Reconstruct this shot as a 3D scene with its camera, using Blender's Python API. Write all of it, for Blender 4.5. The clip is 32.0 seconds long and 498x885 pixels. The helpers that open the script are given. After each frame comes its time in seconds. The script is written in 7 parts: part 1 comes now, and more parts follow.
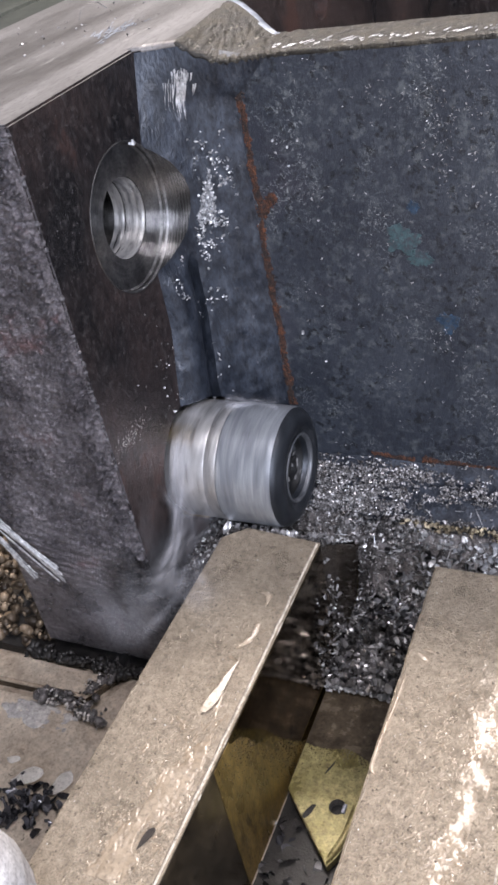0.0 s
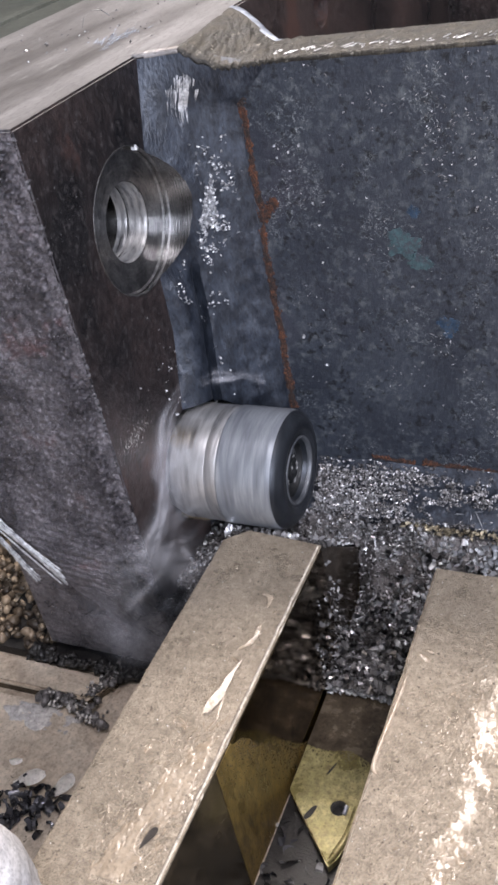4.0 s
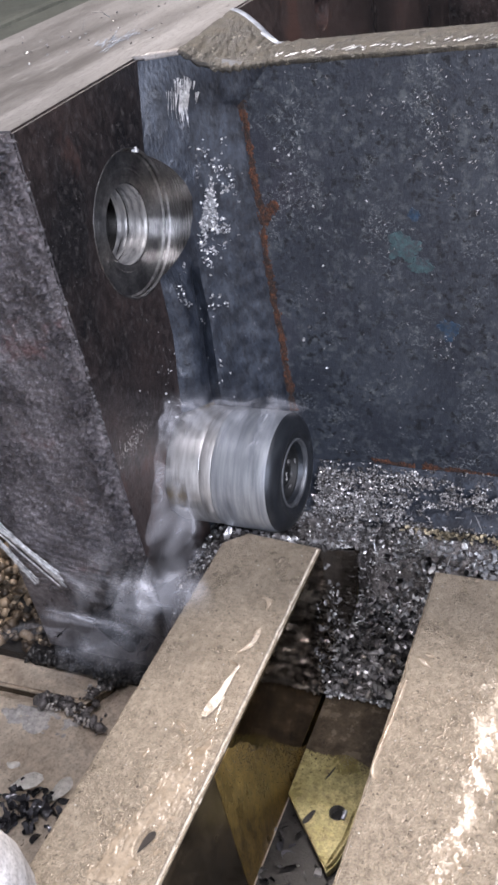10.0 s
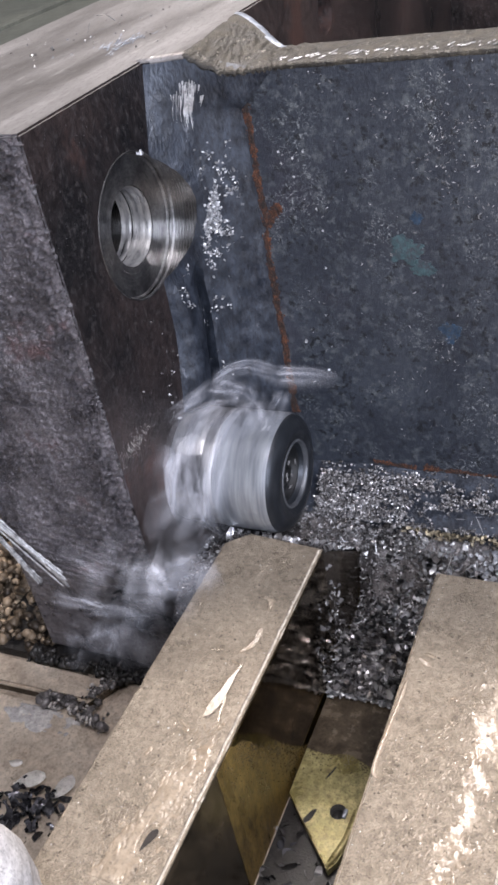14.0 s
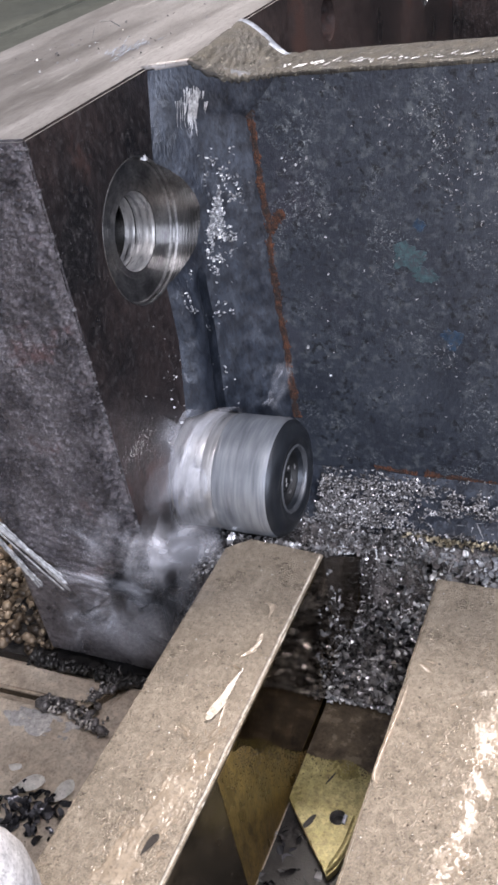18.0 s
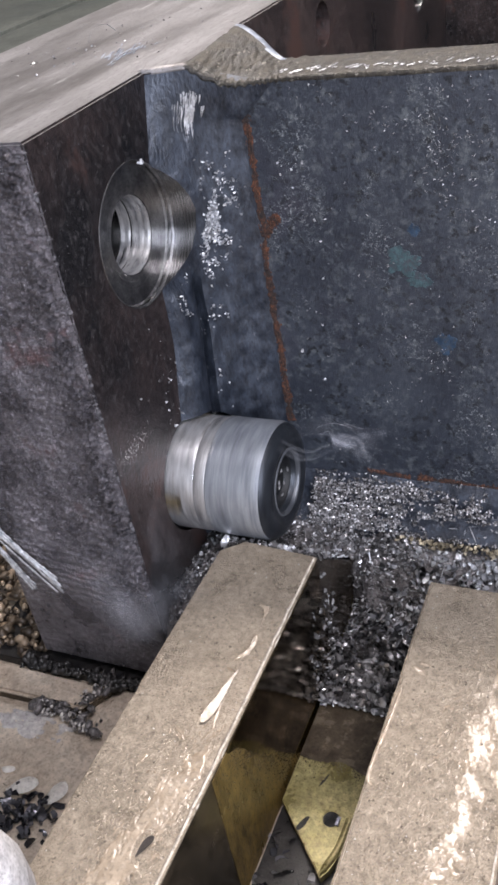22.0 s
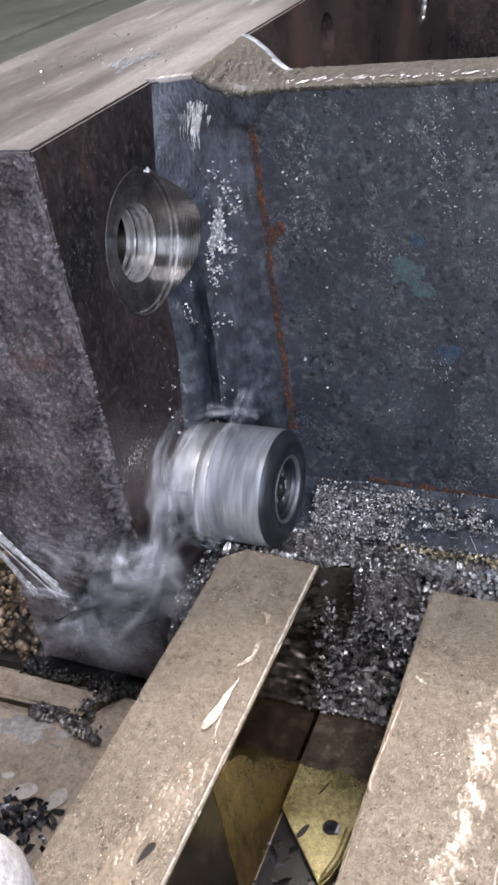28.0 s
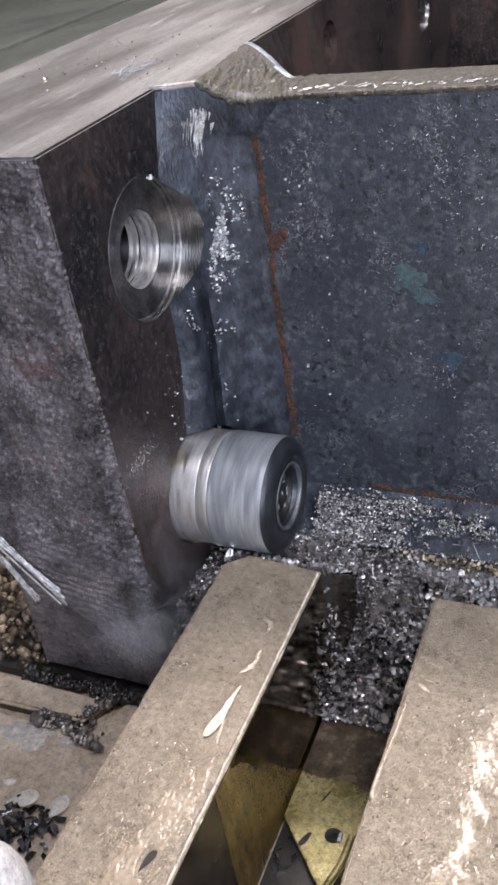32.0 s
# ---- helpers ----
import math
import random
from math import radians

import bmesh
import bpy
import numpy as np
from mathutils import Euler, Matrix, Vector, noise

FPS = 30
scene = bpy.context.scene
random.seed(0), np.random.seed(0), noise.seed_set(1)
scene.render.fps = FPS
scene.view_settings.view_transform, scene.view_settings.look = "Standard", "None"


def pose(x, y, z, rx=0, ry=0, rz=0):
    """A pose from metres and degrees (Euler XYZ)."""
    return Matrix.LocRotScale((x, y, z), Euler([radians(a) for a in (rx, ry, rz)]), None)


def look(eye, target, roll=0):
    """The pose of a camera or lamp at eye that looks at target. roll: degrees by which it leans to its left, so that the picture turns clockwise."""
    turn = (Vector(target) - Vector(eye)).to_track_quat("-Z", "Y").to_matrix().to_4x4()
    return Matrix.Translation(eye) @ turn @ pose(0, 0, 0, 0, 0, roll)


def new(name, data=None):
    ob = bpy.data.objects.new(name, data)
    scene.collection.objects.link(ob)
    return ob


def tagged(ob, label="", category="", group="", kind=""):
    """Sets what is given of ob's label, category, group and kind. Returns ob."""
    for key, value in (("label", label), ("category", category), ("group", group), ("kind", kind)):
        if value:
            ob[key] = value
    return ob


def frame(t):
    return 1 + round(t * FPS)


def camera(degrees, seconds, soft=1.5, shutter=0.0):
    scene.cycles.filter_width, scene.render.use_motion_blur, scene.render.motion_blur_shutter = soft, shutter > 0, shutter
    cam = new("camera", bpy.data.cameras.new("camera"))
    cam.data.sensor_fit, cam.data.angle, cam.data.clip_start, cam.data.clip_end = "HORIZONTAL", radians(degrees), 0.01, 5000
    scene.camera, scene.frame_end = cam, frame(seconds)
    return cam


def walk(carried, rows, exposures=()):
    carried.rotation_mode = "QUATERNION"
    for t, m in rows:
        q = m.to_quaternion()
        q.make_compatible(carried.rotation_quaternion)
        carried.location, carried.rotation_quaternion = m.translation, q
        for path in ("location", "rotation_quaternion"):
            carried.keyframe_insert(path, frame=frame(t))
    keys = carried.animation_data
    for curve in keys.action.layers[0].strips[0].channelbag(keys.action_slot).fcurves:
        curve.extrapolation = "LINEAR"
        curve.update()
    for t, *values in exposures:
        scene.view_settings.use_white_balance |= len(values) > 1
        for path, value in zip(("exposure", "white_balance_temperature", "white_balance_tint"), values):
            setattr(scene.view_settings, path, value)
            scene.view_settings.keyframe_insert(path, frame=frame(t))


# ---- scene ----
# the camera, held almost still by hand: a slow tilt and a small drift
cam = camera(31.0, 32.0, soft=3.0, shutter=0.3)
PATH = [
    (0, (0.28041, -0.39215, 0.32318), (0.08031, -0.03587, 0.03504), -11.92),
    (0.5, (0.28038, -0.39161, 0.32329), (0.07943, -0.03589, 0.03505), -12.06),
    (1, (0.28074, -0.39269, 0.32271), (0.08042, -0.03645, 0.03467), -11.93),
    (1.5, (0.28069, -0.39206, 0.32154), (0.07931, -0.03578, 0.03429), -12.03),
    (2, (0.28272, -0.39110, 0.32237), (0.07978, -0.03621, 0.03450), -12.34),
    (2.5, (0.28154, -0.39391, 0.32204), (0.08039, -0.03698, 0.03544), -12.13),
    (3, (0.28291, -0.39412, 0.32295), (0.08113, -0.03738, 0.03656), -12.15),
    (3.5, (0.28086, -0.39571, 0.32302), (0.08052, -0.03726, 0.03775), -11.91),
    (5.5, (0.28187, -0.39777, 0.32399), (0.08132, -0.03895, 0.03933), -11.69),
    (6, (0.28280, -0.39474, 0.32438), (0.08112, -0.03750, 0.03855), -11.96),
    (6.5, (0.28240, -0.39366, 0.32331), (0.08026, -0.03601, 0.03831), -12.05),
    (7, (0.28090, -0.39639, 0.32238), (0.08033, -0.03693, 0.03854), -11.74),
    (7.5, (0.28164, -0.39698, 0.32352), (0.08124, -0.03788, 0.03912), -11.67),
    (8, (0.28022, -0.39767, 0.32208), (0.08092, -0.03745, 0.03832), -11.54),
    (8.5, (0.28048, -0.39659, 0.32276), (0.08055, -0.03690, 0.03878), -11.60),
    (9, (0.28155, -0.39709, 0.32342), (0.08134, -0.03761, 0.03935), -11.59),
    (9.5, (0.28070, -0.39775, 0.32301), (0.08138, -0.03754, 0.03925), -11.49),
    (10, (0.28022, -0.39617, 0.32220), (0.08024, -0.03611, 0.03872), -11.58),
    (10.5, (0.27906, -0.39712, 0.32030), (0.07960, -0.03576, 0.03811), -11.49),
    (11, (0.28060, -0.39551, 0.32249), (0.07952, -0.03620, 0.03884), -11.68),
    (11.5, (0.27813, -0.39502, 0.32029), (0.07788, -0.03493, 0.03704), -11.58),
    (12, (0.28084, -0.39649, 0.32254), (0.07970, -0.03697, 0.03919), -11.61),
    (12.5, (0.28086, -0.39734, 0.32305), (0.07957, -0.03793, 0.03967), -11.63),
    (13, (0.27985, -0.39818, 0.32320), (0.07949, -0.03834, 0.03970), -11.48),
    (13.5, (0.28112, -0.39881, 0.32388), (0.08004, -0.03910, 0.04073), -11.51),
    (14, (0.28027, -0.39896, 0.32483), (0.08012, -0.03889, 0.04148), -11.37),
    (14.5, (0.27912, -0.39906, 0.32325), (0.07929, -0.03807, 0.04084), -11.26),
    (16.5, (0.27980, -0.40001, 0.32536), (0.07878, -0.03938, 0.04333), -11.27),
    (17, (0.27836, -0.40112, 0.32470), (0.07889, -0.03903, 0.04345), -10.98),
    (17.5, (0.27843, -0.40167, 0.32491), (0.07925, -0.03895, 0.04428), -10.86),
    (18, (0.27845, -0.40062, 0.32615), (0.07919, -0.03857, 0.04470), -10.88),
    (18.5, (0.27683, -0.40133, 0.32470), (0.07865, -0.03816, 0.04392), -10.72),
    (19, (0.27741, -0.40113, 0.32530), (0.07813, -0.03892, 0.04407), -10.75),
    (19.5, (0.27638, -0.40300, 0.32422), (0.07755, -0.03960, 0.04420), -10.64),
    (20, (0.27744, -0.40154, 0.32638), (0.07859, -0.03912, 0.04511), -10.67),
    (20.5, (0.27707, -0.40131, 0.32589), (0.07905, -0.03803, 0.04513), -10.58),
    (21, (0.27609, -0.40114, 0.32510), (0.08012, -0.03625, 0.04500), -10.35),
    (21.5, (0.27676, -0.40245, 0.32676), (0.08214, -0.03756, 0.04573), -10.25),
    (22, (0.27695, -0.40289, 0.32787), (0.08227, -0.03804, 0.04683), -10.26),
    (22.5, (0.27583, -0.40320, 0.32956), (0.08069, -0.03805, 0.04923), -10.35),
    (23, (0.27490, -0.40454, 0.32804), (0.08136, -0.03778, 0.04870), -9.92),
    (23.5, (0.27686, -0.40275, 0.32818), (0.08223, -0.03738, 0.04778), -10.04),
    (24, (0.27765, -0.40434, 0.32903), (0.08274, -0.03908, 0.04869), -10.05),
    (24.5, (0.27777, -0.40548, 0.32909), (0.08305, -0.03980, 0.04915), -10.08),
    (25, (0.27709, -0.40451, 0.32933), (0.08256, -0.03920, 0.04879), -10.04),
    (25.5, (0.27827, -0.40319, 0.32931), (0.08209, -0.03858, 0.04900), -10.20),
    (27.5, (0.27549, -0.40464, 0.32998), (0.08094, -0.03839, 0.05068), -9.82),
    (28, (0.27390, -0.40568, 0.32962), (0.08060, -0.03778, 0.05162), -9.55),
    (28.5, (0.27397, -0.40610, 0.32843), (0.08078, -0.03699, 0.05195), -9.42),
    (29, (0.27535, -0.40487, 0.32998), (0.08098, -0.03670, 0.05309), -9.60),
    (29.5, (0.27519, -0.40454, 0.32945), (0.08053, -0.03655, 0.05251), -9.70),
    (30, (0.27509, -0.40492, 0.32992), (0.08057, -0.03705, 0.05273), -9.63),
    (30.5, (0.27626, -0.40645, 0.33003), (0.08121, -0.03803, 0.05394), -9.63),
    (31, (0.27529, -0.40711, 0.32961), (0.08149, -0.03736, 0.05442), -9.45),
    (31.5, (0.27600, -0.40566, 0.33026), (0.08108, -0.03657, 0.05498), -9.58),
    (32, (0.27376, -0.40547, 0.32994), (0.07895, -0.03619, 0.05484), -9.53),
]
walk(cam, [(t, look(eye, target, roll)) for t, eye, target, roll in PATH],
     exposures=[(0.0, 0.26), (32.0, 0.26)])

# ---- light: a closed workshop with unseen overhead lights and an added front fill ----
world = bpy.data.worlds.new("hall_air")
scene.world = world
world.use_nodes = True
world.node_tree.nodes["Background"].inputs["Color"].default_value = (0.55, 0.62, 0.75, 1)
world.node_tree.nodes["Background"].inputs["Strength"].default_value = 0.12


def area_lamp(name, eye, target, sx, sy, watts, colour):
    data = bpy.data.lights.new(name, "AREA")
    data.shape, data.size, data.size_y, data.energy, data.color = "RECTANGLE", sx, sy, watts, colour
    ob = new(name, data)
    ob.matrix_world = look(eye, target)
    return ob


# the first follows the bars' reflections; the other two are added fill
area_lamp("overhead_light", (-0.10, 1.25, 1.93), (0.12, -0.10, 0), 0.80, 0.40, 62, (1.0, 0.905, 0.865))
area_lamp("overhead_light", (0.9, -0.5, 1.93), (0.15, 0.0, 0), 1.0, 0.3, 26, (0.99, 0.935, 1.0))
area_lamp("front_fill_light", (1.7, -1.9, 1.15), (0.1, 0.05, 0.05), 1.2, 1.1, 84, (0.815, 0.848, 0.99))


# ---- materials ----
def mat(name, low, high, rough=0.5, metal=0.0, scale=60.0, fine=900.0, bump=0.3, spread=0.12,
        spots=None, spot_scale=40.0, spot_edge=0.62, stretch=(1, 1, 1), streaks=0.0, streak_scale=300.0, streak_axis="Z", bump_dist=0.0006, mottle=0.35, pale=None, pale_scale=25.0):
    """A worn surface: two tones in broad clouds, fine grain in colour, gloss and relief, and spots of a third tone."""
    m = bpy.data.materials.new(name)
    m.use_nodes = True
    nt = m.node_tree
    N, L = nt.nodes, nt.links
    b = N["Principled BSDF"]
    b.inputs["Metallic"].default_value = metal
    co = N.new("ShaderNodeTexCoord")
    mp = N.new("ShaderNodeMapping")
    mp.inputs["Scale"].default_value = stretch
    L.new(co.outputs["Object"], mp.inputs["Vector"])

    def noise_tex(sc, detail=4.0, rgh=0.6):
        n = N.new("ShaderNodeTexNoise")
        n.inputs["Scale"].default_value, n.inputs["Detail"].default_value, n.inputs["Roughness"].default_value = sc, detail, rgh
        L.new(mp.outputs["Vector"], n.inputs["Vector"])
        return n.outputs["Fac"]

    def mixc(fac, a, bb):
        x = N.new("ShaderNodeMix")
        x.data_type = "RGBA"
        L.new(fac, x.inputs[0])
        for val, sock in ((a, x.inputs[6]), (bb, x.inputs[7])):
            if isinstance(val, tuple):
                sock.default_value = (*val, 1)
            else:
                L.new(val, sock)
        return x.outputs[2]

    def ramp(fac, a, bb):
        r = N.new("ShaderNodeMapRange")
        L.new(fac, r.inputs[0])
        r.inputs[1].default_value, r.inputs[2].default_value = a, bb
        return r.outputs[0]

    broad, grain = noise_tex(scale), noise_tex(fine, 3.0)
    col = mixc(ramp(broad, 0.35, 0.65), low, high)
    mid = N.new("ShaderNodeMapRange")
    L.new(noise_tex(fine * 0.28, 5.0, 0.7), mid.inputs[0])
    mid.inputs[1].default_value, mid.inputs[2].default_value, mid.inputs[3].default_value, mid.inputs[4].default_value = 0.28, 0.72, 1 - mottle, 1 + mottle
    vm = N.new("ShaderNodeVectorMath")
    vm.operation = "SCALE"
    L.new(col, vm.inputs[0])
    L.new(mid.outputs[0], vm.inputs["Scale"])
    col = vm.outputs[0]
    dark = tuple(v * 0.45 for v in low)
    col = mixc(ramp(grain, 0.52, 0.80), col, dark)
    if pale:
        col = mixc(ramp(noise_tex(pale_scale, 8.0, 0.75), 0.53, 0.72), col, pale)
    if spots:
        col = mixc(ramp(noise_tex(spot_scale, 5.0, 0.7), spot_edge, spot_edge + 0.08), col, spots)
    L.new(col, b.inputs["Base Color"])
    height = grain
    if streaks:
        w = N.new("ShaderNodeTexWave")
        w.bands_direction = streak_axis
        w.inputs["Scale"].default_value, w.inputs["Distortion"].default_value = streak_scale, 6.0
        w.inputs["Detail"].default_value, w.inputs["Detail Scale"].default_value = 3.0, 1.2
        L.new(mp.outputs["Vector"], w.inputs["Vector"])
        ad = N.new("ShaderNodeMath")
        ad.operation = "MULTIPLY_ADD"
        ad.inputs[1].default_value = streaks
        L.new(w.outputs["Fac"], ad.inputs[0])
        L.new(grain, ad.inputs[2])
        height = ad.outputs[0]
    rr = N.new("ShaderNodeMapRange")
    L.new(broad, rr.inputs[0])
    rr.inputs[1].default_value, rr.inputs[2].default_value = 0.3, 0.7
    rr.inputs[3].default_value, rr.inputs[4].default_value = max(0.03, rough - spread), min(1.0, rough + spread)
    L.new(rr.outputs[0], b.inputs["Roughness"])
    bp = N.new("ShaderNodeBump")
    bp.inputs["Strength"].default_value, bp.inputs["Distance"].default_value = bump, bump_dist
    L.new(height, bp.inputs["Height"])
    L.new(bp.outputs["Normal"], b.inputs["Normal"])
    return m

def mill_scale(name):
    """Rolled steel with mill scale: broad soft clouds, fine grain, clustered black pits and clustered pale scuffs."""
    m = bpy.data.materials.new(name)
    m.use_nodes = True
    N, L = m.node_tree.nodes, m.node_tree.links
    b = N["Principled BSDF"]
    co = N.new("ShaderNodeTexCoord").outputs["Object"]

    def noise_tex(sc, detail, rgh, dist=0.0):
        n = N.new("ShaderNodeTexNoise")
        n.inputs["Scale"].default_value, n.inputs["Detail"].default_value, n.inputs["Roughness"].default_value, n.inputs["Distortion"].default_value = sc, detail, rgh, dist
        L.new(co, n.inputs["Vector"])
        return n.outputs["Fac"]

    def ramp(fac, a, bb, c=0.0, d=1.0):
        r = N.new("ShaderNodeMapRange")
        L.new(fac, r.inputs[0])
        for k, v in enumerate((a, bb, c, d)):
            r.inputs[k + 1].default_value = v
        return r.outputs[0]

    def times(a, bb):
        n = N.new("ShaderNodeMath")
        n.operation = "MULTIPLY"
        L.new(a, n.inputs[0])
        L.new(bb, n.inputs[1])
        return n.outputs[0]

    def mixc(fac, a, bb):
        x = N.new("ShaderNodeMix")
        x.data_type = "RGBA"
        L.new(fac, x.inputs[0])
        for val, sock in ((a, x.inputs[6]), (bb, x.inputs[7])):
            if isinstance(val, tuple):
                sock.default_value = (*val, 1)
            else:
                L.new(val, sock)
        return x.outputs[2]

    broad, clump = noise_tex(17, 5.0, 0.62), noise_tex(34, 3.0, 0.55)
    fine, grit = noise_tex(240, 5.0, 0.72), noise_tex(820, 2.0, 0.6)
    col = mixc(ramp(broad, 0.36, 0.64), (0.027, 0.032, 0.044), (0.049, 0.057, 0.073))
    col = mixc(ramp(noise_tex(11, 2.0, 0.5), 0.56, 0.70, 0.0, 0.55), col, (0.044, 0.040, 0.055))
    col = mixc(times(ramp(noise_tex(150, 6.0, 0.75), 0.50, 0.62), ramp(clump, 0.38, 0.62, 0.20, 0.95)), col, (0.098, 0.110, 0.120))
    col = mixc(times(ramp(noise_tex(210, 5.0, 0.75), 0.535, 0.60), ramp(noise_tex(40, 2.0, 0.5), 0.40, 0.58, 0.25, 1.0)), col, (0.014, 0.016, 0.020))
    col = mixc(times(ramp(noise_tex(520, 3.0, 0.7, 1.2), 0.56, 0.64), ramp(noise_tex(27, 4.0, 0.6), 0.54, 0.66)), col, (0.26, 0.28, 0.29))
    L.new(col, b.inputs["Base Color"])
    b.inputs["Metallic"].default_value = 0.2
    L.new(ramp(clump, 0.3, 0.7, 0.50, 0.34), b.inputs["Roughness"])
    h = N.new("ShaderNodeMath")
    h.operation = "MULTIPLY_ADD"
    L.new(grit, h.inputs[0])
    h.inputs[1].default_value = 0.35
    L.new(fine, h.inputs[2])
    bp = N.new("ShaderNodeBump")
    bp.inputs["Strength"].default_value, bp.inputs["Distance"].default_value = 0.9, 0.0009
    L.new(h.outputs[0], bp.inputs["Height"])
    L.new(bp.outputs["Normal"], b.inputs["Normal"])
    return m


SCALE_STEEL = mill_scale("mill_scale_steel")
BROWN_STEEL = mat("brown_oiled_steel", (0.010, 0.0092, 0.010), (0.044, 0.031, 0.029), 0.38, 0.1, 11, 560, 1.0, 0.16, (0.058, 0.032, 0.027), 16, 0.56, mottle=0.6, stretch=(1, 1, 0.75), pale=(0.080, 0.074, 0.074), pale_scale=230.0)
for key, val in (("Specular IOR Level", 0.32), ("Coat Weight", 0.05), ("Coat Roughness", 0.3)):
    BROWN_STEEL.node_tree.nodes["Principled BSDF"].inputs[key].default_value = val
CUT_STEEL = mat("flame_cut_steel", (0.057, 0.053, 0.060), (0.166, 0.155, 0.168), 0.31, 0.45, 34, 900, 1.0, 0.1, (0.120, 0.078, 0.080), 18, 0.575, mottle=0.85, bump_dist=0.0016)
WELD_STEEL = mat("weld_steel", (0.013, 0.017, 0.026), (0.038, 0.046, 0.062), 0.42, 0.3, 60, 600, 0.9, 0.14, (0.13, 0.14, 0.165), 130, 0.66, stretch=(1, 1, 0.45), mottle=0.65, pale=(0.070, 0.082, 0.104), pale_scale=70.0)
GROUND_STEEL = mat("ground_steel", (0.185, 0.170, 0.158), (0.335, 0.325, 0.326), 0.37, 0.6, 26, 900, 0.22, 0.09, (0.50, 0.49, 0.48), 75, 0.62, stretch=(1, 0.18, 1), mottle=0.2)
RIM_STEEL = mat("rough_ground_rim", (0.013, 0.011, 0.008), (0.050, 0.043, 0.031), 0.56, 0.15, 110, 620, 1.0, 0.14, (0.24, 0.225, 0.19), 300, 0.60, stretch=(1, 0.6, 1), mottle=0.85, bump_dist=0.0012)
BORED = mat("bored_steel", (0.48, 0.48, 0.485), (0.76, 0.75, 0.745), 0.20, 1.0, 60, 1200, 0.10, 0.06, mottle=0.18)


def ring_turned(m, y, z, scale):
    """Adds fine turning rings about an axis along x through (y, z) to a copy of m."""
    m = m.copy()
    N, L = m.node_tree.nodes, m.node_tree.links
    mp = N.new("ShaderNodeMapping")
    mp.inputs["Location"].default_value = (0, -y, -z)
    co = next(n for n in N if n.bl_idname == "ShaderNodeTexCoord")
    L.new(co.outputs["Object"], mp.inputs["Vector"])
    w = N.new("ShaderNodeTexWave")
    w.wave_type, w.rings_direction = "RINGS", "X"
    w.inputs["Scale"].default_value, w.inputs["Distortion"].default_value, w.inputs["Detail"].default_value, w.inputs["Detail Scale"].default_value = scale, 0.8, 3.0, 2.0
    L.new(mp.outputs["Vector"], w.inputs["Vector"])
    sx = N.new("ShaderNodeTexWave")
    sx.bands_direction = "X"
    sx.inputs["Scale"].default_value, sx.inputs["Distortion"].default_value, sx.inputs["Detail"].default_value = 160.0, 3.0, 3.0
    L.new(mp.outputs["Vector"], sx.inputs["Vector"])
    ad = N.new("ShaderNodeMath")
    L.new(w.outputs["Fac"], ad.inputs[0])
    L.new(sx.outputs["Fac"], ad.inputs[1])
    bp = next(n for n in N if n.bl_idname == "ShaderNodeBump")
    bp.inputs["Strength"].default_value, bp.inputs["Distance"].default_value = 0.16, 0.0004
    L.new(ad.outputs[0], bp.inputs["Height"])
    # turning marks run round the axis, so the gloss spreads across them
    turn = N.new("ShaderNodeVectorMath")
    turn.operation = "CROSS_PRODUCT"
    turn.inputs[0].default_value = (1, 0, 0)
    L.new(mp.outputs["Vector"], turn.inputs[1])
    across = N.new("ShaderNodeVectorMath")
    across.operation = "CROSS_PRODUCT"
    L.new(N.new("ShaderNodeNewGeometry").outputs["Normal"], across.inputs[0])
    L.new(turn.outputs[0], across.inputs[1])
    unit = N.new("ShaderNodeVectorMath")
    unit.operation = "NORMALIZE"
    L.new(across.outputs[0], unit.inputs[0])
    b = N["Principled BSDF"]
    L.new(unit.outputs[0], b.inputs["Tangent"])
    b.inputs["Anisotropic"].default_value = 0.85
    return m


BEVEL_STEEL = mat("ground_bevel", (0.26, 0.29, 0.35), (0.46, 0.50, 0.57), 0.34, 0.5, 60, 500, 0.2, 0.08)
RUST = mat("rust", (0.020, 0.013, 0.011), (0.118, 0.043, 0.020), 0.92, 0.0, 190, 1300, 0.8, 0.05, (0.022, 0.016, 0.016), 420, 0.53, mottle=0.6)
RUST_DARK = mat("dark_rust", (0.018, 0.013, 0.012), (0.060, 0.028, 0.018), 0.9, 0.0, 190, 1300, 0.8, 0.05, mottle=0.6)
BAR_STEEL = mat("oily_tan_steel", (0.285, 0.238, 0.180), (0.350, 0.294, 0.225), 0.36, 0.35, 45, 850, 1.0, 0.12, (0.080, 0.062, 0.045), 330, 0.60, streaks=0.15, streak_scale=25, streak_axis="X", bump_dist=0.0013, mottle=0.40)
ARRIS = mat("worn_edge_highlight", (0.50, 0.44, 0.36), (0.70, 0.64, 0.55), 0.30, 0.1, 120, 800, 0.6, 0.1, (0.20, 0.165, 0.12), 160, 0.58)
BAR_SIDE = mat("dark_brown_steel", (0.030, 0.023, 0.015), (0.085, 0.064, 0.040), 0.20, 0.5, 40, 300, 0.25, 0.08, mottle=0.5)
BAR_END = mat("dark_glossy_steel", (0.030, 0.024, 0.018), (0.075, 0.060, 0.046), 0.14, 0.5, 60, 300, 0.15, 0.06)
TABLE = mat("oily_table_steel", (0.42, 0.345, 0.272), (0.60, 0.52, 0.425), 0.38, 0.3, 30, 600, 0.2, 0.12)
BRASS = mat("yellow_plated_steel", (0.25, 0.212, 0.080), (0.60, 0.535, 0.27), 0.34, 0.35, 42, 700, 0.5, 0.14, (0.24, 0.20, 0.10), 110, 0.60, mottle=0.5)
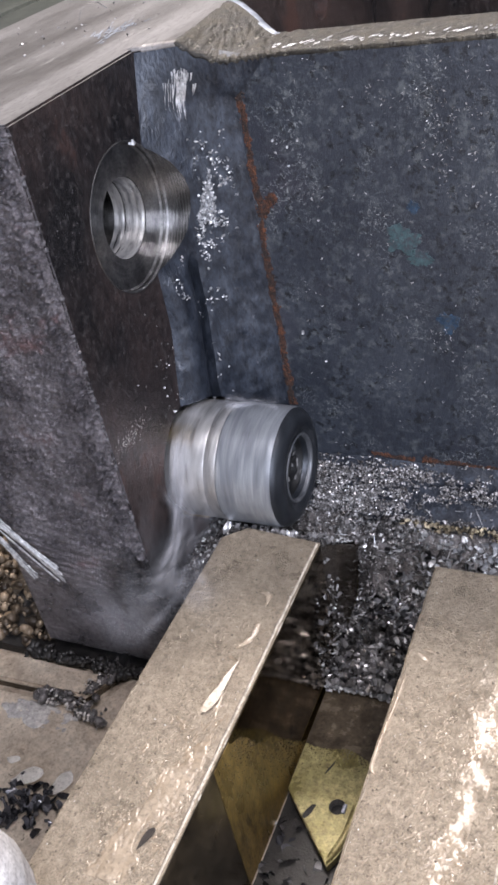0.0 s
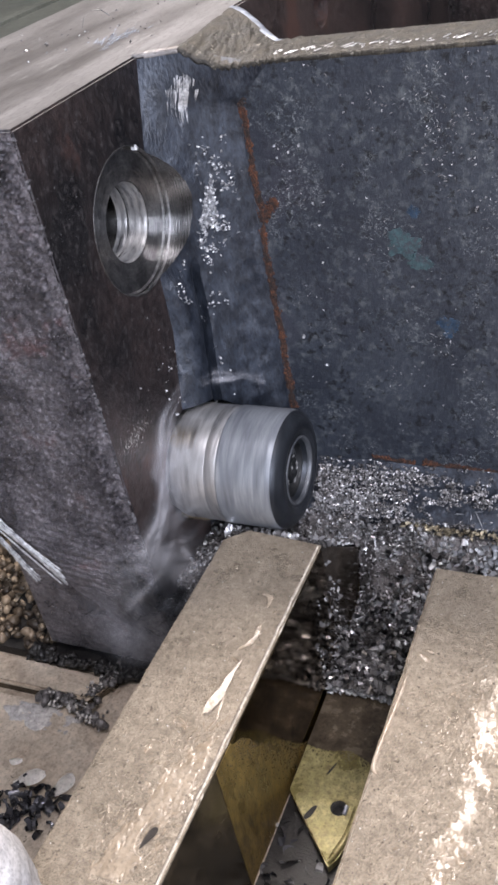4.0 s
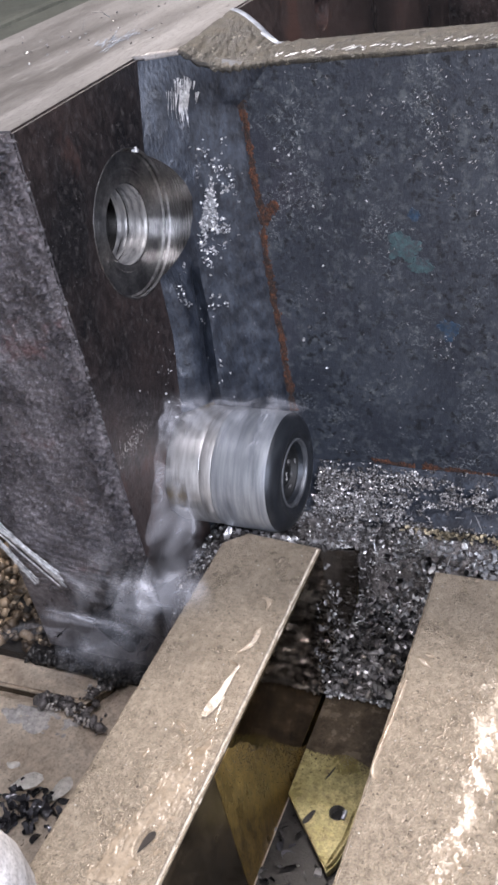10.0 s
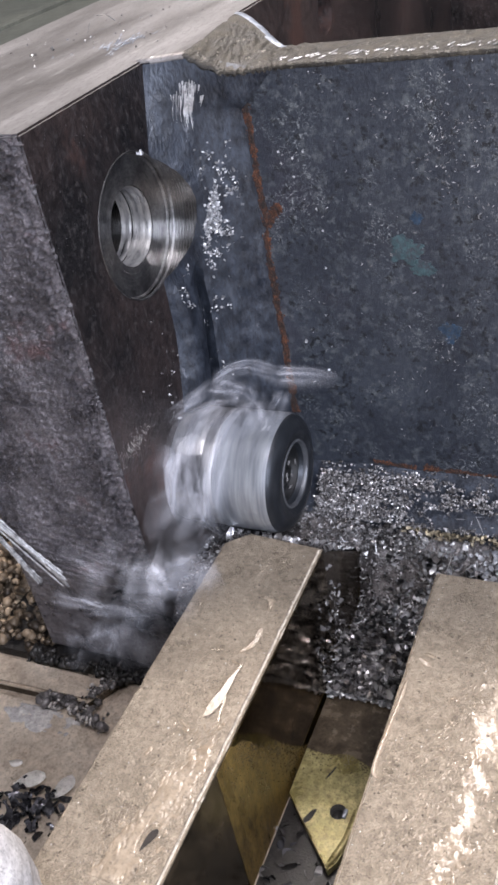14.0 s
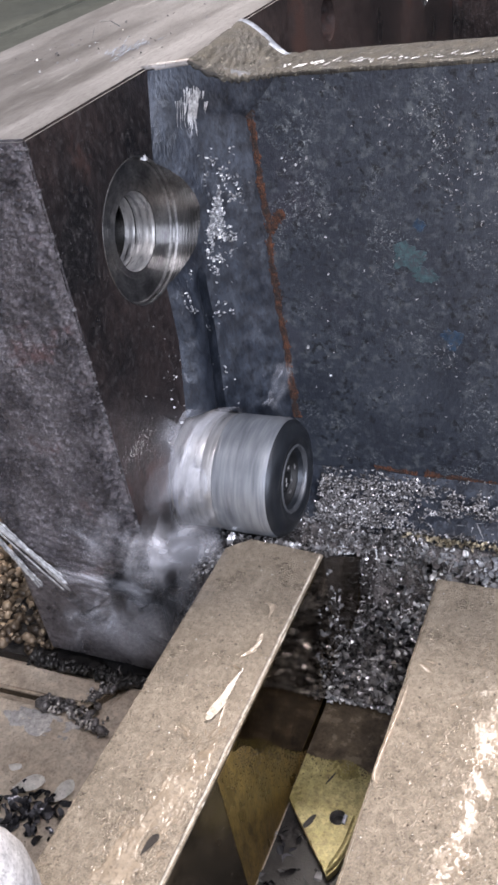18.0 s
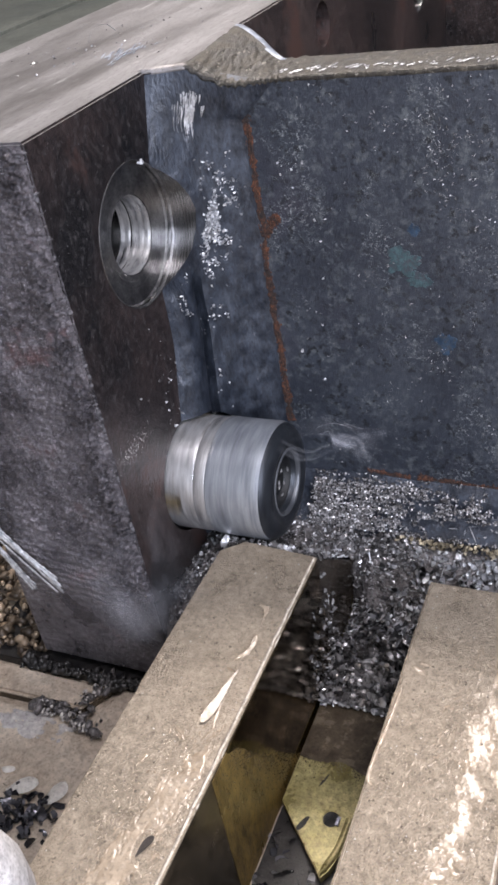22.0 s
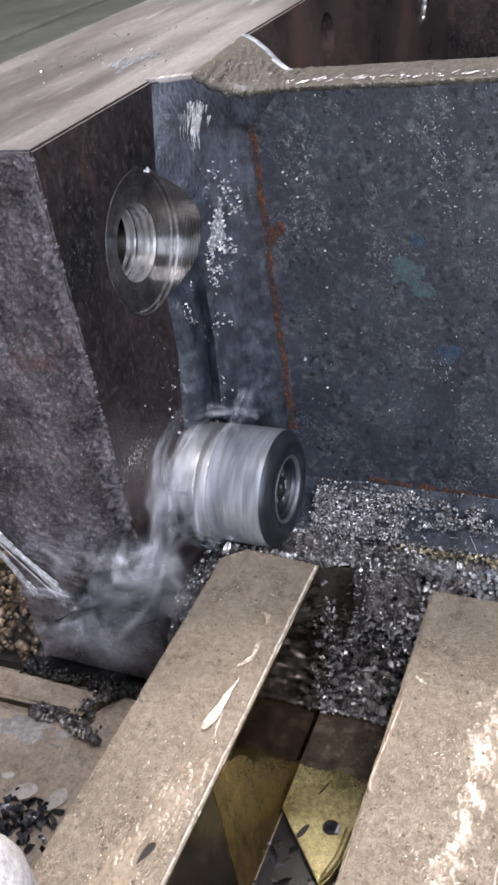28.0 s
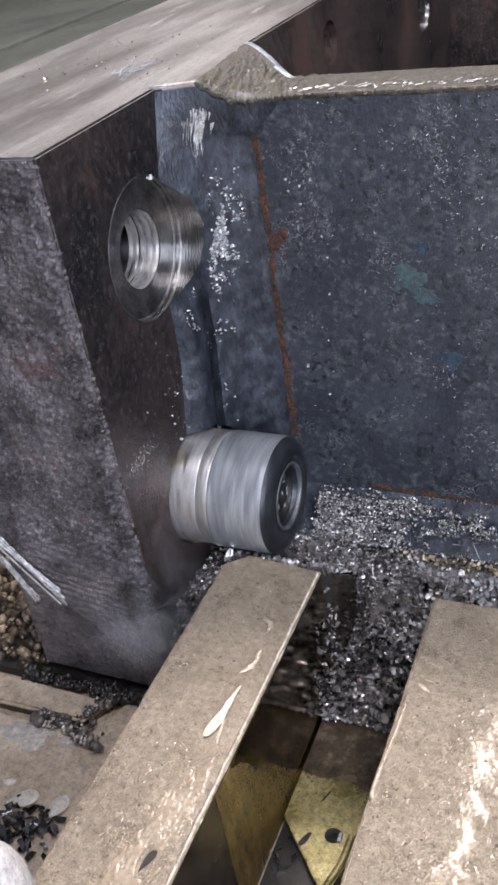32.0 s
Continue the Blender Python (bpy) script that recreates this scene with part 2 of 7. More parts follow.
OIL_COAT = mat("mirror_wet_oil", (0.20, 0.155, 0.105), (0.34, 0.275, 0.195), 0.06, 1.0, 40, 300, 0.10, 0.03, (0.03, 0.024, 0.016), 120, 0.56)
BRASS_SHADED = mat("shaded_plated_steel", (0.105, 0.068, 0.020), (0.265, 0.180, 0.056), 0.32, 0.35, 40, 700, 0.5, 0.14, (0.08, 0.056, 0.022), 120, 0.60, stretch=(1, 1, 0.4), mottle=0.5)
COLLAR = mat("blued_tool_steel", (0.25, 0.27, 0.305), (0.42, 0.445, 0.48), 0.36, 0.6, 70, 900, 0.25, 0.08, (0.58, 0.59, 0.61), 130, 0.66, stretch=(3, 0.6, 0.6), streaks=0.25, streak_scale=90, streak_axis="X")
DARK_TOOL = mat("black_tool_steel", (0.004, 0.0045, 0.005), (0.012, 0.013, 0.015), 0.55, 0.3, 60, 900, 0.3, 0.08)
CUTTER = mat("bright_cutter_steel", (0.40, 0.40, 0.405), (0.74, 0.74, 0.745), 0.34, 0.8, 110, 900, 0.3, 0.08, (0.16, 0.125, 0.09), 120, 0.60, stretch=(2, 0.7, 0.7))


def chip_mat(name, dark, light, rough, metal, single=False):
    """Loose chips: each its own tone, from oily dark to bright."""
    m = bpy.data.materials.new(name)
    m.use_nodes = True
    N, L = m.node_tree.nodes, m.node_tree.links
    b = N["Principled BSDF"]
    b.inputs["Metallic"].default_value, b.inputs["Roughness"].default_value = metal, rough
    g = N.new("ShaderNodeNewGeometry")
    r = N.new("ShaderNodeValToRGB")
    r.color_ramp.elements[0].color, r.color_ramp.elements[1].color = (*dark, 1), (*light, 1)
    e = r.color_ramp.elements.new(0.55)
    e.color = (*(0.75 * a + 0.25 * c for a, c in zip(dark, light)), 1)
    if single:
        g = N.new("ShaderNodeObjectInfo")
    L.new(g.outputs["Random" if single else "Random Per Island"], r.inputs[0])
    L.new(r.outputs[0], b.inputs["Base Color"])
    return m


CHIP = chip_mat("steel_chip", (0.11, 0.105, 0.105), (0.66, 0.66, 0.68), 0.36, 0.55)
CHIP_DULL = chip_mat("oily_steel_chip", (0.045, 0.041, 0.040), (0.60, 0.59, 0.60), 0.24, 0.5)
CHIP_GOLD = chip_mat("straw_coloured_chip", (0.020, 0.013, 0.008), (0.42, 0.32, 0.22), 0.45, 0.2)
CHIP_STRAW = chip_mat("pale_straw_chip", (0.07, 0.055, 0.034), (0.66, 0.58, 0.42), 0.34, 0.35)
SWARF_DARK = chip_mat("black_swarf_chip", (0.008, 0.008, 0.010), (0.16, 0.16, 0.18), 0.25, 0.4)
FLAKE = chip_mat("bright_flake", (0.22, 0.23, 0.25), (0.78, 0.79, 0.81), 0.42, 0.6)
LOOSE_CHIP = chip_mat("loose_chip", (0.030, 0.030, 0.034), (0.55, 0.56, 0.60), 0.36, 0.4, True)
WALL = mat("painted_hall_wall", (0.42, 0.43, 0.44), (0.50, 0.51, 0.51), 0.8, 0.0, 1.5, 30, 0.2, 0.05)
CONCRETE = mat("concrete", (0.13, 0.125, 0.12), (0.22, 0.21, 0.20), 0.8, 0.0, 2.0, 60, 0.3, 0.05)
MACHINE = mat("grey_green_machine_paint", (0.055, 0.062, 0.055), (0.085, 0.092, 0.080), 0.55, 0.0, 6, 200, 0.2, 0.1)
RAG = mat("pale_rag", (0.45, 0.44, 0.45), (0.62, 0.61, 0.61), 0.9, 0.0, 60, 700, 0.5, 0.05)
BORE_FACE = mat("dark_faced_steel", (0.080, 0.080, 0.083), (0.22, 0.217, 0.217), 0.37, 0.9, 60, 1200, 0.1, 0.08)
DIRT_SHADE = mat("brown_dirt_and_shade", (0.052, 0.040, 0.027), (0.150, 0.120, 0.085), 0.24, 0.1, 80, 600, 0.5, 0.1, (0.09, 0.07, 0.04), 240, 0.64)
TEAL = mat("teal_paint_mark", (0.036, 0.068, 0.078), (0.048, 0.086, 0.095), 0.5, 0.1, 120, 620, 0.8, 0.1, (0.046, 0.054, 0.066), 230, 0.50, mottle=0.6)
BLUE = mat("blue_paint_mark", (0.020, 0.043, 0.076), (0.025, 0.053, 0.094), 0.5, 0.1, 120, 620, 0.8, 0.1, (0.038, 0.047, 0.062), 230, 0.51, mottle=0.6)


# ---- building blocks ----
END_RIM = mat("dark_end_rim", (0.016, 0.019, 0.024), (0.040, 0.045, 0.054), 0.36, 0.6, 120, 900, 0.4, 0.08, (0.16, 0.17, 0.18), 200, 0.66)
RING = mat("worn_ring", (0.075, 0.081, 0.092), (0.16, 0.168, 0.182), 0.36, 0.5, 120, 900, 0.3, 0.1)
BAR_SPECK = mat("brown_grit", (0.07, 0.052, 0.038), (0.15, 0.12, 0.09), 0.5, 0.1, 200, 900, 0.3, 0.1)
BORE_WALL = mat("rough_bored_wall", (0.26, 0.26, 0.27), (0.54, 0.53, 0.52), 0.40, 0.7, 120, 500, 0.7, 0.12, (0.10, 0.10, 0.10), 160, 0.60, stretch=(1, 0.35, 0.35), bump_dist=0.0012)
INSERT = mat("straw_insert", (0.42, 0.33, 0.20), (0.60, 0.50, 0.34), 0.3, 0.9, 200, 900, 0.1, 0.05)
STRAND = mat("silver_strand", (0.24, 0.245, 0.255), (0.56, 0.57, 0.59), 0.40, 0.6, 300, 900, 0.5, 0.1)
FILM = mat("oil_film", (0.26, 0.205, 0.145), (0.36, 0.30, 0.23), 0.23, 0.0, 60, 420, 0.5, 0.06)
FILM.node_tree.nodes["Principled BSDF"].inputs["Specular IOR Level"].default_value = 0.5
SMEAR_SHEEN = mat("grey_smear_and_sheen", (0.36, 0.345, 0.34), (0.56, 0.53, 0.50), 0.24, 0.1, 160, 500, 0.5, 0.1, (0.20, 0.19, 0.18), 130, 0.64, mottle=0.25)
BLACK_OIL_SHADE = mat("black_oil_and_shade", (0.008, 0.008, 0.009), (0.025, 0.023, 0.022), 0.36, 0.1, 120, 700, 0.6, 0.1)
PIT = mat("pit_dark", (0.010, 0.008, 0.007), (0.035, 0.027, 0.022), 0.7, 0.0, 200, 900, 0.6, 0.1)
SWARF = mat("oily_swarf", (0.050, 0.046, 0.046), (0.19, 0.178, 0.178), 0.30, 0.4, 160, 900, 1.0, 0.1, (0.30, 0.30, 0.31), 420, 0.60, mottle=0.6)
PALE_CHIP = mat("pale_chip", (0.80, 0.775, 0.73), (0.92, 0.90, 0.86), 0.4, 0.0, 200, 700, 0.3, 0.1, mottle=0.1)
SLAG = mat("slag_bead", (0.060, 0.058, 0.066), (0.16, 0.155, 0.165), 0.45, 0.3, 300, 1500, 0.8, 0.1)


def link(name, bm, mats, parent=None, label="", smooth=False):
    me = bpy.data.meshes.new(name)
    bm.normal_update()
    bm.to_mesh(me)
    bm.free()
    for m in mats if isinstance(mats, (list, tuple)) else [mats]:
        me.materials.append(m)
    if smooth:
        me.polygons.foreach_set("use_smooth", [True] * len(me.polygons))
    ob = new(name, me)
    if parent:
        ob.parent = parent
        ob.matrix_parent_inverse = parent.matrix_basis.inverted()
    if label:
        tagged(ob, label)
    return ob


def part(name, bm, mats, parent, label="", smooth=False):
    return link(name, bm, mats, parent, label, smooth)


def thing(name, at, label, category, group="", kind=""):
    ob = new(name)
    ob.empty_display_size = 0.02
    ob.matrix_basis = Matrix.Translation(at)
    return tagged(ob, label, category, group, kind)


def prism(bm, outline, z0, z1, axis="z", mat_index=0):
    """A straight solid over an outline: (a, b) pairs in the plane across the axis."""
    def p(a, b, c):
        return {"z": (a, b, c), "x": (c, a, b), "y": (a, c, b)}[axis]
    lo = [bm.verts.new(p(a, b, z0)) for a, b in outline]
    hi = [bm.verts.new(p(a, b, z1)) for a, b in outline]
    n = len(outline)
    faces = [bm.faces.new(lo[::-1]), bm.faces.new(hi)]
    for i in range(n):
        faces.append(bm.faces.new((lo[i], lo[(i + 1) % n], hi[(i + 1) % n], hi[i])))
    for f in faces:
        f.material_index = mat_index
    bmesh.ops.recalc_face_normals(bm, faces=faces)
    return faces


def box(bm, x0, x1, y0, y1, z0, z1, bevel=0.0, seg=2):
    before = set(bm.edges)
    prism(bm, [(x0, y0), (x1, y0), (x1, y1), (x0, y1)], z0, z1)
    if bevel:
        bmesh.ops.bevel(bm, geom=[e for e in bm.edges if e not in before], offset=bevel, segments=seg, affect="EDGES", profile=0.6)


def lathe(bm, profile, seg=96, mat_index=0):
    """A turned body about the x axis through the origin: (x, radius) pairs."""
    rings = []
    for x, r in profile:
        if r < 1e-6:
            rings.append([bm.verts.new((x, 0, 0))])
        else:
            rings.append([bm.verts.new((x, r * math.cos(2 * math.pi * i / seg), r * math.sin(2 * math.pi * i / seg))) for i in range(seg)])
    out = []
    for a, b in zip(rings, rings[1:]):
        for i in range(seg):
            j = (i + 1) % seg
            if len(a) == 1 and len(b) == 1:
                continue
            vs = (a[0], b[j], b[i]) if len(a) == 1 else (a[i], a[j], b[0]) if len(b) == 1 else (a[i], a[j], b[j], b[i])
            out.append(bm.faces.new(vs))
    for f in out:
        f.material_index = mat_index
        f.smooth = True
    bmesh.ops.recalc_face_normals(bm, faces=out)
    return out


def sharpen(me, angle=35):
    bm = bmesh.new()
    bm.from_mesh(me)
    for e in bm.edges:
        e.smooth = len(e.link_faces) == 2 and e.calc_face_angle(0) < radians(angle)
    for f in bm.faces:
        f.smooth = True
    bm.to_mesh(me)
    bm.free()


def carve(ob, cutters, caps=None):
    """Cuts solids out of ob for good; flat ends along x take ob's last material, other cut faces the one before it where two are named."""
    for bm in cutters:
        last = len(ob.data.materials) - 1
        bm.normal_update()
        for f in bm.faces:
            f.material_index = last - (0 if caps is None or abs(f.normal.x) > 0.9 else caps)
        me = bpy.data.meshes.new("cut")
        bm.to_mesh(me)
        bm.free()
        tool = new("cut", me)
        for m in ob.data.materials:
            me.materials.append(m)
        mod = ob.modifiers.new("cut", "BOOLEAN")
        mod.object, mod.operation, mod.solver = tool, "DIFFERENCE", "EXACT"
        dg = bpy.context.evaluated_depsgraph_get()
        fresh = bpy.data.meshes.new_from_object(ob.evaluated_get(dg))
        old = ob.data
        ob.modifiers.clear()
        ob.data = fresh
        bpy.data.meshes.remove(old)
        bpy.data.objects.remove(tool)
        bpy.data.meshes.remove(me)
    sharpen(ob.data)
    return ob


def cylinder_x(y, z, r, x0, x1, seg=96):
    bm = bmesh.new()
    lathe(bm, [(x0, 0), (x0, r), (x1, r), (x1, 0)], seg)
    bmesh.ops.translate(bm, verts=bm.verts, vec=(0, y, z))
    return bm


def smoke_material(name, strength, scale, low, high, along, across, folds=False):
    """Thin smoke: clear at its edges and ends, streaked along its length; with folds, dense along two wandering lines."""
    m = bpy.data.materials.new(name)
    m.use_nodes = True
    N, L = m.node_tree.nodes, m.node_tree.links
    N.remove(N["Principled BSDF"])
    co = N.new("ShaderNodeTexCoord")
    sep = N.new("ShaderNodeSeparateXYZ")
    L.new(co.outputs["UV"], sep.inputs[0])

    def calc(op, a, b=None, c=None):
        n = N.new("ShaderNodeMath")
        n.operation = op
        for k, v in enumerate((a, b, c)):
            if v is None:
                continue
            if isinstance(v, (int, float)):
                n.inputs[k].default_value = v
            else:
                L.new(v, n.inputs[k])
        return n.outputs[0]

    def hump(v):
        q = calc("MULTIPLY_ADD", v, 2.0, -1.0)
        return calc("SUBTRACT", 1.0, calc("MULTIPLY", q, q))

    mp = N.new("ShaderNodeMapping")
    mp.inputs["Scale"].default_value = (along, across, 1)
    L.new(co.outputs["UV"], mp.inputs["Vector"])
    place = N.new("ShaderNodeVectorMath")
    place.operation = "MULTIPLY_ADD"
    place.inputs[1].default_value = (scale, scale, scale)
    L.new(co.outputs["Object"], place.inputs[0])
    L.new(mp.outputs["Vector"], place.inputs[2])
    n1 = N.new("ShaderNodeTexNoise")
    n1.inputs["Scale"].default_value, n1.inputs["Detail"].default_value, n1.inputs["Distortion"].default_value = 1.0, 4.0, 0.9
    L.new(place.outputs[0], n1.inputs["Vector"])
    r = N.new("ShaderNodeMapRange")
    r.inputs[1].default_value, r.inputs[2].default_value = low, high
    L.new(n1.outputs["Fac"], r.inputs[0])
    edge = calc("MULTIPLY", calc("POWER", calc("MAXIMUM", hump(sep.outputs["Y"]), 0.0), 1.4), calc("POWER", calc("MAXIMUM", hump(sep.outputs["X"]), 0.0), 0.8))
    if folds:
        n2 = N.new("ShaderNodeTexNoise")
        n2.inputs["Scale"].default_value, n2.inputs["Detail"].default_value = 22.0, 1.5
        L.new(co.outputs["Object"], n2.inputs["Vector"])
        v = calc("ADD", sep.outputs["Y"], calc("MULTIPLY_ADD", n2.outputs["Fac"], 0.44, -0.22))

        def line(at, wide, much):
            q = calc("DIVIDE", calc("SUBTRACT", v, at), wide)
            return calc("MULTIPLY", calc("EXPONENT", calc("MULTIPLY", calc("MULTIPLY", q, q), -1.0)), much)

        edge = calc("MULTIPLY", edge, calc("ADD", calc("ADD", line(0.32, 0.060, 0.80), line(0.66, 0.110, 0.50)), 0.40))
    alpha = calc("MULTIPLY", calc("MULTIPLY", edge, r.outputs[0]), strength)
    # fine smoke scatters alike on every side, so its veils share one normal
    up = N.new("ShaderNodeCombineXYZ")
    up.inputs[0].default_value, up.inputs[1].default_value, up.inputs[2].default_value = 0.25, -0.35, 0.90
    d = N.new("ShaderNodeBsdfDiffuse")
    d.inputs["Color"].default_value = (0.82, 0.84, 0.92, 1)
    L.new(up.outputs[0], d.inputs["Normal"])
    tl = N.new("ShaderNodeBsdfTranslucent")
    tl.inputs["Color"].default_value = (0.82, 0.84, 0.92, 1)
    L.new(up.outputs[0], tl.inputs["Normal"])
    both = N.new("ShaderNodeAddShader")
    L.new(d.outputs[0], both.inputs[0])
    L.new(tl.outputs[0], both.inputs[1])
    clear = N.new("ShaderNodeBsdfTransparent")
    mix = N.new("ShaderNodeMixShader")
    L.new(alpha, mix.inputs[0])
    L.new(clear.outputs[0], mix.inputs[1])
    L.new(both.outputs[0], mix.inputs[2])
    L.new(mix.outputs[0], N["Material Output"].inputs["Surface"])
    return m


SMOKE = smoke_material("smoke_strand", 0.34, 22.0, 0.30, 0.70, 2.0, 1.0, True)
VEIL = smoke_material("smoke_veil", 0.30, 26.0, 0.36, 0.68, 1.8, 1.8, True)
HAZE = smoke_material("smoke_haze", 0.044, 16.0, 0.36, 0.70, 1.6, 3.0)
THIN = smoke_material("smoke_thin_strand", 0.19, 22.0, 0.34, 0.72, 2.0, 1.0, True)
THIN_VEIL = smoke_material("smoke_thin_veil", 0.13, 26.0, 0.38, 0.70, 1.8, 1.8, True)
SPRAY = smoke_material("oil_spray", 0.21, 60.0, 0.20, 0.60, 6.0, 2.0)
CLING = smoke_material("smoke_cling", 0.32, 18.0, 0.34, 0.68, 2.4, 3.0, True)



def along_path(path, f):
    """A smooth point on a line of points, f from 0 to 1."""
    s = min(max(f, 0.0), 0.9999) * (len(path) - 1)
    k = int(s)
    p = [Vector(path[max(0, min(len(path) - 1, k + d))]) for d in (-1, 0, 1, 2)]
    u = s - k
    return 0.5 * (2 * p[1] + (p[2] - p[0]) * u + (2 * p[0] - 5 * p[1] + 4 * p[2] - p[3]) * u * u + (3 * p[1] - p[0] - 3 * p[2] + p[3]) * u ** 3)


def wob(x, y, z, s, amp):
    return amp * noise.noise(Vector((x * s, y * s, z * s)))


# ---- plan, in metres: side plate's face x = 0, rib plate's face y = 0.094, tops of the bars z = -0.058 ----
RIB_Y, RIB_BACK = 0.094, 0.136
TOP, RIM_Z = 0.221, 0.208
FRONT_Y = -0.0545
TABLE_Z = -0.163
BAR_Z = -0.058
BORE_R, BORE_Y, BORE_Z = 0.0420, 0.0272, 0.1400
TOOL_R, TOOL_Y, TOOL_Z = 0.0402, 0.029, -0.034
TURNED = ring_turned(BORED, BORE_Y, BORE_Z, 120.0)
TURNED_WALL = ring_turned(BORE_WALL, BORE_Y, BORE_Z, 120.0)
FACED = ring_turned(BORE_FACE, BORE_Y, BORE_Z, 120.0)


# ---- the hall and the machine table ----
def build_hall():
    bm = bmesh.new()
    box(bm, -3, 3, -2.45, 3.2, -1.06, -1.0)
    tagged(link("floor", bm, CONCRETE), "grey concrete workshop floor", "floor", kind="structure")
    for name, boxes in (("wall_north", [(-3, 3, 3.2, 3.3, -1, 2.4)]), ("wall_west", [(-3.1, -3, -2.45, 3.2, -1, 2.4)]), ("wall_east", [(3, 3.1, -2.45, 3.2, -1, 2.4)]),
                        ("wall_south", [(-3, 1.0, -2.55, -2.45, -1, 2.4), (2.4, 3, -2.55, -2.45, -1, 2.4), (1.0, 2.4, -2.55, -2.45, -1, 0.5), (1.0, 2.4, -2.55, -2.45, 1.8, 2.4)])):
        bm = bmesh.new()
        for dims in boxes:
            box(bm, *dims)
        tagged(link(name, bm, WALL), "plain grey painted workshop wall", "wall", kind="structure")
    bm = bmesh.new()
    box(bm, -3, 3, -2.45, 3.2, 2.4, 2.48)
    tagged(link("ceiling", bm, WALL), "plain grey workshop ceiling", "ceiling", kind="structure")
    # unseen window, added so the front fill has an opening
    win = thing("added_window", (1.7, -2.5, 0.5), "tall grey steel window frame, unseen, added for the fill light", "window", kind="structure")
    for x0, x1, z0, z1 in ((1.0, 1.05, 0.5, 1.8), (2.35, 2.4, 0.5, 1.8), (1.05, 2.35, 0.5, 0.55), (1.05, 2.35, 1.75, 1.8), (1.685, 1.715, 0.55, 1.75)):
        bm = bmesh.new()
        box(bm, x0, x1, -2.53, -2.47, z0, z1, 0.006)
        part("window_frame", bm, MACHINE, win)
    # added housings just behind the two overhead lights, all out of view
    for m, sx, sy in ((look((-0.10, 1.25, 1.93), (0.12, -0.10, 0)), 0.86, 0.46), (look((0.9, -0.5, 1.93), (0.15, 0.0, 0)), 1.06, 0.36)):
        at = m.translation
        lamp = thing("added_lamp", at, "grey sheet-steel housing, unseen, added behind an overhead light", "lamp", "ceiling lamps")
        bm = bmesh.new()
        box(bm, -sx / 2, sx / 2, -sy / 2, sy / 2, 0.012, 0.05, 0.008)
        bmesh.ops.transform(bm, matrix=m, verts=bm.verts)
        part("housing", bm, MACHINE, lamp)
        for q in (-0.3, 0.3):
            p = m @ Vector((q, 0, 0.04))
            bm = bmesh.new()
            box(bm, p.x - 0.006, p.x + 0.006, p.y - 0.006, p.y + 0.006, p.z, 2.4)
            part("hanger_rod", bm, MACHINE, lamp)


def build_casting():
    ca = thing("machine_column", (-1.2, 0.9, -1.0), "grey-green painted machine casting with a guide edge", "machine")
    bm = bmesh.new()
    box(bm, -2.4, -0.76, 0.1, 2.8, -1.0, 0.105, 0.01)
    part("casting", bm, MACHINE, ca, "grey-green painted casting")
    bm = bmesh.new()
    box(bm, -0.76, -0.645, 0.1, 2.8, -1.0, 0.100, 0.012, 3)
    part("guide_edge", bm, MACHINE, ca, "grey-green painted guide edge")


def build_table():
    table = thing("machine_table", (0.07, 0.1, -1.0), "oily tan machine table under the workpiece", "machine table")
    bm = bmesh.new()
    box(bm, -0.6, 0.75, -0.9, 1.1, -0.30, -0.172)
    part("table_top", bm, TABLE, table)
    bm = bmesh.new()
    box(bm, -0.4, 0.55, -0.6, 0.8, -1.0, -0.30, 0.01)
    part("pedestal", bm, MACHINE, table, "grey-green painted table pedestal")
    # strips in front of the side plate, one short, one long, with a chip-filled groove
    for outline, z in (([(-0.50, -0.104), (-0.060, -0.092), (-0.048, -0.071), (-0.50, -0.066)], TABLE_Z),
                       ([(-0.50, -0.42), (0.0355, -0.42), (0.0355, -0.066), (-0.038, -0.066), (-0.050, -0.098), (-0.50, -0.112)], TABLE_Z - 0.003)):
        strip = thing("table_strip", (outline[0][0] / 2, outline[0][1], -0.172), "smooth tan steel strip, oily, on the machine table", "steel strip", "table strips")
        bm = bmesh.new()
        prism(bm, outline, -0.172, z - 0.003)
        part("strip_body", bm, BAR_SIDE, strip, "dark brown strip sides below the tan top")
        bm = bmesh.new()
        prism(bm, outline, z - 0.003, z)
        bmesh.ops.bevel(bm, geom=[e for e in bm.edges if all(v.co.z > z - 0.001 for v in e.verts)], offset=0.002, segments=2, affect="EDGES")
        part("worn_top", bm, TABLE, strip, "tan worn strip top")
    # black layer: dirt, and the shadow gap under the side plate painted in
    bm = bmesh.new()
    box(bm, -0.170, 0.030, -0.0640, 0.05, -0.1718, TABLE_Z - 0.0005)
    tagged(link("dark_layer", bm, BLACK_OIL_SHADE), "black dirt and painted gap shade under the side plate", "dirt", kind="stuff")
    return table


def threaded(y, z):
    """A blind hole with coarse turning steps."""
    bm = bmesh.new()
    prof = [(0.05, 0.0), (0.05, 0.0236)]
    for i, (dx, dr) in enumerate(((0.0, 0.0), (0.0021, 0.0002), (0.0035, 0.00005), (0.0062, 0.0003), (0.0081, 0.0001), (0.0120, 0.00035), (0.0155, 0.0002))):
        x, r = -0.0060 - dx, 0.0236 - dr
        prof += [(x, r), (x - 0.0004, r - 0.00018), (x - 0.0012, r - 0.00012)]
    prof += [(-0.100, 0.0227), (-0.104, 0.008), (-0.104, 0)]
    lathe(bm, prof[::-1], 64)
    bmesh.ops.translate(bm, verts=bm.verts, vec=(0, y, z))
    return bm


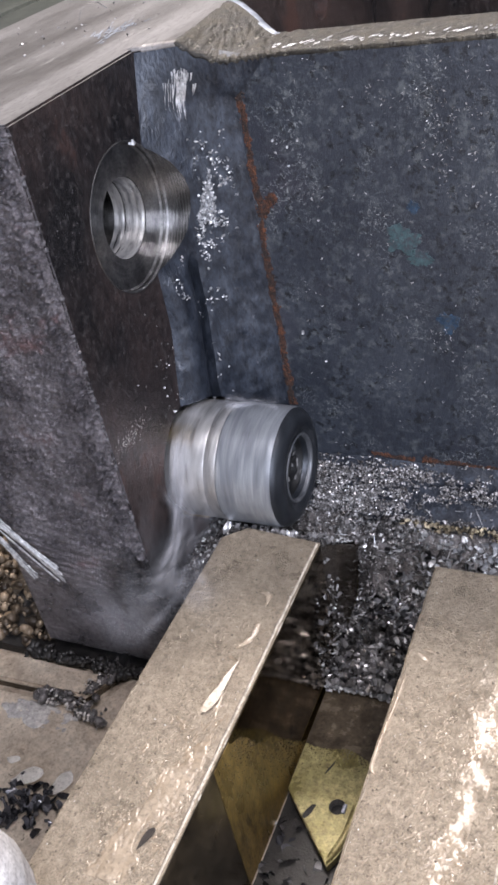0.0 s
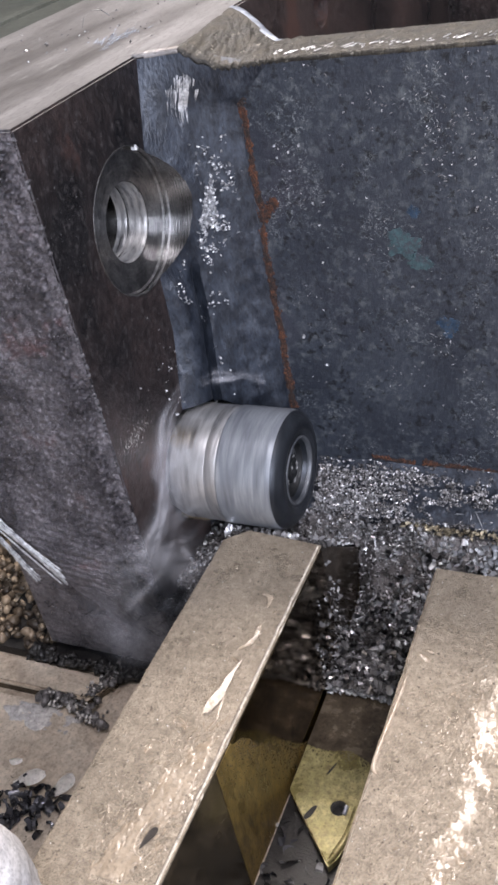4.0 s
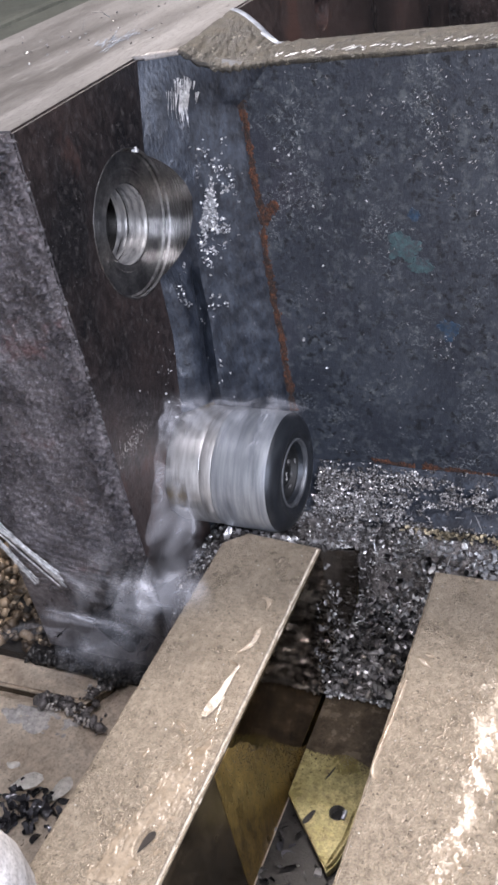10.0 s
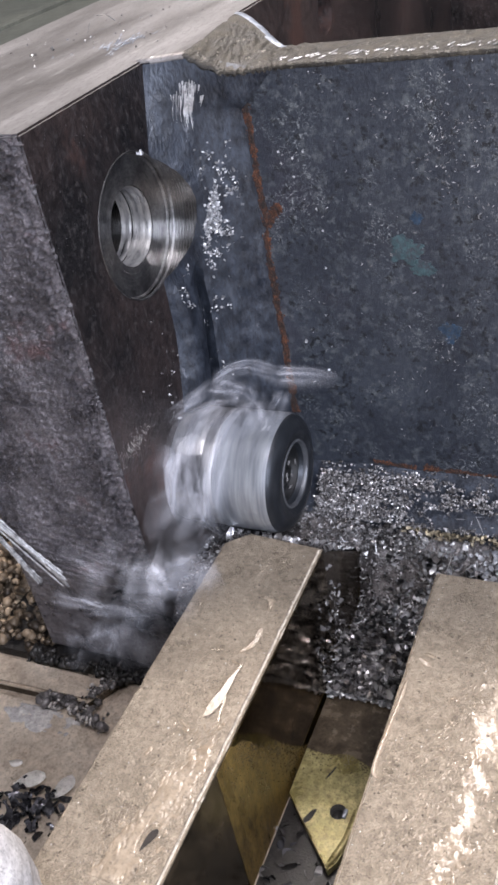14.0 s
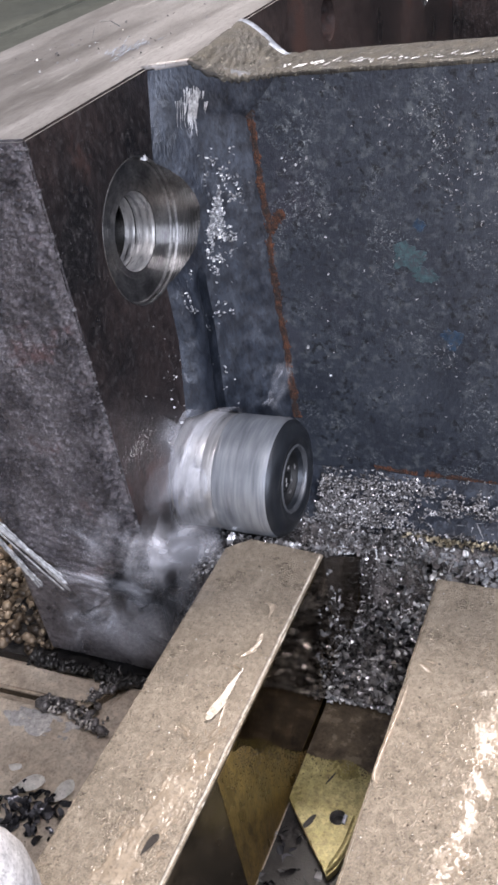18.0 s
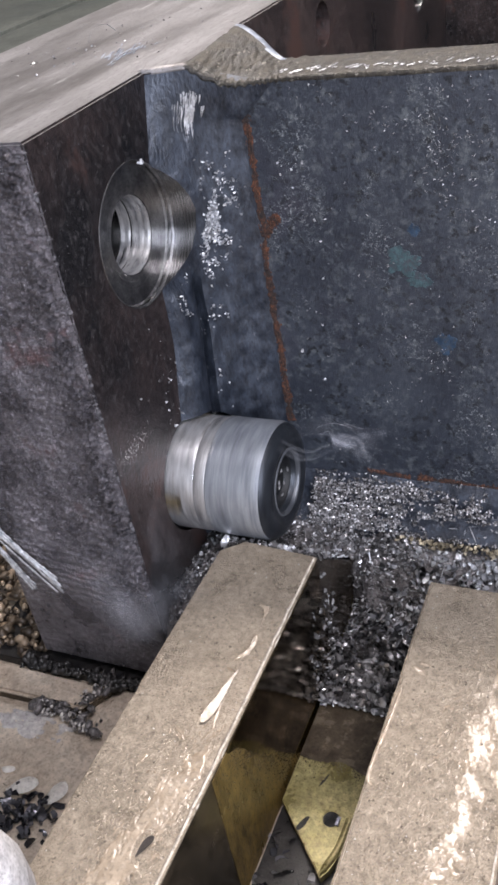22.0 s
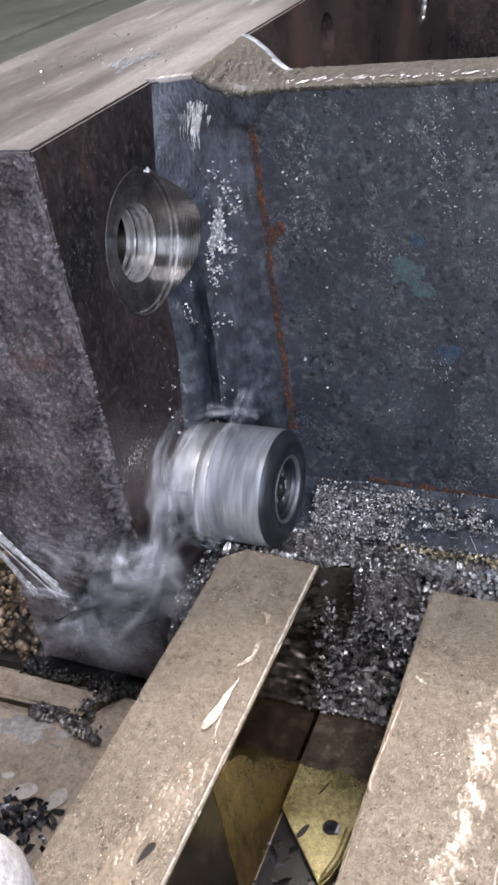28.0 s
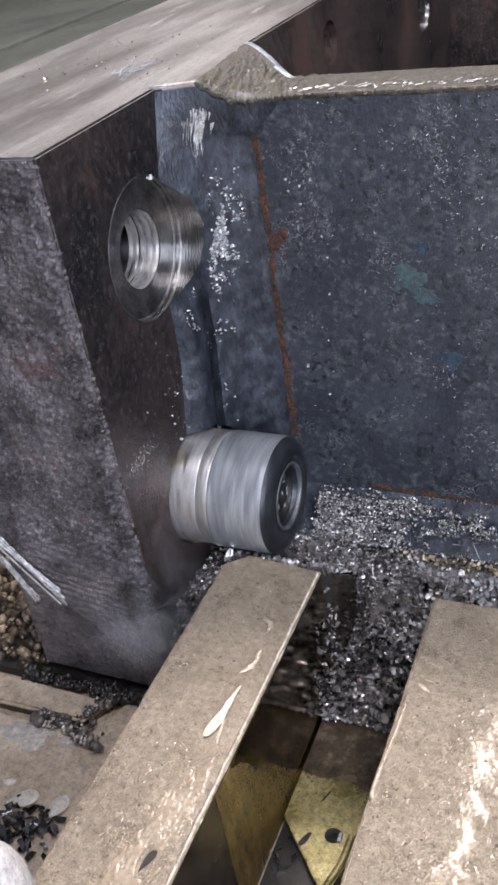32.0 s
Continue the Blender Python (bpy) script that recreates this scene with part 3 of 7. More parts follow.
def rim_top(x, v):
    """Height of the ground top where the weld runs from the side plate down to the rib's rim."""
    knee, end = 0.0235 - 0.007 * v, 0.047 + 0.012 * v
    s = max(0.0, min(1.0, (x - knee) / (end - knee)))
    s = s ** (0.65 + 0.5 * v)
    s = s * s * (3 - 2 * s) * 0.5 + s * 0.5
    return TOP + 0.0005 + (RIM_Z - TOP - 0.0005) * s


def weld_point(u, z):
    """The skin of the upright fillet weld: u runs from the side plate to the rib."""
    up = max(0.0, min(1.0, (z - 0.13) / 0.078))
    leg_y = 0.055 - 0.031 * up + 0.012 * max(0.0, min(1.0, (0.06 - z) / 0.05)) + wob(0, 0, z, 40, 0.002) * (1 - up)
    leg_x = 0.0462 + 0.0218 * max(0, (z - 0.185) / 0.023) + wob(5, 0, z, 55, 0.002) * (1 - up)
    low = max(0.0, min(1.0, (0.102 - z) / 0.018))
    # two runs of bead with a furrow between
    furrow = 0.0105 * math.exp(-((u - 0.35) / 0.030) ** 2) * low
    bulge = 0.0062 * math.sin(math.pi * min(1, u / 0.35)) * low
    d = 0.006 * math.sin(math.pi * u) * (1 - up) + furrow - bulge + (wob(u * 0.05, 1, z, 140, 0.0009) + wob(u * 0.05, 7, z * 0.6, 45, 0.0012)) * (1 - 0.8 * up)
    if u in (0, 1):
        d = 0
    x, y = leg_x * u, RIB_Y - leg_y * (1 - u)
    q = max(0.0, (z - 0.165) / (RIM_Z - 0.165))
    return Vector((x - d * 0.72, y + d * 0.69, z + (rim_top(x, 0) - 0.0026 - RIM_Z) * q))


# ---- the welded bracket ----
def build_bracket():
    br = thing("welded_bracket", (0, 0, TABLE_Z), "heavy welded steel bracket, dark mill scale, rust lines, bored side plate", "machine part")
    # side plate: flame-cut front, ground top, two spot-faced bores
    bm = bmesh.new()
    outline = [(0.0, FRONT_Y), (0.0, 0.165), (0.013, 0.182), (0.013, 0.90), (-0.160, 0.90), (-0.160, 0.06), (-0.112, FRONT_Y)]
    prism(bm, outline, TABLE_Z + 0.004, TOP)
    bmesh.ops.bevel(bm, geom=list(bm.edges), offset=0.0012, segments=2, affect="EDGES")
    for f in bm.faces:
        n = f.normal
        f.material_index = 2 if n.z > 0.25 else 1 if n.y < -0.6 else 0
    plate = part("side_plate", bm, [BROWN_STEEL, CUT_STEEL, GROUND_STEEL, TURNED, FACED], br, "dark brown oiled side plate with flame-cut front edge")
    cutters = [cylinder_x(BORE_Y, BORE_Z, BORE_R, -0.005, 0.05), threaded(BORE_Y, BORE_Z),
               cylinder_x(TOOL_Y, TOOL_Z, 0.0425, -0.022, 0.05), cylinder_x(TOOL_Y, TOOL_Z, 0.019, -0.2, 0.05, 64)]
    carve(plate, cutters, 1)
    for y, z in ((0.346, 0.186), (0.667, 0.156)):
        if y > 0.5:
            carve(plate, [cylinder_x(y, z, 0.026, 0.010, 0.05, 48)], 1)
        carve(plate, [cylinder_x(y, z, 0.017, -0.2, 0.05, 48)], 4)

    ring_rng = random.Random(77)
    bm = bmesh.new()
    lathe(bm, [(-0.0048 + ring_rng.uniform(0, 0.00026), 0.0234 + 0.0184 * k / 46) for k in range(47)], 96)
    for v in bm.verts:
        v.co.y, v.co.z = v.co.y + BORE_Y, v.co.z + BORE_Z
    part("bore_face", bm, FACED, br, "dark faced ring with turning marks")
    bm = bmesh.new()
    lathe(bm, [(-0.0012, 0.0415), (0.0004, 0.04195), (0.0006, 0.0424), (-0.0004, 0.0429)], 96)
    for v in bm.verts:
        v.co.y, v.co.z = v.co.y + BORE_Y, v.co.z + BORE_Z
    part("bore_edge", bm, BORE_FACE, br, "bright burred edge of the bore")
    bm = bmesh.new()
    lathe(bm, [(-0.0046, 0.0407), (-0.0041, 0.0409), (-0.0039, 0.0413), (-0.0034, 0.0417)], 96)
    for v in bm.verts:
        v.co.y, v.co.z = v.co.y + BORE_Y, v.co.z + BORE_Z
    part("bore_shoulder", bm, BORE_FACE, br, "turned line at the foot of the bore's wall")
    bm = bmesh.new()
    lathe(bm, [(-0.0052 - 0.0212 * k / 14, 0.0232 - 0.0003 * (k % 3)) for k in range(15)], 72)
    for v in bm.verts:
        f = 1 + 0.018 * noise.noise(Vector((v.co.x * 420, math.atan2(v.co.z, v.co.y) * 1.5, 2)))
        v.co.y, v.co.z = BORE_Y + v.co.y * f, BORE_Z + v.co.z * f
    part("bore_wall", bm, TURNED_WALL, br, "bright rough wall of the bored hole")
    # rough skin of the flame cut: grains and beads above, drag lines, smooth scale below
    bm = bmesh.new()
    nx, nz = 250, 760
    verts = []
    for i in range(nz + 1):
        z = TABLE_Z + 0.006 + (TOP - TABLE_Z - 0.0075) * i / nz
        row = []
        for j in range(nx + 1):
            x = -0.111 + 0.1104 * j / nx
            grit = max(0.15, min(1.0, (z + 0.095 + 0.15 * (x + 0.05)) / 0.07))
            edge = max(0.0, 1 - abs(x + 0.009) / 0.009)
            drag = math.exp(-((z + 0.040 - 0.1 * x) / 0.035) ** 2)
            h = (wob(x * 0.6, 0, z, 340, 0.0013) + wob(x * 0.7, 3, z, 820, 0.0010)) * grit + wob(x, 5, z, 60, 0.0012) * grit
            h *= 1.25
            h += 0.0034 * edge * grit * (0.3 + 1.2 * noise.noise(Vector((x * 380, 1, z * 360)))) + 0.0008 * drag * math.sin(1050 * (z + 0.16 * x) + 3 * noise.noise(Vector((x * 50, 0, z * 90))))
            fade = min(1.0, (nx - j) / 5, j / 4, (nz - i) / 4, i / 4)
            row.append(bm.verts.new((x, FRONT_Y - 0.0004 - (0.0011 + h) * fade, z)))
        verts.append(row)
    for p, q in zip(verts, verts[1:]):
        for j in range(nx):
            bm.faces.new((p[j], p[j + 1], q[j + 1], q[j]))
    part("flame_cut_face", bm, CUT_STEEL, br, "rough granular flame-cut front edge", smooth=True)

    # rib plate
    bm = bmesh.new()
    box(bm, 0.0005, 0.60, RIB_Y, RIB_BACK, TABLE_Z + 0.004, RIM_Z - 0.0015)
    part("rib_plate", bm, SCALE_STEEL, br, "blue-grey rib plate with mill scale")

    bm = bmesh.new()
    box(bm, 0.012, 0.60, 0.80, 0.84, TABLE_Z + 0.004, 0.215)
    part("far_rib", bm, BROWN_STEEL, br, "dark far rib plate")
    # bright scratches where the weld was ground
    rng = random.Random(14)
    for _ in range(86):
        bm = bmesh.new()
        u0, w, top, ln = rng.gauss(0.425, 0.046), rng.uniform(0.002, 0.010), rng.uniform(0.188, 0.1995), rng.uniform(0.002, 0.008) + (0.006 if rng.random() < 0.2 else 0)
        if rng.random() < 0.12:
            u0, ln, w = rng.uniform(0.24, 0.34), rng.uniform(0.003, 0.009), 0.0025
        prev = None
        for i in range(9):
            f = i / 8
            ww = w * (1 - f * 0.75) * (1 + 0.6 * noise.noise(Vector((u0 * 90, f * 6, w * 900))))
            pts = [weld_point(u0 + 0.015 * f + ww * q, top - ln * f) + Vector((0.0003, -0.0004 - 0.0003 * w * 100, 0)) for q in (-1, 0, 1)]
            ring = [bm.verts.new(c) for c in pts]
            if prev:
                for k in range(2):
                    bm.faces.new((prev[k], prev[k + 1], ring[k + 1], ring[k]))
            prev = ring
        bmesh.ops.recalc_face_normals(bm, faces=bm.faces)
        part("grinding_scratch", bm, STRAND, br)

    for _ in range(46):
        x, y, ln, w = rng.gauss(-0.040, 0.007), rng.gauss(0.120, 0.014), rng.uniform(0.003, 0.016), rng.uniform(0.0002, 0.0008)
        lean = rng.uniform(-0.5, 0.1)
        bm = bmesh.new()
        prev = None
        for k in range(6):
            f = k / 5
            ww = w * math.sin(math.pi * (0.1 + 0.8 * f))
            ring = [bm.verts.new((x + lean * ln * f + ww * q, y + ln * f, TOP + 0.0003 + 0.0002 * (1 - q * q))) for q in (-1, 0, 1)]
            if prev:
                for m in range(2):
                    bm.faces.new((prev[m], ring[m], ring[m + 1], prev[m + 1]))
            prev = ring
        bmesh.ops.recalc_face_normals(bm, faces=bm.faces)
        part("grinding_scratch", bm, BEVEL_STEEL, br)

    # ground rim on the rib, sweeping up to the side plate
    bm = bmesh.new()
    nx, ny = 340, 22
    rows = []
    for i in range(nx + 1):
        x = -0.0035 + 0.455 * (i / nx) ** 1.6
        k = max(0.0, 1 - max(0.0, x) / 0.068)
        y0 = RIB_Y - 0.024 * k - 0.0008
        y1 = RIB_BACK + 0.004 + 0.058 * max(0.0, 1 - max(0.0, x) / 0.060)
        row = []
        for j in range(ny + 1):
            v = j / ny
            y = y0 + (y1 - y0) * v
            z = rim_top(x, v)
            slope = max(0.0, min(1.0, (x - 0.022) / 0.006)) * max(0.0, min(1.0, (0.085 - x) / 0.02))
            bevel = x < 0.064 and v > 0.82
            rough = 0.25 if x < 0.022 or bevel else 1.0
            slope = 0.0 if bevel else slope
            z += wob(x, y, 0, 60, 0.0004 * rough) + wob(x, y, 3, 400, 0.0003 * rough) + 0.0008 * slope * math.sin(1250 * (x + 0.45 * y) + 9 * noise.noise(Vector((x * 60, y * 60, 1))))
            edge = min(v, 1 - v) * ny
            z -= (0.0012 if x > 0.004 else 0.0003) * max(0, 1 - edge) ** 2
            row.append(bm.verts.new((x, y + (wob(x, 0, 9, 90, 0.0006) if j in (0, ny) else 0), z)))
        rows.append(row)
    low = [[bm.verts.new((r[j].co.x, r[j].co.y + (0.0006 if j == 0 else 0), r[j].co.z - 0.0016)) for j in (0, ny)] for r in rows]
    for a, b, la, lb in zip(rows, rows[1:], low, low[1:]):
        for j in range(ny):
            bm.faces.new((a[j], b[j], b[j + 1], a[j + 1]))
        bm.faces.new((la[0], lb[0], b[0], a[0]))
        bm.faces.new((a[ny], b[ny], lb[1], la[1]))
    bmesh.ops.recalc_face_normals(bm, faces=bm.faces)
    bm.normal_update()
    for f in bm.faces:
        c = f.calc_center_median()
        f.material_index = 2 if 0.012 < c.x < 0.062 and c.y > RIB_BACK + 0.004 + 0.058 * (1 - max(0.0, c.x) / 0.060) - 0.0080 else 1 if c.x < 0.0225 + 0.003 * noise.noise(c * 150) - 0.10 * (c.y - 0.08) else 0
    part("rim", bm, [RIM_STEEL, GROUND_STEEL, BEVEL_STEEL], br, "rough ground bright rim", smooth=True)

    # vertical fillet weld between side plate and rib, cut by the two bores
    bm = bmesh.new()
    nz, nu = 150, 40
    z0, z1 = TABLE_Z + 0.004, RIM_Z
    grid = []
    for i in range(nz + 1):
        z = z0 + (z1 - z0) * i / nz
        row = [bm.verts.new(weld_point(j / nu, z)) for j in range(nu + 1)]
        back = [bm.verts.new((0.0004, RIB_Y - 0.0004, z + (rim_top(0, 0) - 0.0014 - z1) * max(0.0, (z - 0.165) / (z1 - 0.165))))]
        grid.append(row + back)
    m = nu + 2
    for a, b in zip(grid, grid[1:]):
        for j in range(m):
            k = (j + 1) % m
            bm.faces.new((a[j], a[k], b[k], b[j]))
    bm.faces.new(grid[0][::-1])
    bm.faces.new(grid[-1])
    bmesh.ops.recalc_face_normals(bm, faces=bm.faces)
    for f in bm.faces:
        f.smooth = len(f.verts) == 4
    bead = part("weld_bead", bm, [WELD_STEEL, TURNED], br, "broad blue-grey fillet weld", smooth=False)
    carve(bead, [cylinder_x(BORE_Y, BORE_Z, BORE_R, -0.02, 0.05), cylinder_x(TOOL_Y, TOOL_Z, 0.0425, -0.02, 0.09)])

    # fillet along the foot of the rib, and the foot plate
    bm = bmesh.new()
    nx, nu = 110, 10
    grid = []
    for i in range(nx + 1):
        x = 0.050 + 0.40 * i / nx
        row = []
        for j in range(nu + 1):
            u = j / nu
            d = 0.004 * math.sin(math.pi * u) - 0.003 * math.sin(math.pi * min(1, u * 2)) + wob(x, u, 2, 60, 0.0012) + wob(x, u, 5, 25, 0.0015)
            row.append(bm.verts.new((x, RIB_Y - 0.0005 - 0.028 * u + d * 0.7, -0.071 + wob(x, 0, 4, 25, 0.0012) - 0.028 * u - d * 0.7)))
        row += [bm.verts.new((x, RIB_Y - 0.0285, TABLE_Z + 0.005)), bm.verts.new((x, RIB_Y - 0.0005, TABLE_Z + 0.005))]
        grid.append(row)
    m = nu + 3
    for a, b in zip(grid, grid[1:]):
        for j in range(m):
            bm.faces.new((a[j], b[j], b[(j + 1) % m], a[(j + 1) % m]))
    bm.faces.new(grid[0])
    bm.faces.new(grid[-1][::-1])
    bmesh.ops.recalc_face_normals(bm, faces=bm.faces)
    foot = part("foot_weld", bm, [WELD_STEEL, BORED], br, "fillet weld along the rib's foot")
    carve(foot, [cylinder_x(TOOL_Y, TOOL_Z, 0.0425, -0.02, 0.09)])

    # rust along the weld toes
    for points, width, n in (([(0.0468, 0.192), (0.0482, 0.182), (0.0494, 0.167), (0.0489, 0.139), (0.0500, 0.114)], 0.0023, 620), ([(0.0610, 0.125), (0.0545, 0.119), (0.0492, 0.107), (0.0482, 0.072), (0.0488, 0.044)], 0.0025, 760),
                             ([(0.0484, 0.060), (0.0493, 0.030), (0.0491, 0.006), (0.0494, -0.020), (0.0500, -0.03)], 0.0025, 620), ([(0.104, -0.0675), (0.135, -0.0700)], 0.0018, 200), ([(0.141, -0.0680), (0.17, -0.0700), (0.26, -0.071)], 0.0022, 520)):
        rust_seam(br, points, width, n)
    return br


def rust_seam(parent, points, width, count):
    """A thin dark stain with a crust of orange-brown grains that clump along it."""
    rng = random.Random(int(points[0][0] * 9000) + count)
    bm = bmesh.new()
    n, prev = 160, None
    path = [(x, RIB_Y, z) for x, z in points]
    for i in range(n + 1):
        c, d = along_path(path, i / n), along_path(path, i / n + 0.01) - along_path(path, i / n - 0.01)
        side = Vector((d.z, 0, -d.x)).normalized()
        f = c.x * 1.7 + c.z
        w = width * max(0.12, 0.75 + 1.1 * noise.noise(Vector((f * 60, 3, 0))) + 0.6 * noise.noise(Vector((f * 260, 5, 0)))) * min(1, 8 * i / n + 0.1, 8 * (n - i) / n + 0.1)
        c = c + side * wob(f, 1, 0, 90, 0.0016)
        ring = [bm.verts.new(c + side * w * q + Vector((0, -h, 0))) for q, h in ((-1, 0.0003), (0, 0.0005), (1, 0.0003))]
        if prev:
            for j in range(2):
                bm.faces.new((prev[j], prev[j + 1], ring[j + 1], ring[j]))
        prev = ring
    bmesh.ops.recalc_face_normals(bm, faces=bm.faces)
    part("rust_stain", bm, RUST_DARK, parent, "dark brown rust stain", smooth=True)
    bm = bmesh.new()
    while count:
        u = rng.random()
        c, d = along_path(path, u), along_path(path, u + 0.01) - along_path(path, u - 0.01)
        side = Vector((d.z, 0, -d.x)).normalized()
        f = c.x * 1.7 + c.z
        if rng.random() > 0.45 + 1.2 * noise.noise(Vector((f * 70, 6, 0))):
            continue
        count -= 1
        c = c + side * (wob(f, 1, 0, 90, 0.0016) + rng.gauss(0, width * 0.5)) + Vector((0, -0.0004, 0))
        r, a = rng.uniform(0.00025, 0.0010), rng.uniform(0, 6.28)
        tip = bm.verts.new(c + Vector((0, -0.5 * r, 0)))
        ring = [bm.verts.new(c + Vector((r * rng.uniform(0.5, 1.2) * math.cos(a + k * 1.257), 0.0002, 1.5 * r * rng.uniform(0.5, 1.2) * math.sin(a + k * 1.257)))) for k in range(5)]
        for k in range(5):
            bm.faces.new((ring[k], ring[(k + 1) % 5], tip))
    bmesh.ops.recalc_face_normals(bm, faces=bm.faces)
    part("rust_crust", bm, RUST, parent, "orange-brown rust crust")


# ---- bars that carry the bracket ----
def build_bars():
    for x0, x1, y1 in ((0.0365, 0.1015, -0.011), (0.1755, 0.243, -0.016)):
        bar = thing("support_bar", ((x0 + x1) / 2, -0.2, TABLE_Z - 0.009), "tan oily steel support bar with pitted top, on the machine table", "steel bar", "support bars")
        cut = 0.014 if x0 < 0.1 else 0.0
        outline = [(x0, -0.55), (x1, -0.55), (x1, y1), (x0 + cut, y1 + 0.004), (x0, y1 - cut * 0.6)] if cut else [(x0, -0.55), (x1, -0.55), (x1, y1), (x0, y1)]
        # sides and sloping end are much darker than the tan top
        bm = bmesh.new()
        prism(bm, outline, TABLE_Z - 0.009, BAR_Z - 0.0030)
        part("bar_body", bm, BAR_SIDE, bar, "dark brown bar sides below the tan top")
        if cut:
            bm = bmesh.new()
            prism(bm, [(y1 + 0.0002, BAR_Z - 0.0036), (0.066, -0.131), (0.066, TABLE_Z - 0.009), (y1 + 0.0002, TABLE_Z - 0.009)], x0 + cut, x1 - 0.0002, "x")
            part("bar_end", bm, BAR_END, bar, "dark glossy sloping end of the bar")
        bm = bmesh.new()
        prism(bm, outline, BAR_Z - 0.0030, BAR_Z)
        bm.edges.ensure_lookup_table()
        bmesh.ops.bevel(bm, geom=[e for e in bm.edges if all(v.co.z > BAR_Z - 0.001 for v in e.verts)], offset=0.0019, segments=3, affect="EDGES")
        # worn, nicked edges
        bmesh.ops.subdivide_edges(bm, edges=[e for e in bm.edges if e.calc_length() > 0.2], cuts=160)
        for v in bm.verts:
            if v.co.z > BAR_Z - 0.0025 and -0.54 < v.co.y < y1 - 0.02:
                nick = max(0.0, noise.noise(Vector((v.co.y * 90, v.co.x * 30, 4))) - 0.15) * 0.0016
                v.co.x += nick if v.co.x < (x0 + x1) / 2 else -nick
        bm.normal_update()
        # the bevel's pale colour paints the highlight along the worn edge
        for f in bm.faces:
            f.material_index = 1 if 0.15 < f.normal.z < 0.97 else 0
        part("worn_top", bm, [BAR_STEEL, ARRIS], bar, "tan pitted bar top, worn edges with painted highlights")


def build_tool():
    tool = thing("milling_cutter", (0.072, TOOL_Y, TOOL_Z), "spinning facing cutter, dark collar, bright head, working into the side plate", "cutting tool")
    def at_tool(bm):
        bmesh.ops.translate(bm, verts=bm.verts, vec=(0.072, TOOL_Y, TOOL_Z))
        return bm
    R = TOOL_R
    bm = bmesh.new()
    lathe(bm, [(-0.0440, 0.01), (-0.0440, R * 0.988), (-0.0434, R * 0.998), (-0.0425, R), (-0.0110, R), (-0.0085, R - 0.0002), (-0.0062, R - 0.0007)])
    collar = part("collar", at_tool(bm), COLLAR, tool, "blue-grey steel collar")
    bm = bmesh.new()
    lathe(bm, [(-0.0062, R - 0.0007), (-0.0042, R - 0.0018), (-0.0022, R - 0.0040), (-0.0008, R - 0.0070), (0, R - 0.0105),
               (-0.0006, R - 0.0135), (-0.0014, R - 0.0142), (-0.0014, 0.0228), (-0.0022, 0.0216), (-0.0070, 0.0196)])
    part("end_rim", at_tool(bm), END_RIM, tool, "rounded dark end rim")
    bm = bmesh.new()
    lathe(bm, [(-0.0066, 0.0199), (-0.0068, 0.0190), (-0.0075, 0.0186), (-0.014, 0.0182), (-0.014, 0.0)])
    recess = part("end_recess", at_tool(bm), DARK_TOOL, tool, "black recessed end face")
    bm = bmesh.new()
    lathe(bm, [(-0.0013, 0.0232), (-0.0006, 0.0227), (-0.0006, 0.0219), (-0.0016, 0.0213), (-0.0034, 0.0210)])
    part("inner_ring", at_tool(bm), RING, tool, "grey worn inner ring")
    bm = bmesh.new()
    lathe(bm, [(-0.0145, 0.0095), (-0.0075, 0.0095), (-0.0065, 0.0088), (-0.0065, 0.0052), (-0.0105, 0.0048), (-0.0105, 0)], 6)
    bmesh.ops.translate(bm, verts=bm.verts, vec=(0, 0.002, -0.001))
    part("draw_bolt", at_tool(bm), DARK_TOOL, tool, "dark hexagon draw bolt")
    for k, (a, r) in enumerate(((0.5, 0.013), (2.4, 0.0115), (4.1, 0.0135))):
        bm = bmesh.new()
        box(bm, -0.0138, -0.0085, r * math.cos(a) - 0.0022, r * math.cos(a) + 0.0022, r * math.sin(a) - 0.0016, r * math.sin(a) + 0.0016, 0.0006)
        part("lock_screw", at_tool(bm), RING, recess, "grey lock screw")
    for a, r in ((0.2, 0.006), (1.3, 0.010), (2.2, 0.004), (3.3, 0.011), (4.6, 0.008), (5.4, 0.0125), (5.9, 0.0055)):
        bm = bmesh.new()
        box(bm, -0.0055, -0.0048, r * math.cos(a) - 0.0013, r * math.cos(a) + 0.0013, r * math.sin(a) - 0.0005, r * math.sin(a) + 0.0006, 0.0002)
        bmesh.ops.rotate(bm, verts=bm.verts, cent=(-0.005, r * math.cos(a), r * math.sin(a)), matrix=Matrix.Rotation(a * 2.3, 3, "X"))
        part("stuck_chip", at_tool(bm), CHIP, recess, "bright chip caught in the recess")
    rng = random.Random(19)
    for _ in range(14):
        a, x = rng.uniform(0, 6.28), rng.uniform(-0.038, -0.010)
        bm = bmesh.new()
        box(bm, x, x + rng.uniform(0.0006, 0.0018), -0.0005, 0.0005, R - 0.0002, R + rng.uniform(0.0003, 0.0007), 0.0001)
        bmesh.ops.rotate(bm, verts=bm.verts, cent=(0, 0, 0), matrix=Matrix.Rotation(a, 3, "X"))
        part("stuck_chip", at_tool(bm), FLAKE, collar, "bright chip stuck to the collar")
    bm = bmesh.new()
    lathe(bm, [(-0.0440, 0.01), (-0.0440, R * 0.976), (-0.0449, R * 0.984), (-0.0520, R * 0.984), (-0.0524, R * 0.980), (-0.0530, R * 0.986), (-0.0735, R * 0.992), (-0.0742, R * 0.965), (-0.0772, R * 0.965), (-0.0785, R * 0.93), (-0.083, R * 0.9), (-0.083, 0.01)])
    head = part("cutter_head", at_tool(bm), CUTTER, tool, "bright worn steel cutter head")
    pockets = []
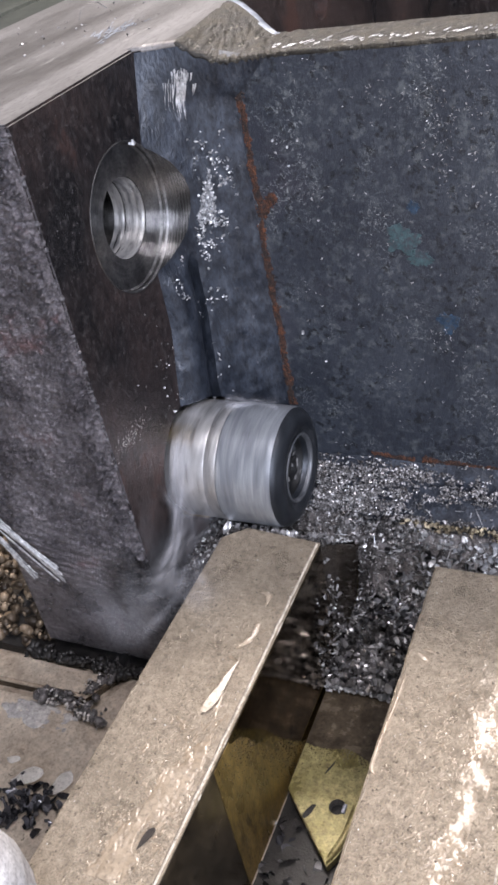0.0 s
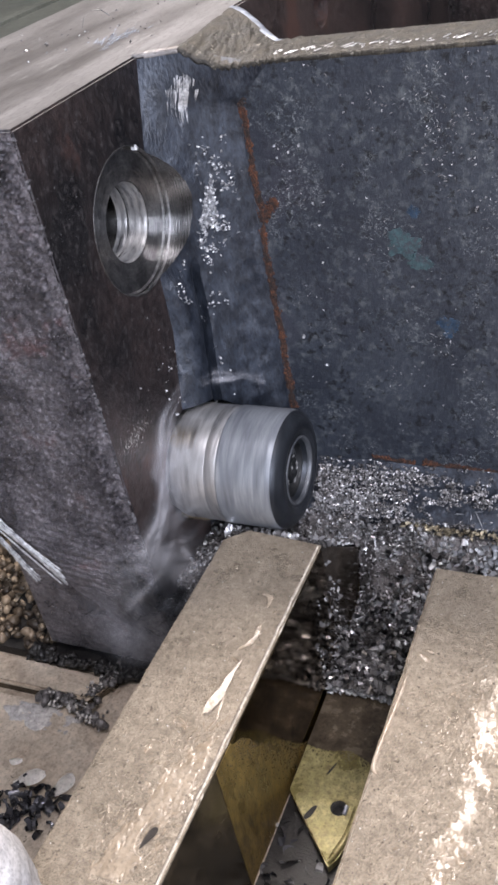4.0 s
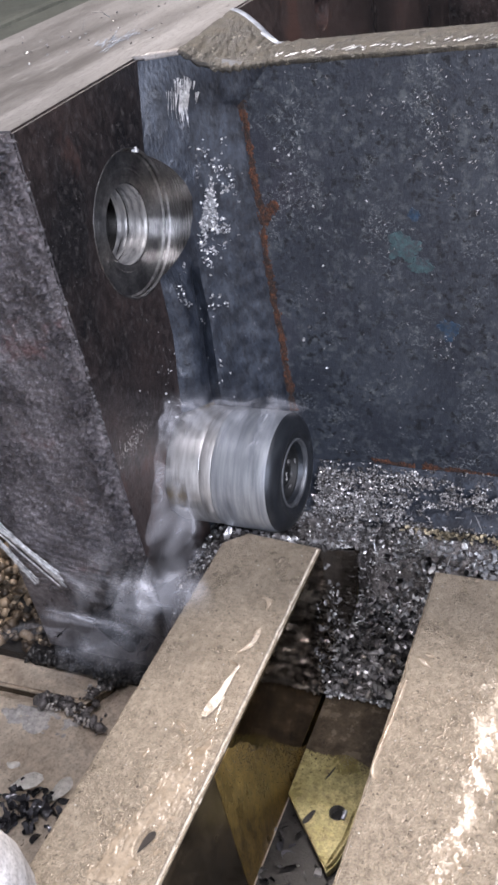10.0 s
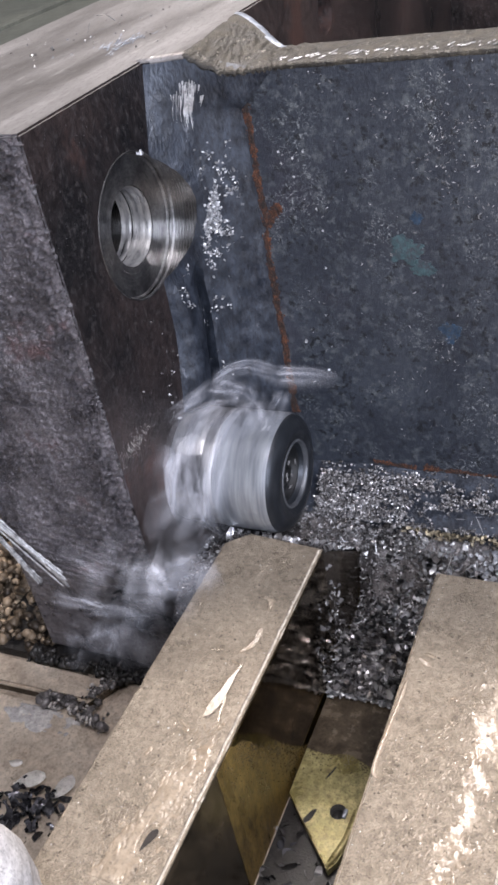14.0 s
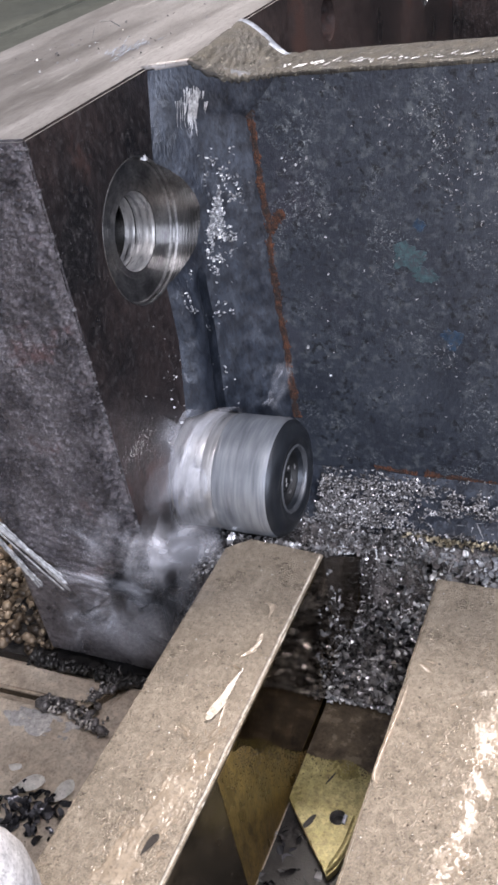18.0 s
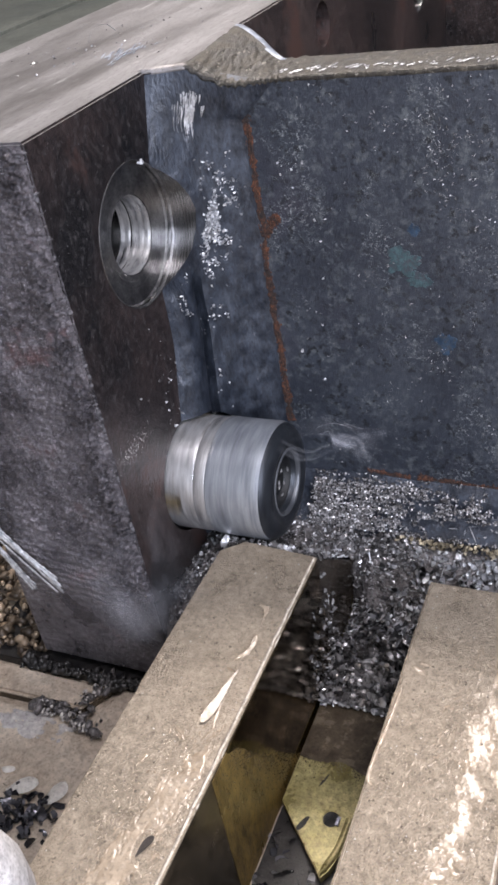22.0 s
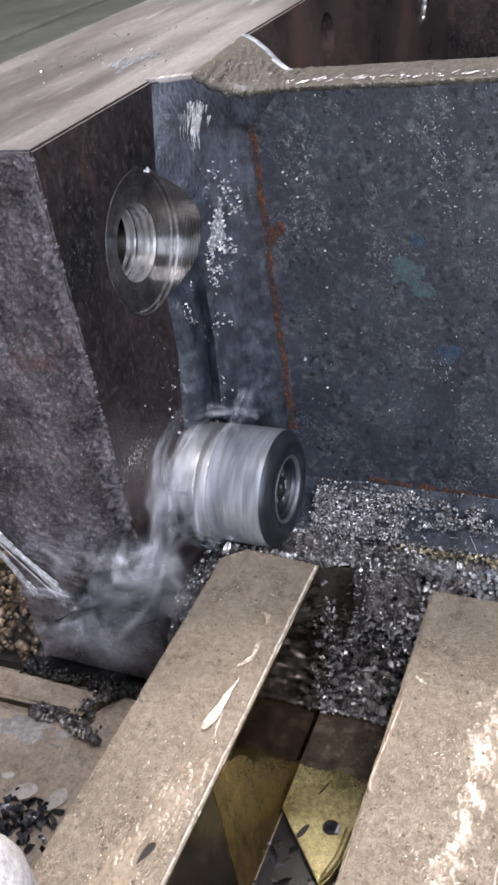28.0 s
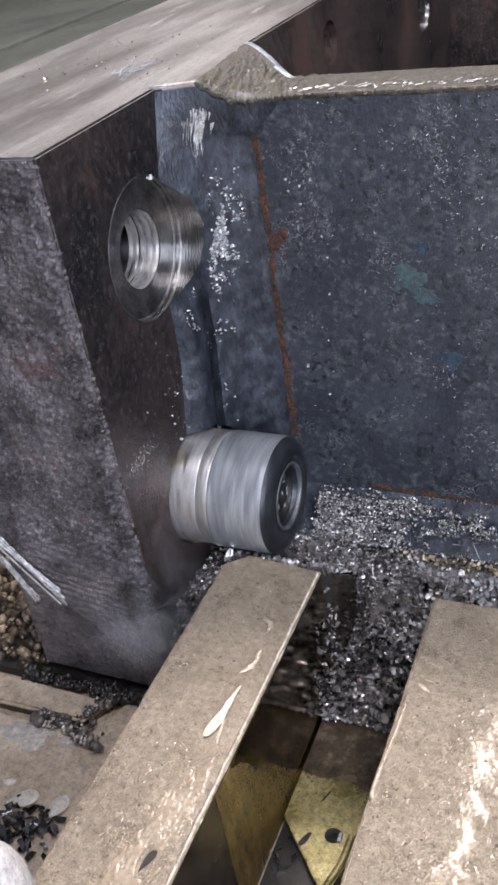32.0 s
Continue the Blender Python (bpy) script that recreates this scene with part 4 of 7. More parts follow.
    for k in range(3):
        cb = bmesh.new()
        box(cb, -0.100, -0.0615, -0.009, 0.006, R * 0.80, R * 1.2)
        bmesh.ops.rotate(cb, verts=cb.verts, cent=(0, 0, 0), matrix=Matrix.Rotation(2 * math.pi / 3 * k + 0.4, 3, "X"))
        pockets.append(at_tool(cb))
    carve(head, pockets)
    for k in range(3):
        bm = bmesh.new()
        box(bm, -0.0846, -0.064, -0.0075, -0.0025, R * 0.80, R * 1.03, 0.0008)
        bmesh.ops.rotate(bm, verts=bm.verts, cent=(0, 0, 0), matrix=Matrix.Rotation(2 * math.pi / 3 * k + 0.4, 3, "X"))
        part("insert", at_tool(bm), INSERT, head, "straw-coloured cutting insert")
    for k in range(5):
        a = 1.1 + k * 1.256
        bm = bmesh.new()
        box(bm, -0.0475, -0.0410, -0.0024, 0.0024, R * 0.94, R * 1.006, 0.0008)
        bmesh.ops.rotate(bm, verts=bm.verts, cent=(0, 0, 0), matrix=Matrix.Rotation(a, 3, "X"))
        part("drive_key", at_tool(bm), CUTTER, collar, "bright drive key")
    return tool


build_hall()
build_casting()
build_table()
build_bracket()
build_bars()
cutter = build_tool()

# ---- floor between the bars ----
def build_yellow_plate():
    pl = thing("yellow_plate", (0.14, -0.05, -0.171), "yellow plated steel plate, pointed, between the bars", "plate")
    bm = bmesh.new()
    prism(bm, [(0.1036, 0.06), (0.1036, -0.1185), (0.1415, -0.1585), (0.1452, -0.152), (0.1490, -0.138), (0.1500, -0.118), (0.1752, -0.105), (0.1752, 0.06)], -0.1715, TABLE_Z)
    bmesh.ops.bevel(bm, geom=[e for e in bm.edges if all(v.co.z > TABLE_Z - 0.001 for v in e.verts)], offset=0.0007, segments=2, affect="EDGES")
    body = part("plate_body", bm, [BRASS, BLACK_OIL_SHADE], pl)
    hole = bmesh.new()
    bmesh.ops.create_cone(hole, cap_ends=True, segments=24, radius1=0.0050, radius2=0.0050, depth=0.03, matrix=Matrix.Translation((0.1365, -0.1225, -0.163)))
    carve(body, [hole])
    bm = bmesh.new()
    for k in range(20):
        a0, a1 = 2 * math.pi * k / 20, 2 * math.pi * (k + 1) / 20
        bm.faces.new([bm.verts.new((0.1365 + 0.0049 * math.cos(q), -0.1225 + 0.0049 * math.sin(q), z)) for q, z in ((a0, TABLE_Z - 0.0002), (a0, -0.170), (a1, -0.170), (a1, TABLE_Z - 0.0002))])
    part("hole_wall", bm, BORE_WALL, pl, "bright drilled hole")
    # raised bright lip along the curved edge
    bm = bmesh.new()
    prev = None
    for k in range(21):
        f = k / 20
        c = along_path([(0.1412, -0.1570, 0), (0.1447, -0.151, 0), (0.1483, -0.138, 0), (0.1492, -0.120, 0)], f)
        ring = [bm.verts.new((c.x - 0.0042 * (1 - q) * min(1, 0.25 + 2 * f), c.y + 0.001 * (1 - q), TABLE_Z + 0.0001 + h)) for q, h in ((0, 0), (0.35, 0.0013), (0.8, 0.0016), (1, 0.0))]
        if prev:
            for q in range(3):
                bm.faces.new((prev[q], prev[q + 1], ring[q + 1], ring[q]))
        prev = ring
    bmesh.ops.recalc_face_normals(bm, faces=bm.faces)
    part("lip", bm, BRASS, pl, "bright yellow raised lip", smooth=True)
    # small bright sliver added as the glint on the hole's edge
    bm = bmesh.new()
    box(bm, 0.1398, 0.1422, -0.1262, -0.1200, TABLE_Z + 0.0002, TABLE_Z + 0.0016, 0.0006)
    part("hole_glint", bm, BEVEL_STEEL, pl, "bright sliver painting the glint at the drilled hole")
    rng = random.Random(61)
    # dark worn spots, and a hair-fine scratch
    for x, y, rx, ry, m in ((0.1214, -0.1298, 0.0021, 0.0052, BLACK_OIL_SHADE), (0.1245, -0.0985, 0.0007, 0.0050, BLACK_OIL_SHADE)):
        bm = bmesh.new()
        bm.faces.new([bm.verts.new((x + rx * math.cos(a) * (1 + 0.35 * noise.noise(Vector((math.cos(a), math.sin(a), x * 300)))) + 0.35 * ry * math.sin(a), y + ry * math.sin(a), TABLE_Z + 0.0003)) for a in (q * math.pi / 10 for q in range(20))])
        part("dark_spot", bm, m, pl, "dark oily spot")
    # brown sheet from the rim's shadow edge back: dirt plus shade in its colour
    bm = bmesh.new()
    n = 40
    top = [bm.verts.new((0.1038 + 0.0712 * i / n, -0.086 + 0.006 * noise.noise(Vector((i * 0.10, 2, 0))), TABLE_Z + 0.0004)) for i in range(n + 1)]
    end = [bm.verts.new((v.co.x, 0.04, TABLE_Z + 0.0008)) for v in top]
    for i in range(n):
        bm.faces.new((top[i], top[i + 1], end[i + 1], end[i]))
    tagged(link("dark_layer", bm, DIRT_SHADE), "brown oily dirt with the rim's painted shade on the yellow plate", "dirt", kind="stuff")
    # grit that feathers the edge of that painted shade
    pts = [(rng.uniform(0.1045, 0.174), -0.080 - abs(rng.gauss(0, 0.007)), TABLE_Z + 0.0001) for _ in range(1500)]
    lumps("dark_layer", pts, DIRT_SHADE, "brown grit softening the painted shade's edge on the yellow plate", (0.0001, 0.0005), 62, "dirt")
    # near-black layer over the table in the slot
    bm = bmesh.new()
    box(bm, 0.1036, 0.1750, -0.45, -0.090, -0.1716, -0.1688)
    tagged(link("dark_layer", bm, BLACK_OIL_SHADE), "black layer on the table between the bars", "dirt", kind="stuff")

    # a second plate stands upright against the bar, oily and dark towards the cutter
    up = thing("yellow_strip", (0.1025, -0.08, -0.1715), "yellow plated strip, darkened for shade, standing against the support bar", "plate")
    # the upright face's shade is put into its darker yellow
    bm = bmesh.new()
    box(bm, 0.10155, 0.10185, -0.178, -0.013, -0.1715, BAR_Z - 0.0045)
    part("strip_body", bm, BRASS_SHADED, up)
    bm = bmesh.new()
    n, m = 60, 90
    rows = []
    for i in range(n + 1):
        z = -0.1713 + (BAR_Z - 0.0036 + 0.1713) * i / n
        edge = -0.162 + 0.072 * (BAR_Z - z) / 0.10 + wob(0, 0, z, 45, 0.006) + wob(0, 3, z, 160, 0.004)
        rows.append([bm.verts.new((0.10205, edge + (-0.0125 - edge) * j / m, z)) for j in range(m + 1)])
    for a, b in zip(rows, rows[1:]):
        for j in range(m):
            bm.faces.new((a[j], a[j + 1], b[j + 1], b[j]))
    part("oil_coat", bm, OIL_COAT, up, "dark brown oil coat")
    pts = []
    for _ in range(900):
        z = rng.uniform(-0.170, BAR_Z - 0.010)
        y = -0.162 + 0.072 * (BAR_Z - z) / 0.10 - abs(rng.gauss(0, 0.012)) + 0.004
        if y > -0.177:
            pts.append((0.1019, y, z))
    lumps("oil_specks", pts, BAR_SIDE, "dark oil specks on the upright yellow strip", (0.0001, 0.0005), 63, "oil drops")
    return pl


def chips(name, places, mats, label, length=(0.003, 0.009), width=(0.0010, 0.0024), flat=0.6, seed=1, category="chips", curl=(1.0, 4.5)):
    """Loose curled chips as one mesh: places are (x, y, z, normal)."""
    rng = np.random.default_rng(seed)
    n, k = len(places), 5
    verts, faces = np.zeros((n * k * 2, 3)), []
    for i, (x, y, z, nor) in enumerate(places):
        ln, w, c = rng.uniform(*length), rng.uniform(*width), rng.uniform(*curl)
        r = ln / c
        a = np.linspace(-c / 2, c / 2, k)
        taper = 0.35 + 0.65 * np.cos(a / c * 2.4)
        arc = np.stack([r * np.sin(a), np.zeros(k), r * (1 - np.cos(a))], 1)
        p = np.empty((k, 2, 3))
        p[:, 0], p[:, 1] = arc, arc
        p[:, 0, 1], p[:, 1, 1] = -w * taper, w * taper
        p[:, 1, 2] += rng.uniform(-0.5, 0.5) * w + np.linspace(-1, 1, k) * w * rng.uniform(-0.8, 0.8)
        e = Euler((rng.normal(0, flat), rng.normal(0, flat) + (math.pi if rng.random() < 0.4 else 0), rng.uniform(0, 6.28)))
        m = np.array((Vector(nor).to_track_quat("Z", "Y").to_matrix() @ e.to_matrix()))
        q = p.reshape(-1, 3) @ m.T
        nv = np.array(nor)
        q -= nv * ((q @ nv).min())
        verts[i * k * 2:(i + 1) * k * 2] = q + np.array((x, y, z))
        o = i * k * 2
        faces += [(o + 2 * s, o + 2 * s + 1, o + 2 * s + 3, o + 2 * s + 2) for s in range(k - 1)]
    me = bpy.data.meshes.new(name)
    me.from_pydata(verts.tolist(), [], faces)
    me.materials.append(mats)
    return tagged(new(name, me), label, category, kind="stuff")


def lumps(name, places, material, label, size, seed=3, category="chips", uneven=0.4):
    """Small uneven lumps as one mesh."""
    rng = np.random.default_rng(seed)
    base = bmesh.new()
    bmesh.ops.create_icosphere(base, subdivisions=1, radius=1)
    bv = np.array([v.co[:] for v in base.verts])
    bf = [[v.index for v in f.verts] for f in base.faces]
    base.free()
    verts, faces = [], []
    for x, y, z in places:
        s = rng.uniform(*size)
        q = bv * rng.uniform(0.95 - uneven, 0.95 + uneven, (len(bv), 1)) * s * rng.uniform(0.9 - 1.25 * uneven, 0.9 + 1.25 * uneven, 3)
        q = q @ np.array(Euler(rng.uniform(0, 6.28, 3)).to_matrix()).T
        o = len(verts)
        verts += (q + np.array((x, y, z))).tolist()
        faces += [[o + i for i in f] for f in bf]
    me = bpy.data.meshes.new(name)
    me.from_pydata(verts, [], faces)
    me.materials.append(material)
    me.polygons.foreach_set("use_smooth", [True] * len(me.polygons))
    return tagged(new(name, me), label, category, kind="stuff")


def heap_z(x, y):
    """The height of the swarf in front of the rib and between the bars."""
    s = max(0.0, min(1.0, (y + 0.040) / 0.085))
    if x > 0.1013:
        k = max(0.0, min(1.0, (x - 0.104) / 0.035))
        near = max(0.0, 1 - (x - 0.1013) / 0.014)
        foot = 0.004 + 0.018 * k + 0.030 * near
        r = max(0.0, min(1.0, (y - foot) / (0.066 - foot)))
        z = TABLE_Z + 0.003 + (0.001 + 0.010 * s) * (1 - 0.9 * near) + (0.046 - 0.004 * k) * r * r * (3 - 2 * r)
    else:
        slope = -0.0625 - 0.90 * (y + 0.008)
        z = max(slope, -0.112 + 0.40 * (y - 0.040), -0.135) + 0.0012 if y > -0.006 else -0.080
    if x < 0.034:
        z = min(z, -0.115 - 0.25 * max(0.0, -y - 0.01) + 0.3 * max(0.0, y))
    s *= 0.7 if x > 0.1013 else 0.12
    return z + wob(x, y, 0, 45, 0.006) * s + wob(x, y, 4, 150, 0.0025) * (0.3 + s)


def build_swarf():
    bm = bmesh.new()
    nx, ny = 120, 70
    g = {}
    for i in range(nx + 1):
        for j in range(ny + 1):
            x, y = 0.002 + 0.30 * i / nx, -0.040 + 0.122 * j / ny
            if (x < 0.034 and y < -0.045):
                continue
            g[i, j] = bm.verts.new((x, y + wob(x, 0, 8, 60, 0.003) * (j == 0), heap_z(x, y) if j else TABLE_Z + 0.0005))
    for i in range(nx):
        for j in range(ny):
            q = [g.get(c) for c in ((i, j), (i + 1, j), (i + 1, j + 1), (i, j + 1))]
            if all(q) and not (q[0].co.x < 0.1013 < q[1].co.x and q[0].co.y < 0.048):
                c = sum((v.co for v in q), Vector()) / 4
                if math.hypot(c.y - TOOL_Y, c.z - TOOL_Z) < 0.0425 and c.x < 0.085:
                    for v in q:
                        v.co.z = min(v.co.z, TOOL_Z - math.sqrt(max(0, 0.0425 ** 2 - (v.co.y - TOOL_Y) ** 2)))
                bm.faces.new(q)
    tagged(link("swarf_heap", bm, SWARF, smooth=True), "dark oily heap of fine swarf below the rib", "swarf", kind="stuff")

    rng = random.Random(5)

    def ok(x, y, z):
        inbar = y < -0.010 and (0.035 < x < 0.103 or 0.174 < x < 0.245)
        return not inbar and not (math.hypot(y - TOOL_Y, z - TOOL_Z) < 0.0435 and x < 0.09)

    pts = []
    while len(pts) < 10500:
        x, y = rng.uniform(0.004, 0.275), rng.uniform(-0.040, 0.074)
        if x > 0.15 and y > 0.045 and rng.random() < 0.6:
            continue
        z = heap_z(x, y)
        if ok(x, y, z):
            pts.append((x, y, z - 0.0012 + rng.random() * 0.0016, Vector((rng.gauss(0, 0.25), -0.5 + rng.gauss(0, 0.25), 1)).normalized()))
    back = [p for p in pts if p[1] > 0.004 + rng.gauss(0, 0.008)]
    front = [p for p in pts if p[1] <= 0.004 + rng.gauss(0, 0.008)]
    chips("steel_chips", back[::2], CHIP, "bright curled steel chips in an oily heap", (0.0016, 0.0054), (0.0003, 0.0010), 0.8, 11)
    chips("fine_chips", back[1::2], CHIP, "fine bright steel chips in a heap", (0.0012, 0.0044), (0.00025, 0.0008), 0.9, 22)
    chips("oily_chips", front[::3], CHIP_DULL, "large dark oily steel chips in a heap", (0.0045, 0.0115), (0.0012, 0.0030), 0.7, 33)
    chips("wet_chips", front[1::4], CHIP, "wet grey steel chips in a heap", (0.0030, 0.0100), (0.0010, 0.0026), 0.7, 23)

    # chips wedged between the bar's end and the side plate
    def wedge_z(x, y):
        return max(TABLE_Z, -0.094 + 0.75 * x - 1.1 * max(0.0, -0.034 - y) + wob(x, y, 6, 120, 0.004))

    bm = bmesh.new()
    nx, ny = 22, 60
    grid = [[bm.verts.new((0.0008 + 0.0352 * i / nx, -0.100 + 0.150 * k / ny, wedge_z(0.0008 + 0.0352 * i / nx, -0.100 + 0.150 * k / ny))) for k in range(ny + 1)] for i in range(nx + 1)]
    for p, q in zip(grid, grid[1:]):
        for k in range(ny):
            c = (p[k].co + q[k + 1].co) / 2
            if math.hypot(c.y - TOOL_Y, c.z - TOOL_Z) > 0.044:
                bm.faces.new((p[k], q[k], q[k + 1], p[k + 1]))
    tagged(link("swarf_heap", bm, SWARF, smooth=True), "dark oily swarf wedged between bar and side plate", "swarf", kind="stuff")
    pts = []
    while len(pts) < 330:
        x, y = rng.uniform(0.001, 0.036), rng.uniform(-0.070, 0.035)
        z = wedge_z(x, y)
        if math.hypot(y - TOOL_Y, z - TOOL_Z) > 0.044 and rng.random() < 0.25 + 0.75 * max(0.0, min(1.0, (y + 0.055) / 0.035)):
            pts.append((x, y, z, Vector((0.3, -0.5, 0.8)).normalized()))
    chips("wedged_chips", pts[::2], CHIP_DULL, "dark chips wedged beside the bar", (0.002, 0.006), (0.0006, 0.0017), 0.7, 54)
    chips("wedged_chips", pts[1::2], FLAKE, "bright chips wedged beside the bar", (0.0015, 0.005), (0.0005, 0.0014), 0.7, 55)

    # finer bright chips along the foot weld
    pts = []
    while len(pts) < 2700:
        x = rng.uniform(0.066, 0.28)
        u = rng.random() ** 0.8
        dens = 0.28 + (0.55 + 0.9 * noise.noise(Vector((x * 70, u * 5, 8)))) * max(0.0, min(1.0, (0.142 - x) / 0.03)) + 0.9 * noise.noise(Vector((x * 48, u * 3.2, 0))) + 0.35 * noise.noise(Vector((x * 150, u * 9, 4)))
        if u < 0.16 and rng.random() < 0.8:
            continue
        if rng.random() > dens or (0.66 < u < 0.94 and x > 0.132 and rng.random() < 0.92):
            continue
        y, z = RIB_Y - 0.001 - 0.029 * u, -0.0700 - 0.029 * u
        if ok(x, y, z):
            pts.append((x, y - 0.0006, z + 0.0006, Vector((0, -0.7, 0.7))))
    dull = [(x + rng.gauss(0, 0.0015), y, z, n) for x, y, z, n in pts]
    chips("dull_chips", dull, CHIP_DULL, "dull brownish chips caught on the foot weld", (0.0012, 0.0038), (0.0003, 0.0009), 0.4, 56)
    chips("weld_chips", pts, CHIP, "fine bright chips caught on the foot weld", (0.0010, 0.0034), (0.0002, 0.0007), 0.5, 13)
    pts = []
    while len(pts) < 80:
        x, y = rng.uniform(0.07, 0.19), rng.uniform(0.02, 0.078)
        z = max(heap_z(x, y), -0.071 - (RIB_Y - y) if y > 0.066 else -1)
        if ok(x, y, z + 0.002):
            pts.append((x, y, z + 0.0012, Vector((rng.gauss(0, 0.2), -0.6, 0.8)).normalized()))
    chips("needle_chips", pts, FLAKE, "long thin bright needle chips on the heap", (0.004, 0.013), (0.00016, 0.00032), 0.25, 24, curl=(0.15, 1.0))
    pts = [(rng.uniform(0.132, 0.29), 0.0648 + rng.gauss(0, 0.0014), -0.1000 - abs(rng.gauss(0, 0.004)), Vector((0, -0.8, 0.6))) for _ in range(420)]
    chips("ridge_chips", pts, CHIP_STRAW, "straw-coloured chips along the foot weld's ridge", (0.0018, 0.0056), (0.0005, 0.0016), 0.6, 25)
    pts = []
    for _ in range(620):
        x, y = rng.uniform(0.128, 0.29), rng.uniform(0.018, 0.062)
        pts.append((x, y, heap_z(x, y) + 0.0005, Vector((rng.gauss(0, 0.3), -0.7, 0.7)).normalized()))
    chips("slope_chips", pts, FLAKE, "broad bright chips on the slope below the ridge", (0.0030, 0.0080), (0.0008, 0.0024), 0.6, 26)
    # a bright rim of chips at the edge of the heap between the bars
    pts = [(rng.uniform(0.104, 0.174), -0.0415 + rng.gauss(0, 0.0010), TABLE_Z + 0.0026, Vector((0, -0.5, 0.8))) for _ in range(400)]
    chips("edge_chips", pts, FLAKE, "bright wet chips along the heap's edge", (0.0015, 0.0046), (0.0005, 0.0014), 0.5, 14)
    pts = []
    while len(pts) < 90:
        x, y = rng.uniform(0.1025, 0.128), rng.uniform(-0.038, 0.030)
        pts.append((x, y, heap_z(x, y) + 0.0008, Vector((rng.gauss(0.2, 0.3), -0.6, 0.7)).normalized()))
    chips("glint_chips", pts, FLAKE, "bright wet chips scattered over the dark foot of the heap", (0.0015, 0.0060), (0.0004, 0.0013), 0.6, 34)
    # chips that fill the hollow under the weld's lower edge, and chips stuck to the bar's side
    pts = []
    while len(pts) < 420:
        x, y = rng.uniform(0.090, 0.150), rng.uniform(0.052, 0.0665)
        low = heap_z(x, y)
        z = low + (max(low, -0.0985) - low) * rng.random() * (y - 0.050) / 0.0165
        if ok(x, y, z):
            pts.append((x, y - 0.001, z + 0.0008, Vector((rng.gauss(0, 0.3), -0.8, 0.5)).normalized()))
    chips("hollow_chips", pts[::2], CHIP_DULL, "dull chips in the hollow under the foot weld", (0.0025, 0.0065), (0.0006, 0.0018), 0.7, 35)
    chips("hollow_chips", pts[1::2], CHIP, "grey chips in the hollow under the foot weld", (0.0018, 0.0050), (0.0004, 0.0012), 0.8, 37)
    pts = []
    while len(pts) < 150:
        y, up = rng.uniform(-0.045, 0.004), abs(rng.gauss(0, 0.032))
        if up < 0.082:
            pts.append((0.1022, y, TABLE_Z + 0.004 + up, Vector((1, rng.gauss(0, 0.2), 0.3)).normalized()))
    chips("side_chips", pts[::3], FLAKE, "bright wet chips stuck to the oily bar side", (0.0015, 0.0050), (0.0003, 0.0010), 0.5, 38)
    chips("side_chips", pts[1::3] + pts[2::3], CHIP_DULL, "dark wet chips stuck to the oily bar side", (0.0020, 0.0070), (0.0006, 0.0018), 0.5, 39)
    # larger chips that lie singly on the heap
    pile = thing("chip_pile", (0.14, 0.0, TABLE_Z), "pile of larger curled steel chips, grey and wet", "chips")
    shapes = []
    for q in range(7):
        bm = bmesh.new()
        c, ln, w = rng.uniform(1.6, 4.6), rng.uniform(0.006, 0.011), rng.uniform(0.0016, 0.0030)
        top = []
        for i in range(9):
            a = -c / 2 + c * i / 8
            tp = 0.4 + 0.6 * math.cos(a / c * 2.3) + 0.2 * rng.random()
            base = Vector((ln / c * math.sin(a), 0.0012 * a, ln / c * (1 - math.cos(a))))
            top.append([bm.verts.new(base + Vector((0, -w * tp, 0.0003 * rng.random()))), bm.verts.new(base + Vector((0, w * tp, 0.0004 * i * rng.random())))])
        for a, b in zip(top, top[1:]):
            bm.faces.new((a[0], b[0], b[1], a[1]))
        bmesh.ops.solidify(bm, geom=list(bm.faces), thickness=0.00035)
        bmesh.ops.recalc_face_normals(bm, faces=bm.faces)
        me = bpy.data.meshes.new("chip")
        bm.to_mesh(me)
        bm.free()
        me.materials.append(LOOSE_CHIP)
        me.polygons.foreach_set("use_smooth", [True] * len(me.polygons))
        shapes.append(me)
    made = 0
    while made < 280:
        if made < 130:
            x, y = rng.uniform(0.106, 0.171), rng.uniform(-0.036, 0.030)
        else:
            x, y = rng.uniform(0.12, 0.285), rng.uniform(-0.012, 0.056)
        z = heap_z(x, y)
        if not ok(x, y, z):
            continue
        ob = new("chip", rng.choice(shapes))
        ob.parent = pile
        ob.matrix_parent_inverse = pile.matrix_basis.inverted()
        ob.matrix_basis = pose(x, y, z + 0.0008, rng.gauss(20, 28), rng.gauss(0, 30) + (180 if rng.random() < 0.35 else 0), rng.uniform(0, 360)) @ Matrix.Scale(rng.uniform(0.6, 1.15), 4)
        made += 1
    # coarse chips in the gap under the bars' near ends
    pts = []
    for _ in range(260):
        x, y = rng.uniform(0.104, 0.174), rng.uniform(-0.33, -0.135)
        if y > -0.16 and x > 0.112 + (-0.105 - y) * 0.6:
            continue
        pts.append((x, y, -0.1715, Vector((rng.gauss(0, 0.3), rng.gauss(0, 0.3), 1)).normalized()))
    chips("slot_chips", pts[1::2], SWARF_DARK, "black wet chips lying between the bars", (0.004, 0.012), (0.0015, 0.004), 0.5, 15)
    chips("slot_chips", pts[::2], CHIP_DULL, "dark chips lying between the bars", (0.004, 0.013), (0.0015, 0.004), 0.5, 16)

    # flakes that stick to the plates
    pts = []
